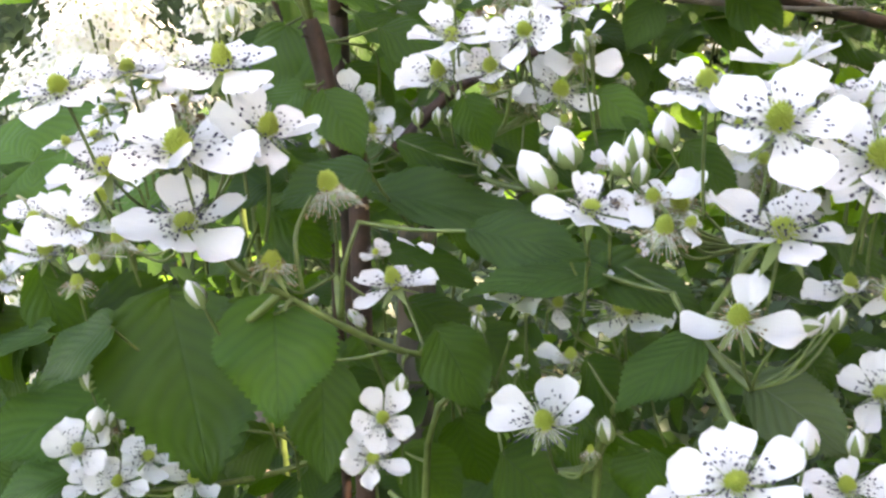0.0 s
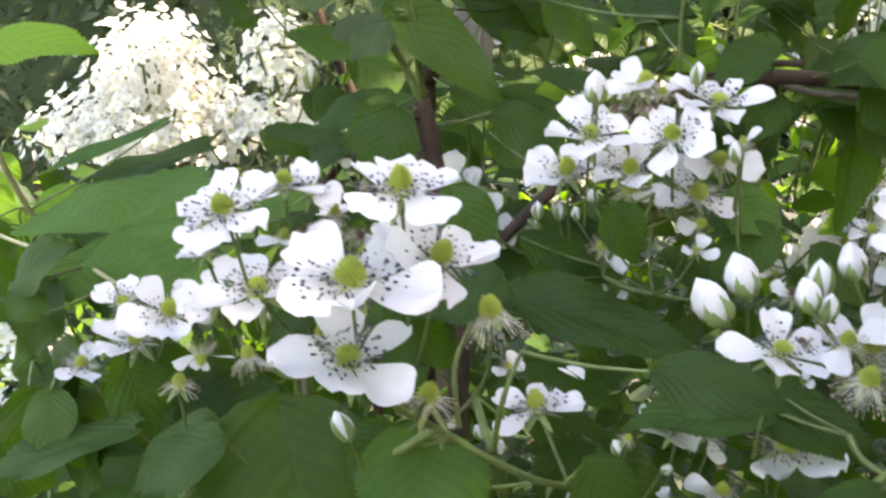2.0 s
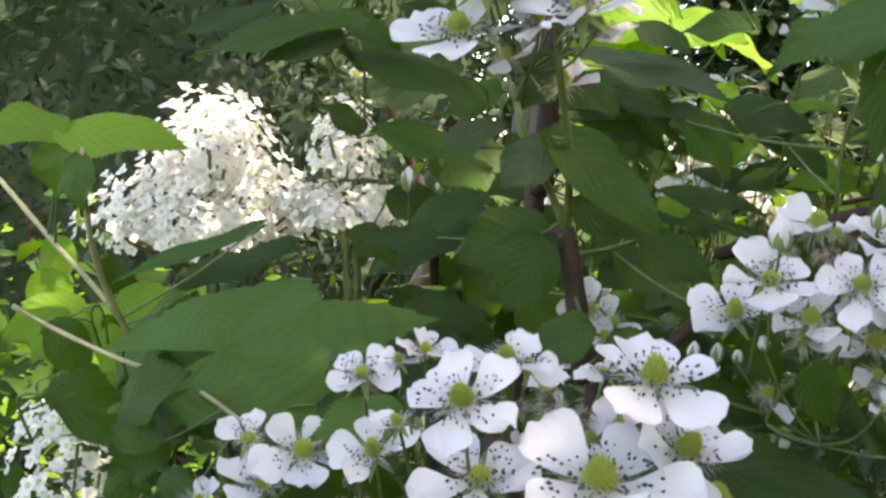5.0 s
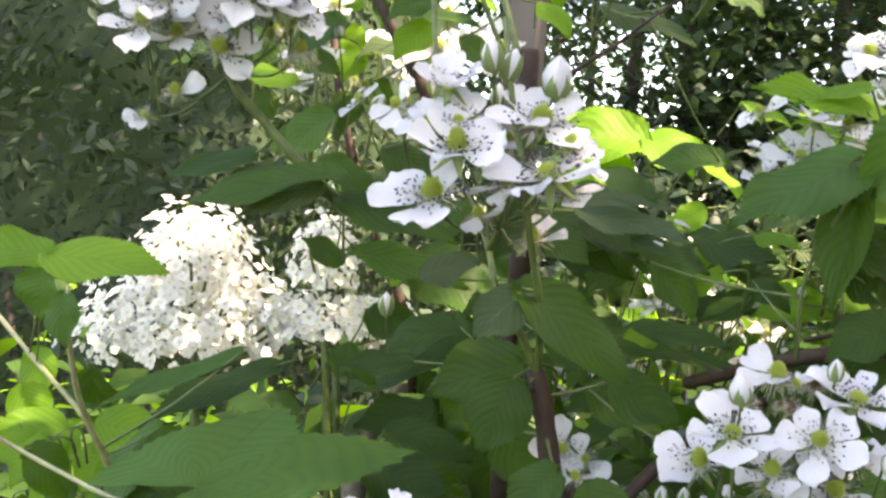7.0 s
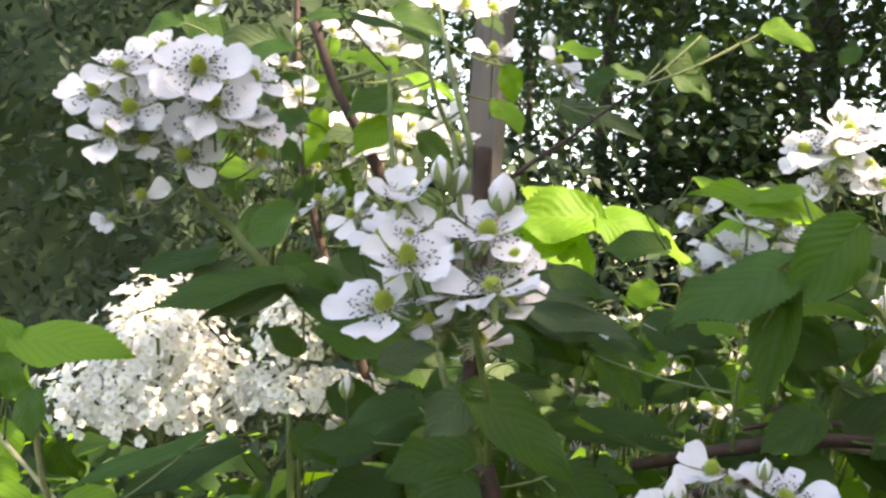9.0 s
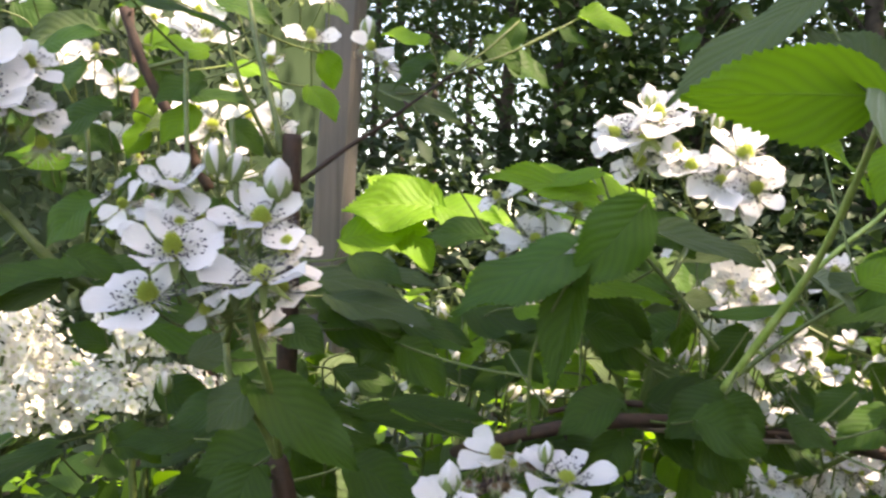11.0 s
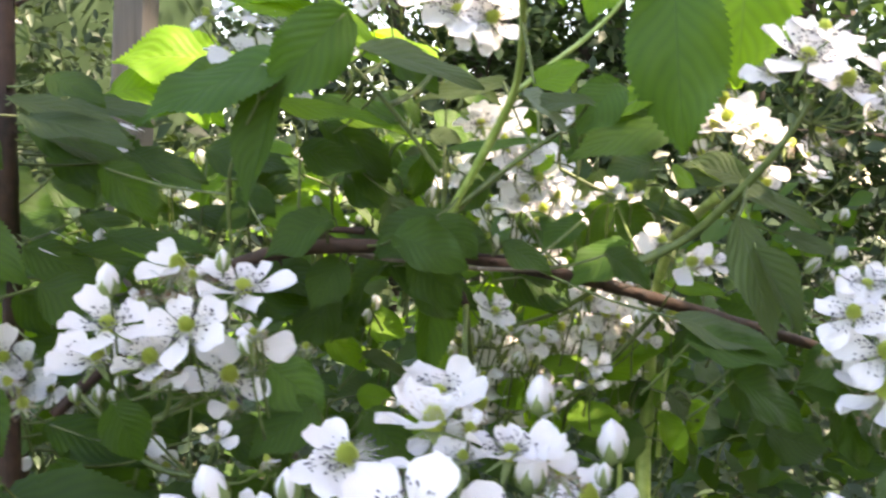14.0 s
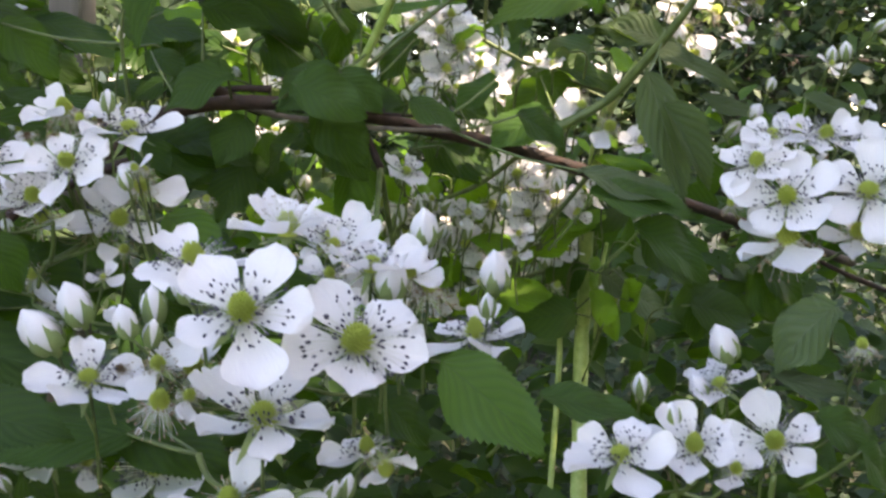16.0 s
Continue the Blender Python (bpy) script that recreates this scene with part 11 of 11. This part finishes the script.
# ---- woodland ----
def tree(x, y, r, tall, seed, crown_from, spread, n, leaf_size=0.1):
    """A tall woodland tree: tapered trunk, limbs, and leaves in uneven clumps."""
    rng = random.Random(seed)
    t = thing("woodland_tree", None, "tall dark-trunked deciduous tree with light between its leaves", "tree", "trees of the wood")
    t.location = (x, y, 0)
    pts = [(0.12 * rng.uniform(-1, 1) * k / 3, 0.12 * rng.uniform(-1, 1) * k / 3, tall * k / 5) for k in range(6)]
    v, f, fine = tube(pts, r, r * 0.3, 10, 0.05, seed)
    child("trunk", mesh_from("trunk", v, f, BARK), t)
    clumps = []
    for i in range(16):
        z = crown_from + (tall - crown_from) * (i + rng.random()) / 16
        an, reach = rng.uniform(0, 6.28), spread * rng.uniform(0.5, 1.0) * (1.0 - 0.4 * (z / tall))
        a = fine[min(len(fine) - 1, int(z / tall * (len(fine) - 1)))]
        b = Vector((a.x + reach * math.cos(an), a.y + reach * math.sin(an), z + rng.uniform(0.0, 0.9)))
        v, f, limb = tube([a, a.lerp(b, 0.5) + Vector((0, 0, 0.15)), b], r * 0.22, r * 0.05, 6)
        child("limb", mesh_from("limb", v, f, BARK), t)
        clumps += [q for q in limb[3:]]
    idx = rs.randint(0, len(clumps), n)
    base = np.array([tuple(c) for c in clumps])[idx]
    p = base + rs.normal(size=(n, 3)) * np.array([0.42, 0.42, 0.3]) * spread / 1.6
    ways = random_ways(n, -0.3)
    face = rs.normal(size=(n, 3)) * 0.6 + np.array([0, 0, 0.8])
    child("crown", leaf_mass("crown", p, ways, face, leaf_size * rs.uniform(0.6, 1.3, n), TREE, 0.6, True), t)


tree(1.43, 7.53, 0.085, 11, 1, 2.4, 1.7, 6600, 0.09)
tree(0.99, 7.17, 0.06, 9, 2, 2.0, 1.4, 6000, 0.09)
tree(0.08, 8.49, 0.035, 10, 3, 2.2, 1.6, 7000, 0.09)
tree(0.63, 9.43, 0.04, 13, 13, 2.2, 2.0, 9500, 0.095)
tree(2.53, 7.07, 0.08, 11, 4, 1.0, 1.9, 8000, 0.092)
tree(3.39, 6.07, 0.09, 9, 5, 0.8, 1.9, 14000, 0.092)
tree(2.00, 6.26, 0.06, 9, 15, 0.8, 1.1, 3200, 0.1)
tree(2.84, 5.56, 0.07, 8.5, 16, 0.8, 1.3, 7000, 0.1)
tree(1.29, 6.04, 0.04, 3.3, 17, 0.7, 0.9, 5500, 0.09)
tree(4.33, 5.27, 0.1, 8.5, 6, 0.9, 2.2, 13600, 0.094)
tree(5.34, 4.48, 0.1, 8.5, 14, 1.0, 2.4, 13600, 0.094)
tree(-1.31, 8.55, 0.1, 12, 8, 1.8, 2.2, 9350, 0.078)
tree(0.43, 11.07, 0.05, 14, 9, 2.2, 2.6, 12000, 0.1)
tree(1.14, 11.39, 0.05, 13, 10, 2.2, 2.6, 12000, 0.1)
tree(5.42, 9.12, 0.14, 14, 11, 1.2, 3.0, 20000, 0.109)
tree(-4.37, 8.30, 0.14, 13, 12, 2.0, 3.0, 7650, 0.109)
# an unseen tree off to the right, added only to shade the hedge
tree(3.5, 1.1, 0.14, 10.5, 21, 2.4, 1.7, 4500, 0.17)

# places to be sunlit: centre and radius of each hole cut in the shading shrub
SUN_FLECKS = [((0.137, 0.346, 1.513), 0.022), ((0.161, 0.343, 1.516), 0.020), ((0.353, 0.557, 1.507), 0.050), ((0.349, 0.494, 1.479), 0.025), ((0.386, 0.487, 1.477), 0.025), ((0.393, 0.484, 1.454), 0.025), ((0.150, 0.330, 1.338), 0.016), ((-0.073, 0.449, 1.488), 0.024), ((-0.037, 0.441, 1.472), 0.030), ((-0.022, 0.436, 1.461), 0.022), ((0.198, 0.359, 1.500), 0.018), ((0.123, 0.906, 1.401), 0.060), ((0.325, 0.695, 1.329), 0.050), ((0.252, 0.692, 1.290), 0.060), ((0.275, 0.601, 1.455), 0.035), ((0.231, 0.626, 1.454), 0.035), ((0.283, 0.710, 1.397), 0.050), ((0.366, 0.436, 1.357), 0.020), ((0.037, 0.880, 1.512), 0.080), ((0.209, 0.579, 1.519), 0.055), ((0.387, 0.550, 1.486), 0.040)]


def unseen_shade_shrub():
    """A dense shrub added out of view behind the way, to shade the brambles from the sun, with a ragged top."""
    n = 36000
    a, h = radians(SUN_AZ), rs.uniform(0.08, 1.0, n) ** 0.75
    along, off = rs.uniform(-2.2, 2.2, n), rs.normal(0, 0.28, n) + SHRUB_D
    # top raised and lowered along its length to steer where the shade falls
    top = np.array([SHRUB_H - 0.36 * min(1.0, max(0.0, (-0.56 - q) / 0.1)) + 0.1 * math.exp(-((q + 0.52) / 0.13) ** 2) + 1.0 * math.exp(-((q + 0.93) / 0.075) ** 4) + 0.38 * math.exp(-((q + 0.34) / 0.15) ** 4) + 0.09 * noise.noise(Vector((q * 2.2, 0, 3))) + 0.08 * noise.noise(Vector((q * 7, 0, 8))) for q in along])
    x, y = math.sin(a) * off + math.cos(a) * along, math.cos(a) * off - math.sin(a) * along
    p = np.stack([x, y, top * h], 1)
    # openings cut through its leaves along the sun's way, so that flecks of sun reach chosen places
    for at, r in SUN_FLECKS:
        d = p - np.array(at)
        off = np.linalg.norm(d - (d @ np.array(sun_way))[:, None] * np.array(sun_way), axis=1)
        p = p[off > r]
    n = len(p)
    ob = thing("unseen_shade_shrub", None, "unseen tall green shrub added to shade the near brambles", "shrub")
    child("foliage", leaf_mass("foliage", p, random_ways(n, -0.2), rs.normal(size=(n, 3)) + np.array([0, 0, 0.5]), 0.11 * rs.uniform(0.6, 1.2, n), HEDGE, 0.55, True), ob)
    for i in range(6):
        q = -1.9 + 0.75 * i
        bx, by = math.sin(a) * SHRUB_D + math.cos(a) * q, math.cos(a) * SHRUB_D - math.sin(a) * q
        v, f, _ = tube([(bx, by, 0), (bx + 0.1, by, 1.6), (bx - 0.05, by + 0.1, SHRUB_H * 0.85)], 0.04, 0.01, 7)
        child("stem", mesh_from("stem", v, f, BARK), ob)


unseen_shade_shrub()

blossom_mass((-0.2861, 0.8826, 1.3410), (0.086, 0.075, 0.046), 400, 0.0054, "broad mounded head of small white flowers in full sun", 1)
blossom_mass((-0.2817, 0.8645, 1.3893), (0.046, 0.045, 0.05), 200, 0.0054, "upright tip of a head of small white flowers in sun", 5)
blossom_mass((-0.1737, 0.8412, 1.3995), (0.026, 0.035, 0.038), 60, 0.0056, "small upright head of white flowers in sun", 2)
blossom_mass((-0.1665, 0.8606, 1.3526), (0.062, 0.045, 0.022), 110, 0.0056, "loose low head of white flowers in sun", 3)
blossom_mass((-0.3738, 0.8123, 1.1510), (0.04, 0.05, 0.06), 24, 0.007, "sunlit white flowers low beside the weeds", 4)
blossom_mass((-0.3905, 0.8465, 1.1646), (0.034, 0.035, 0.04), 24, 0.0062, "sunlit creamy white flowers among tall weeds", 6)
blossom_mass((-0.3700, 0.8396, 1.1059), (0.04, 0.04, 0.045), 26, 0.0062, "low creamy white flower head in the weeds", 7)
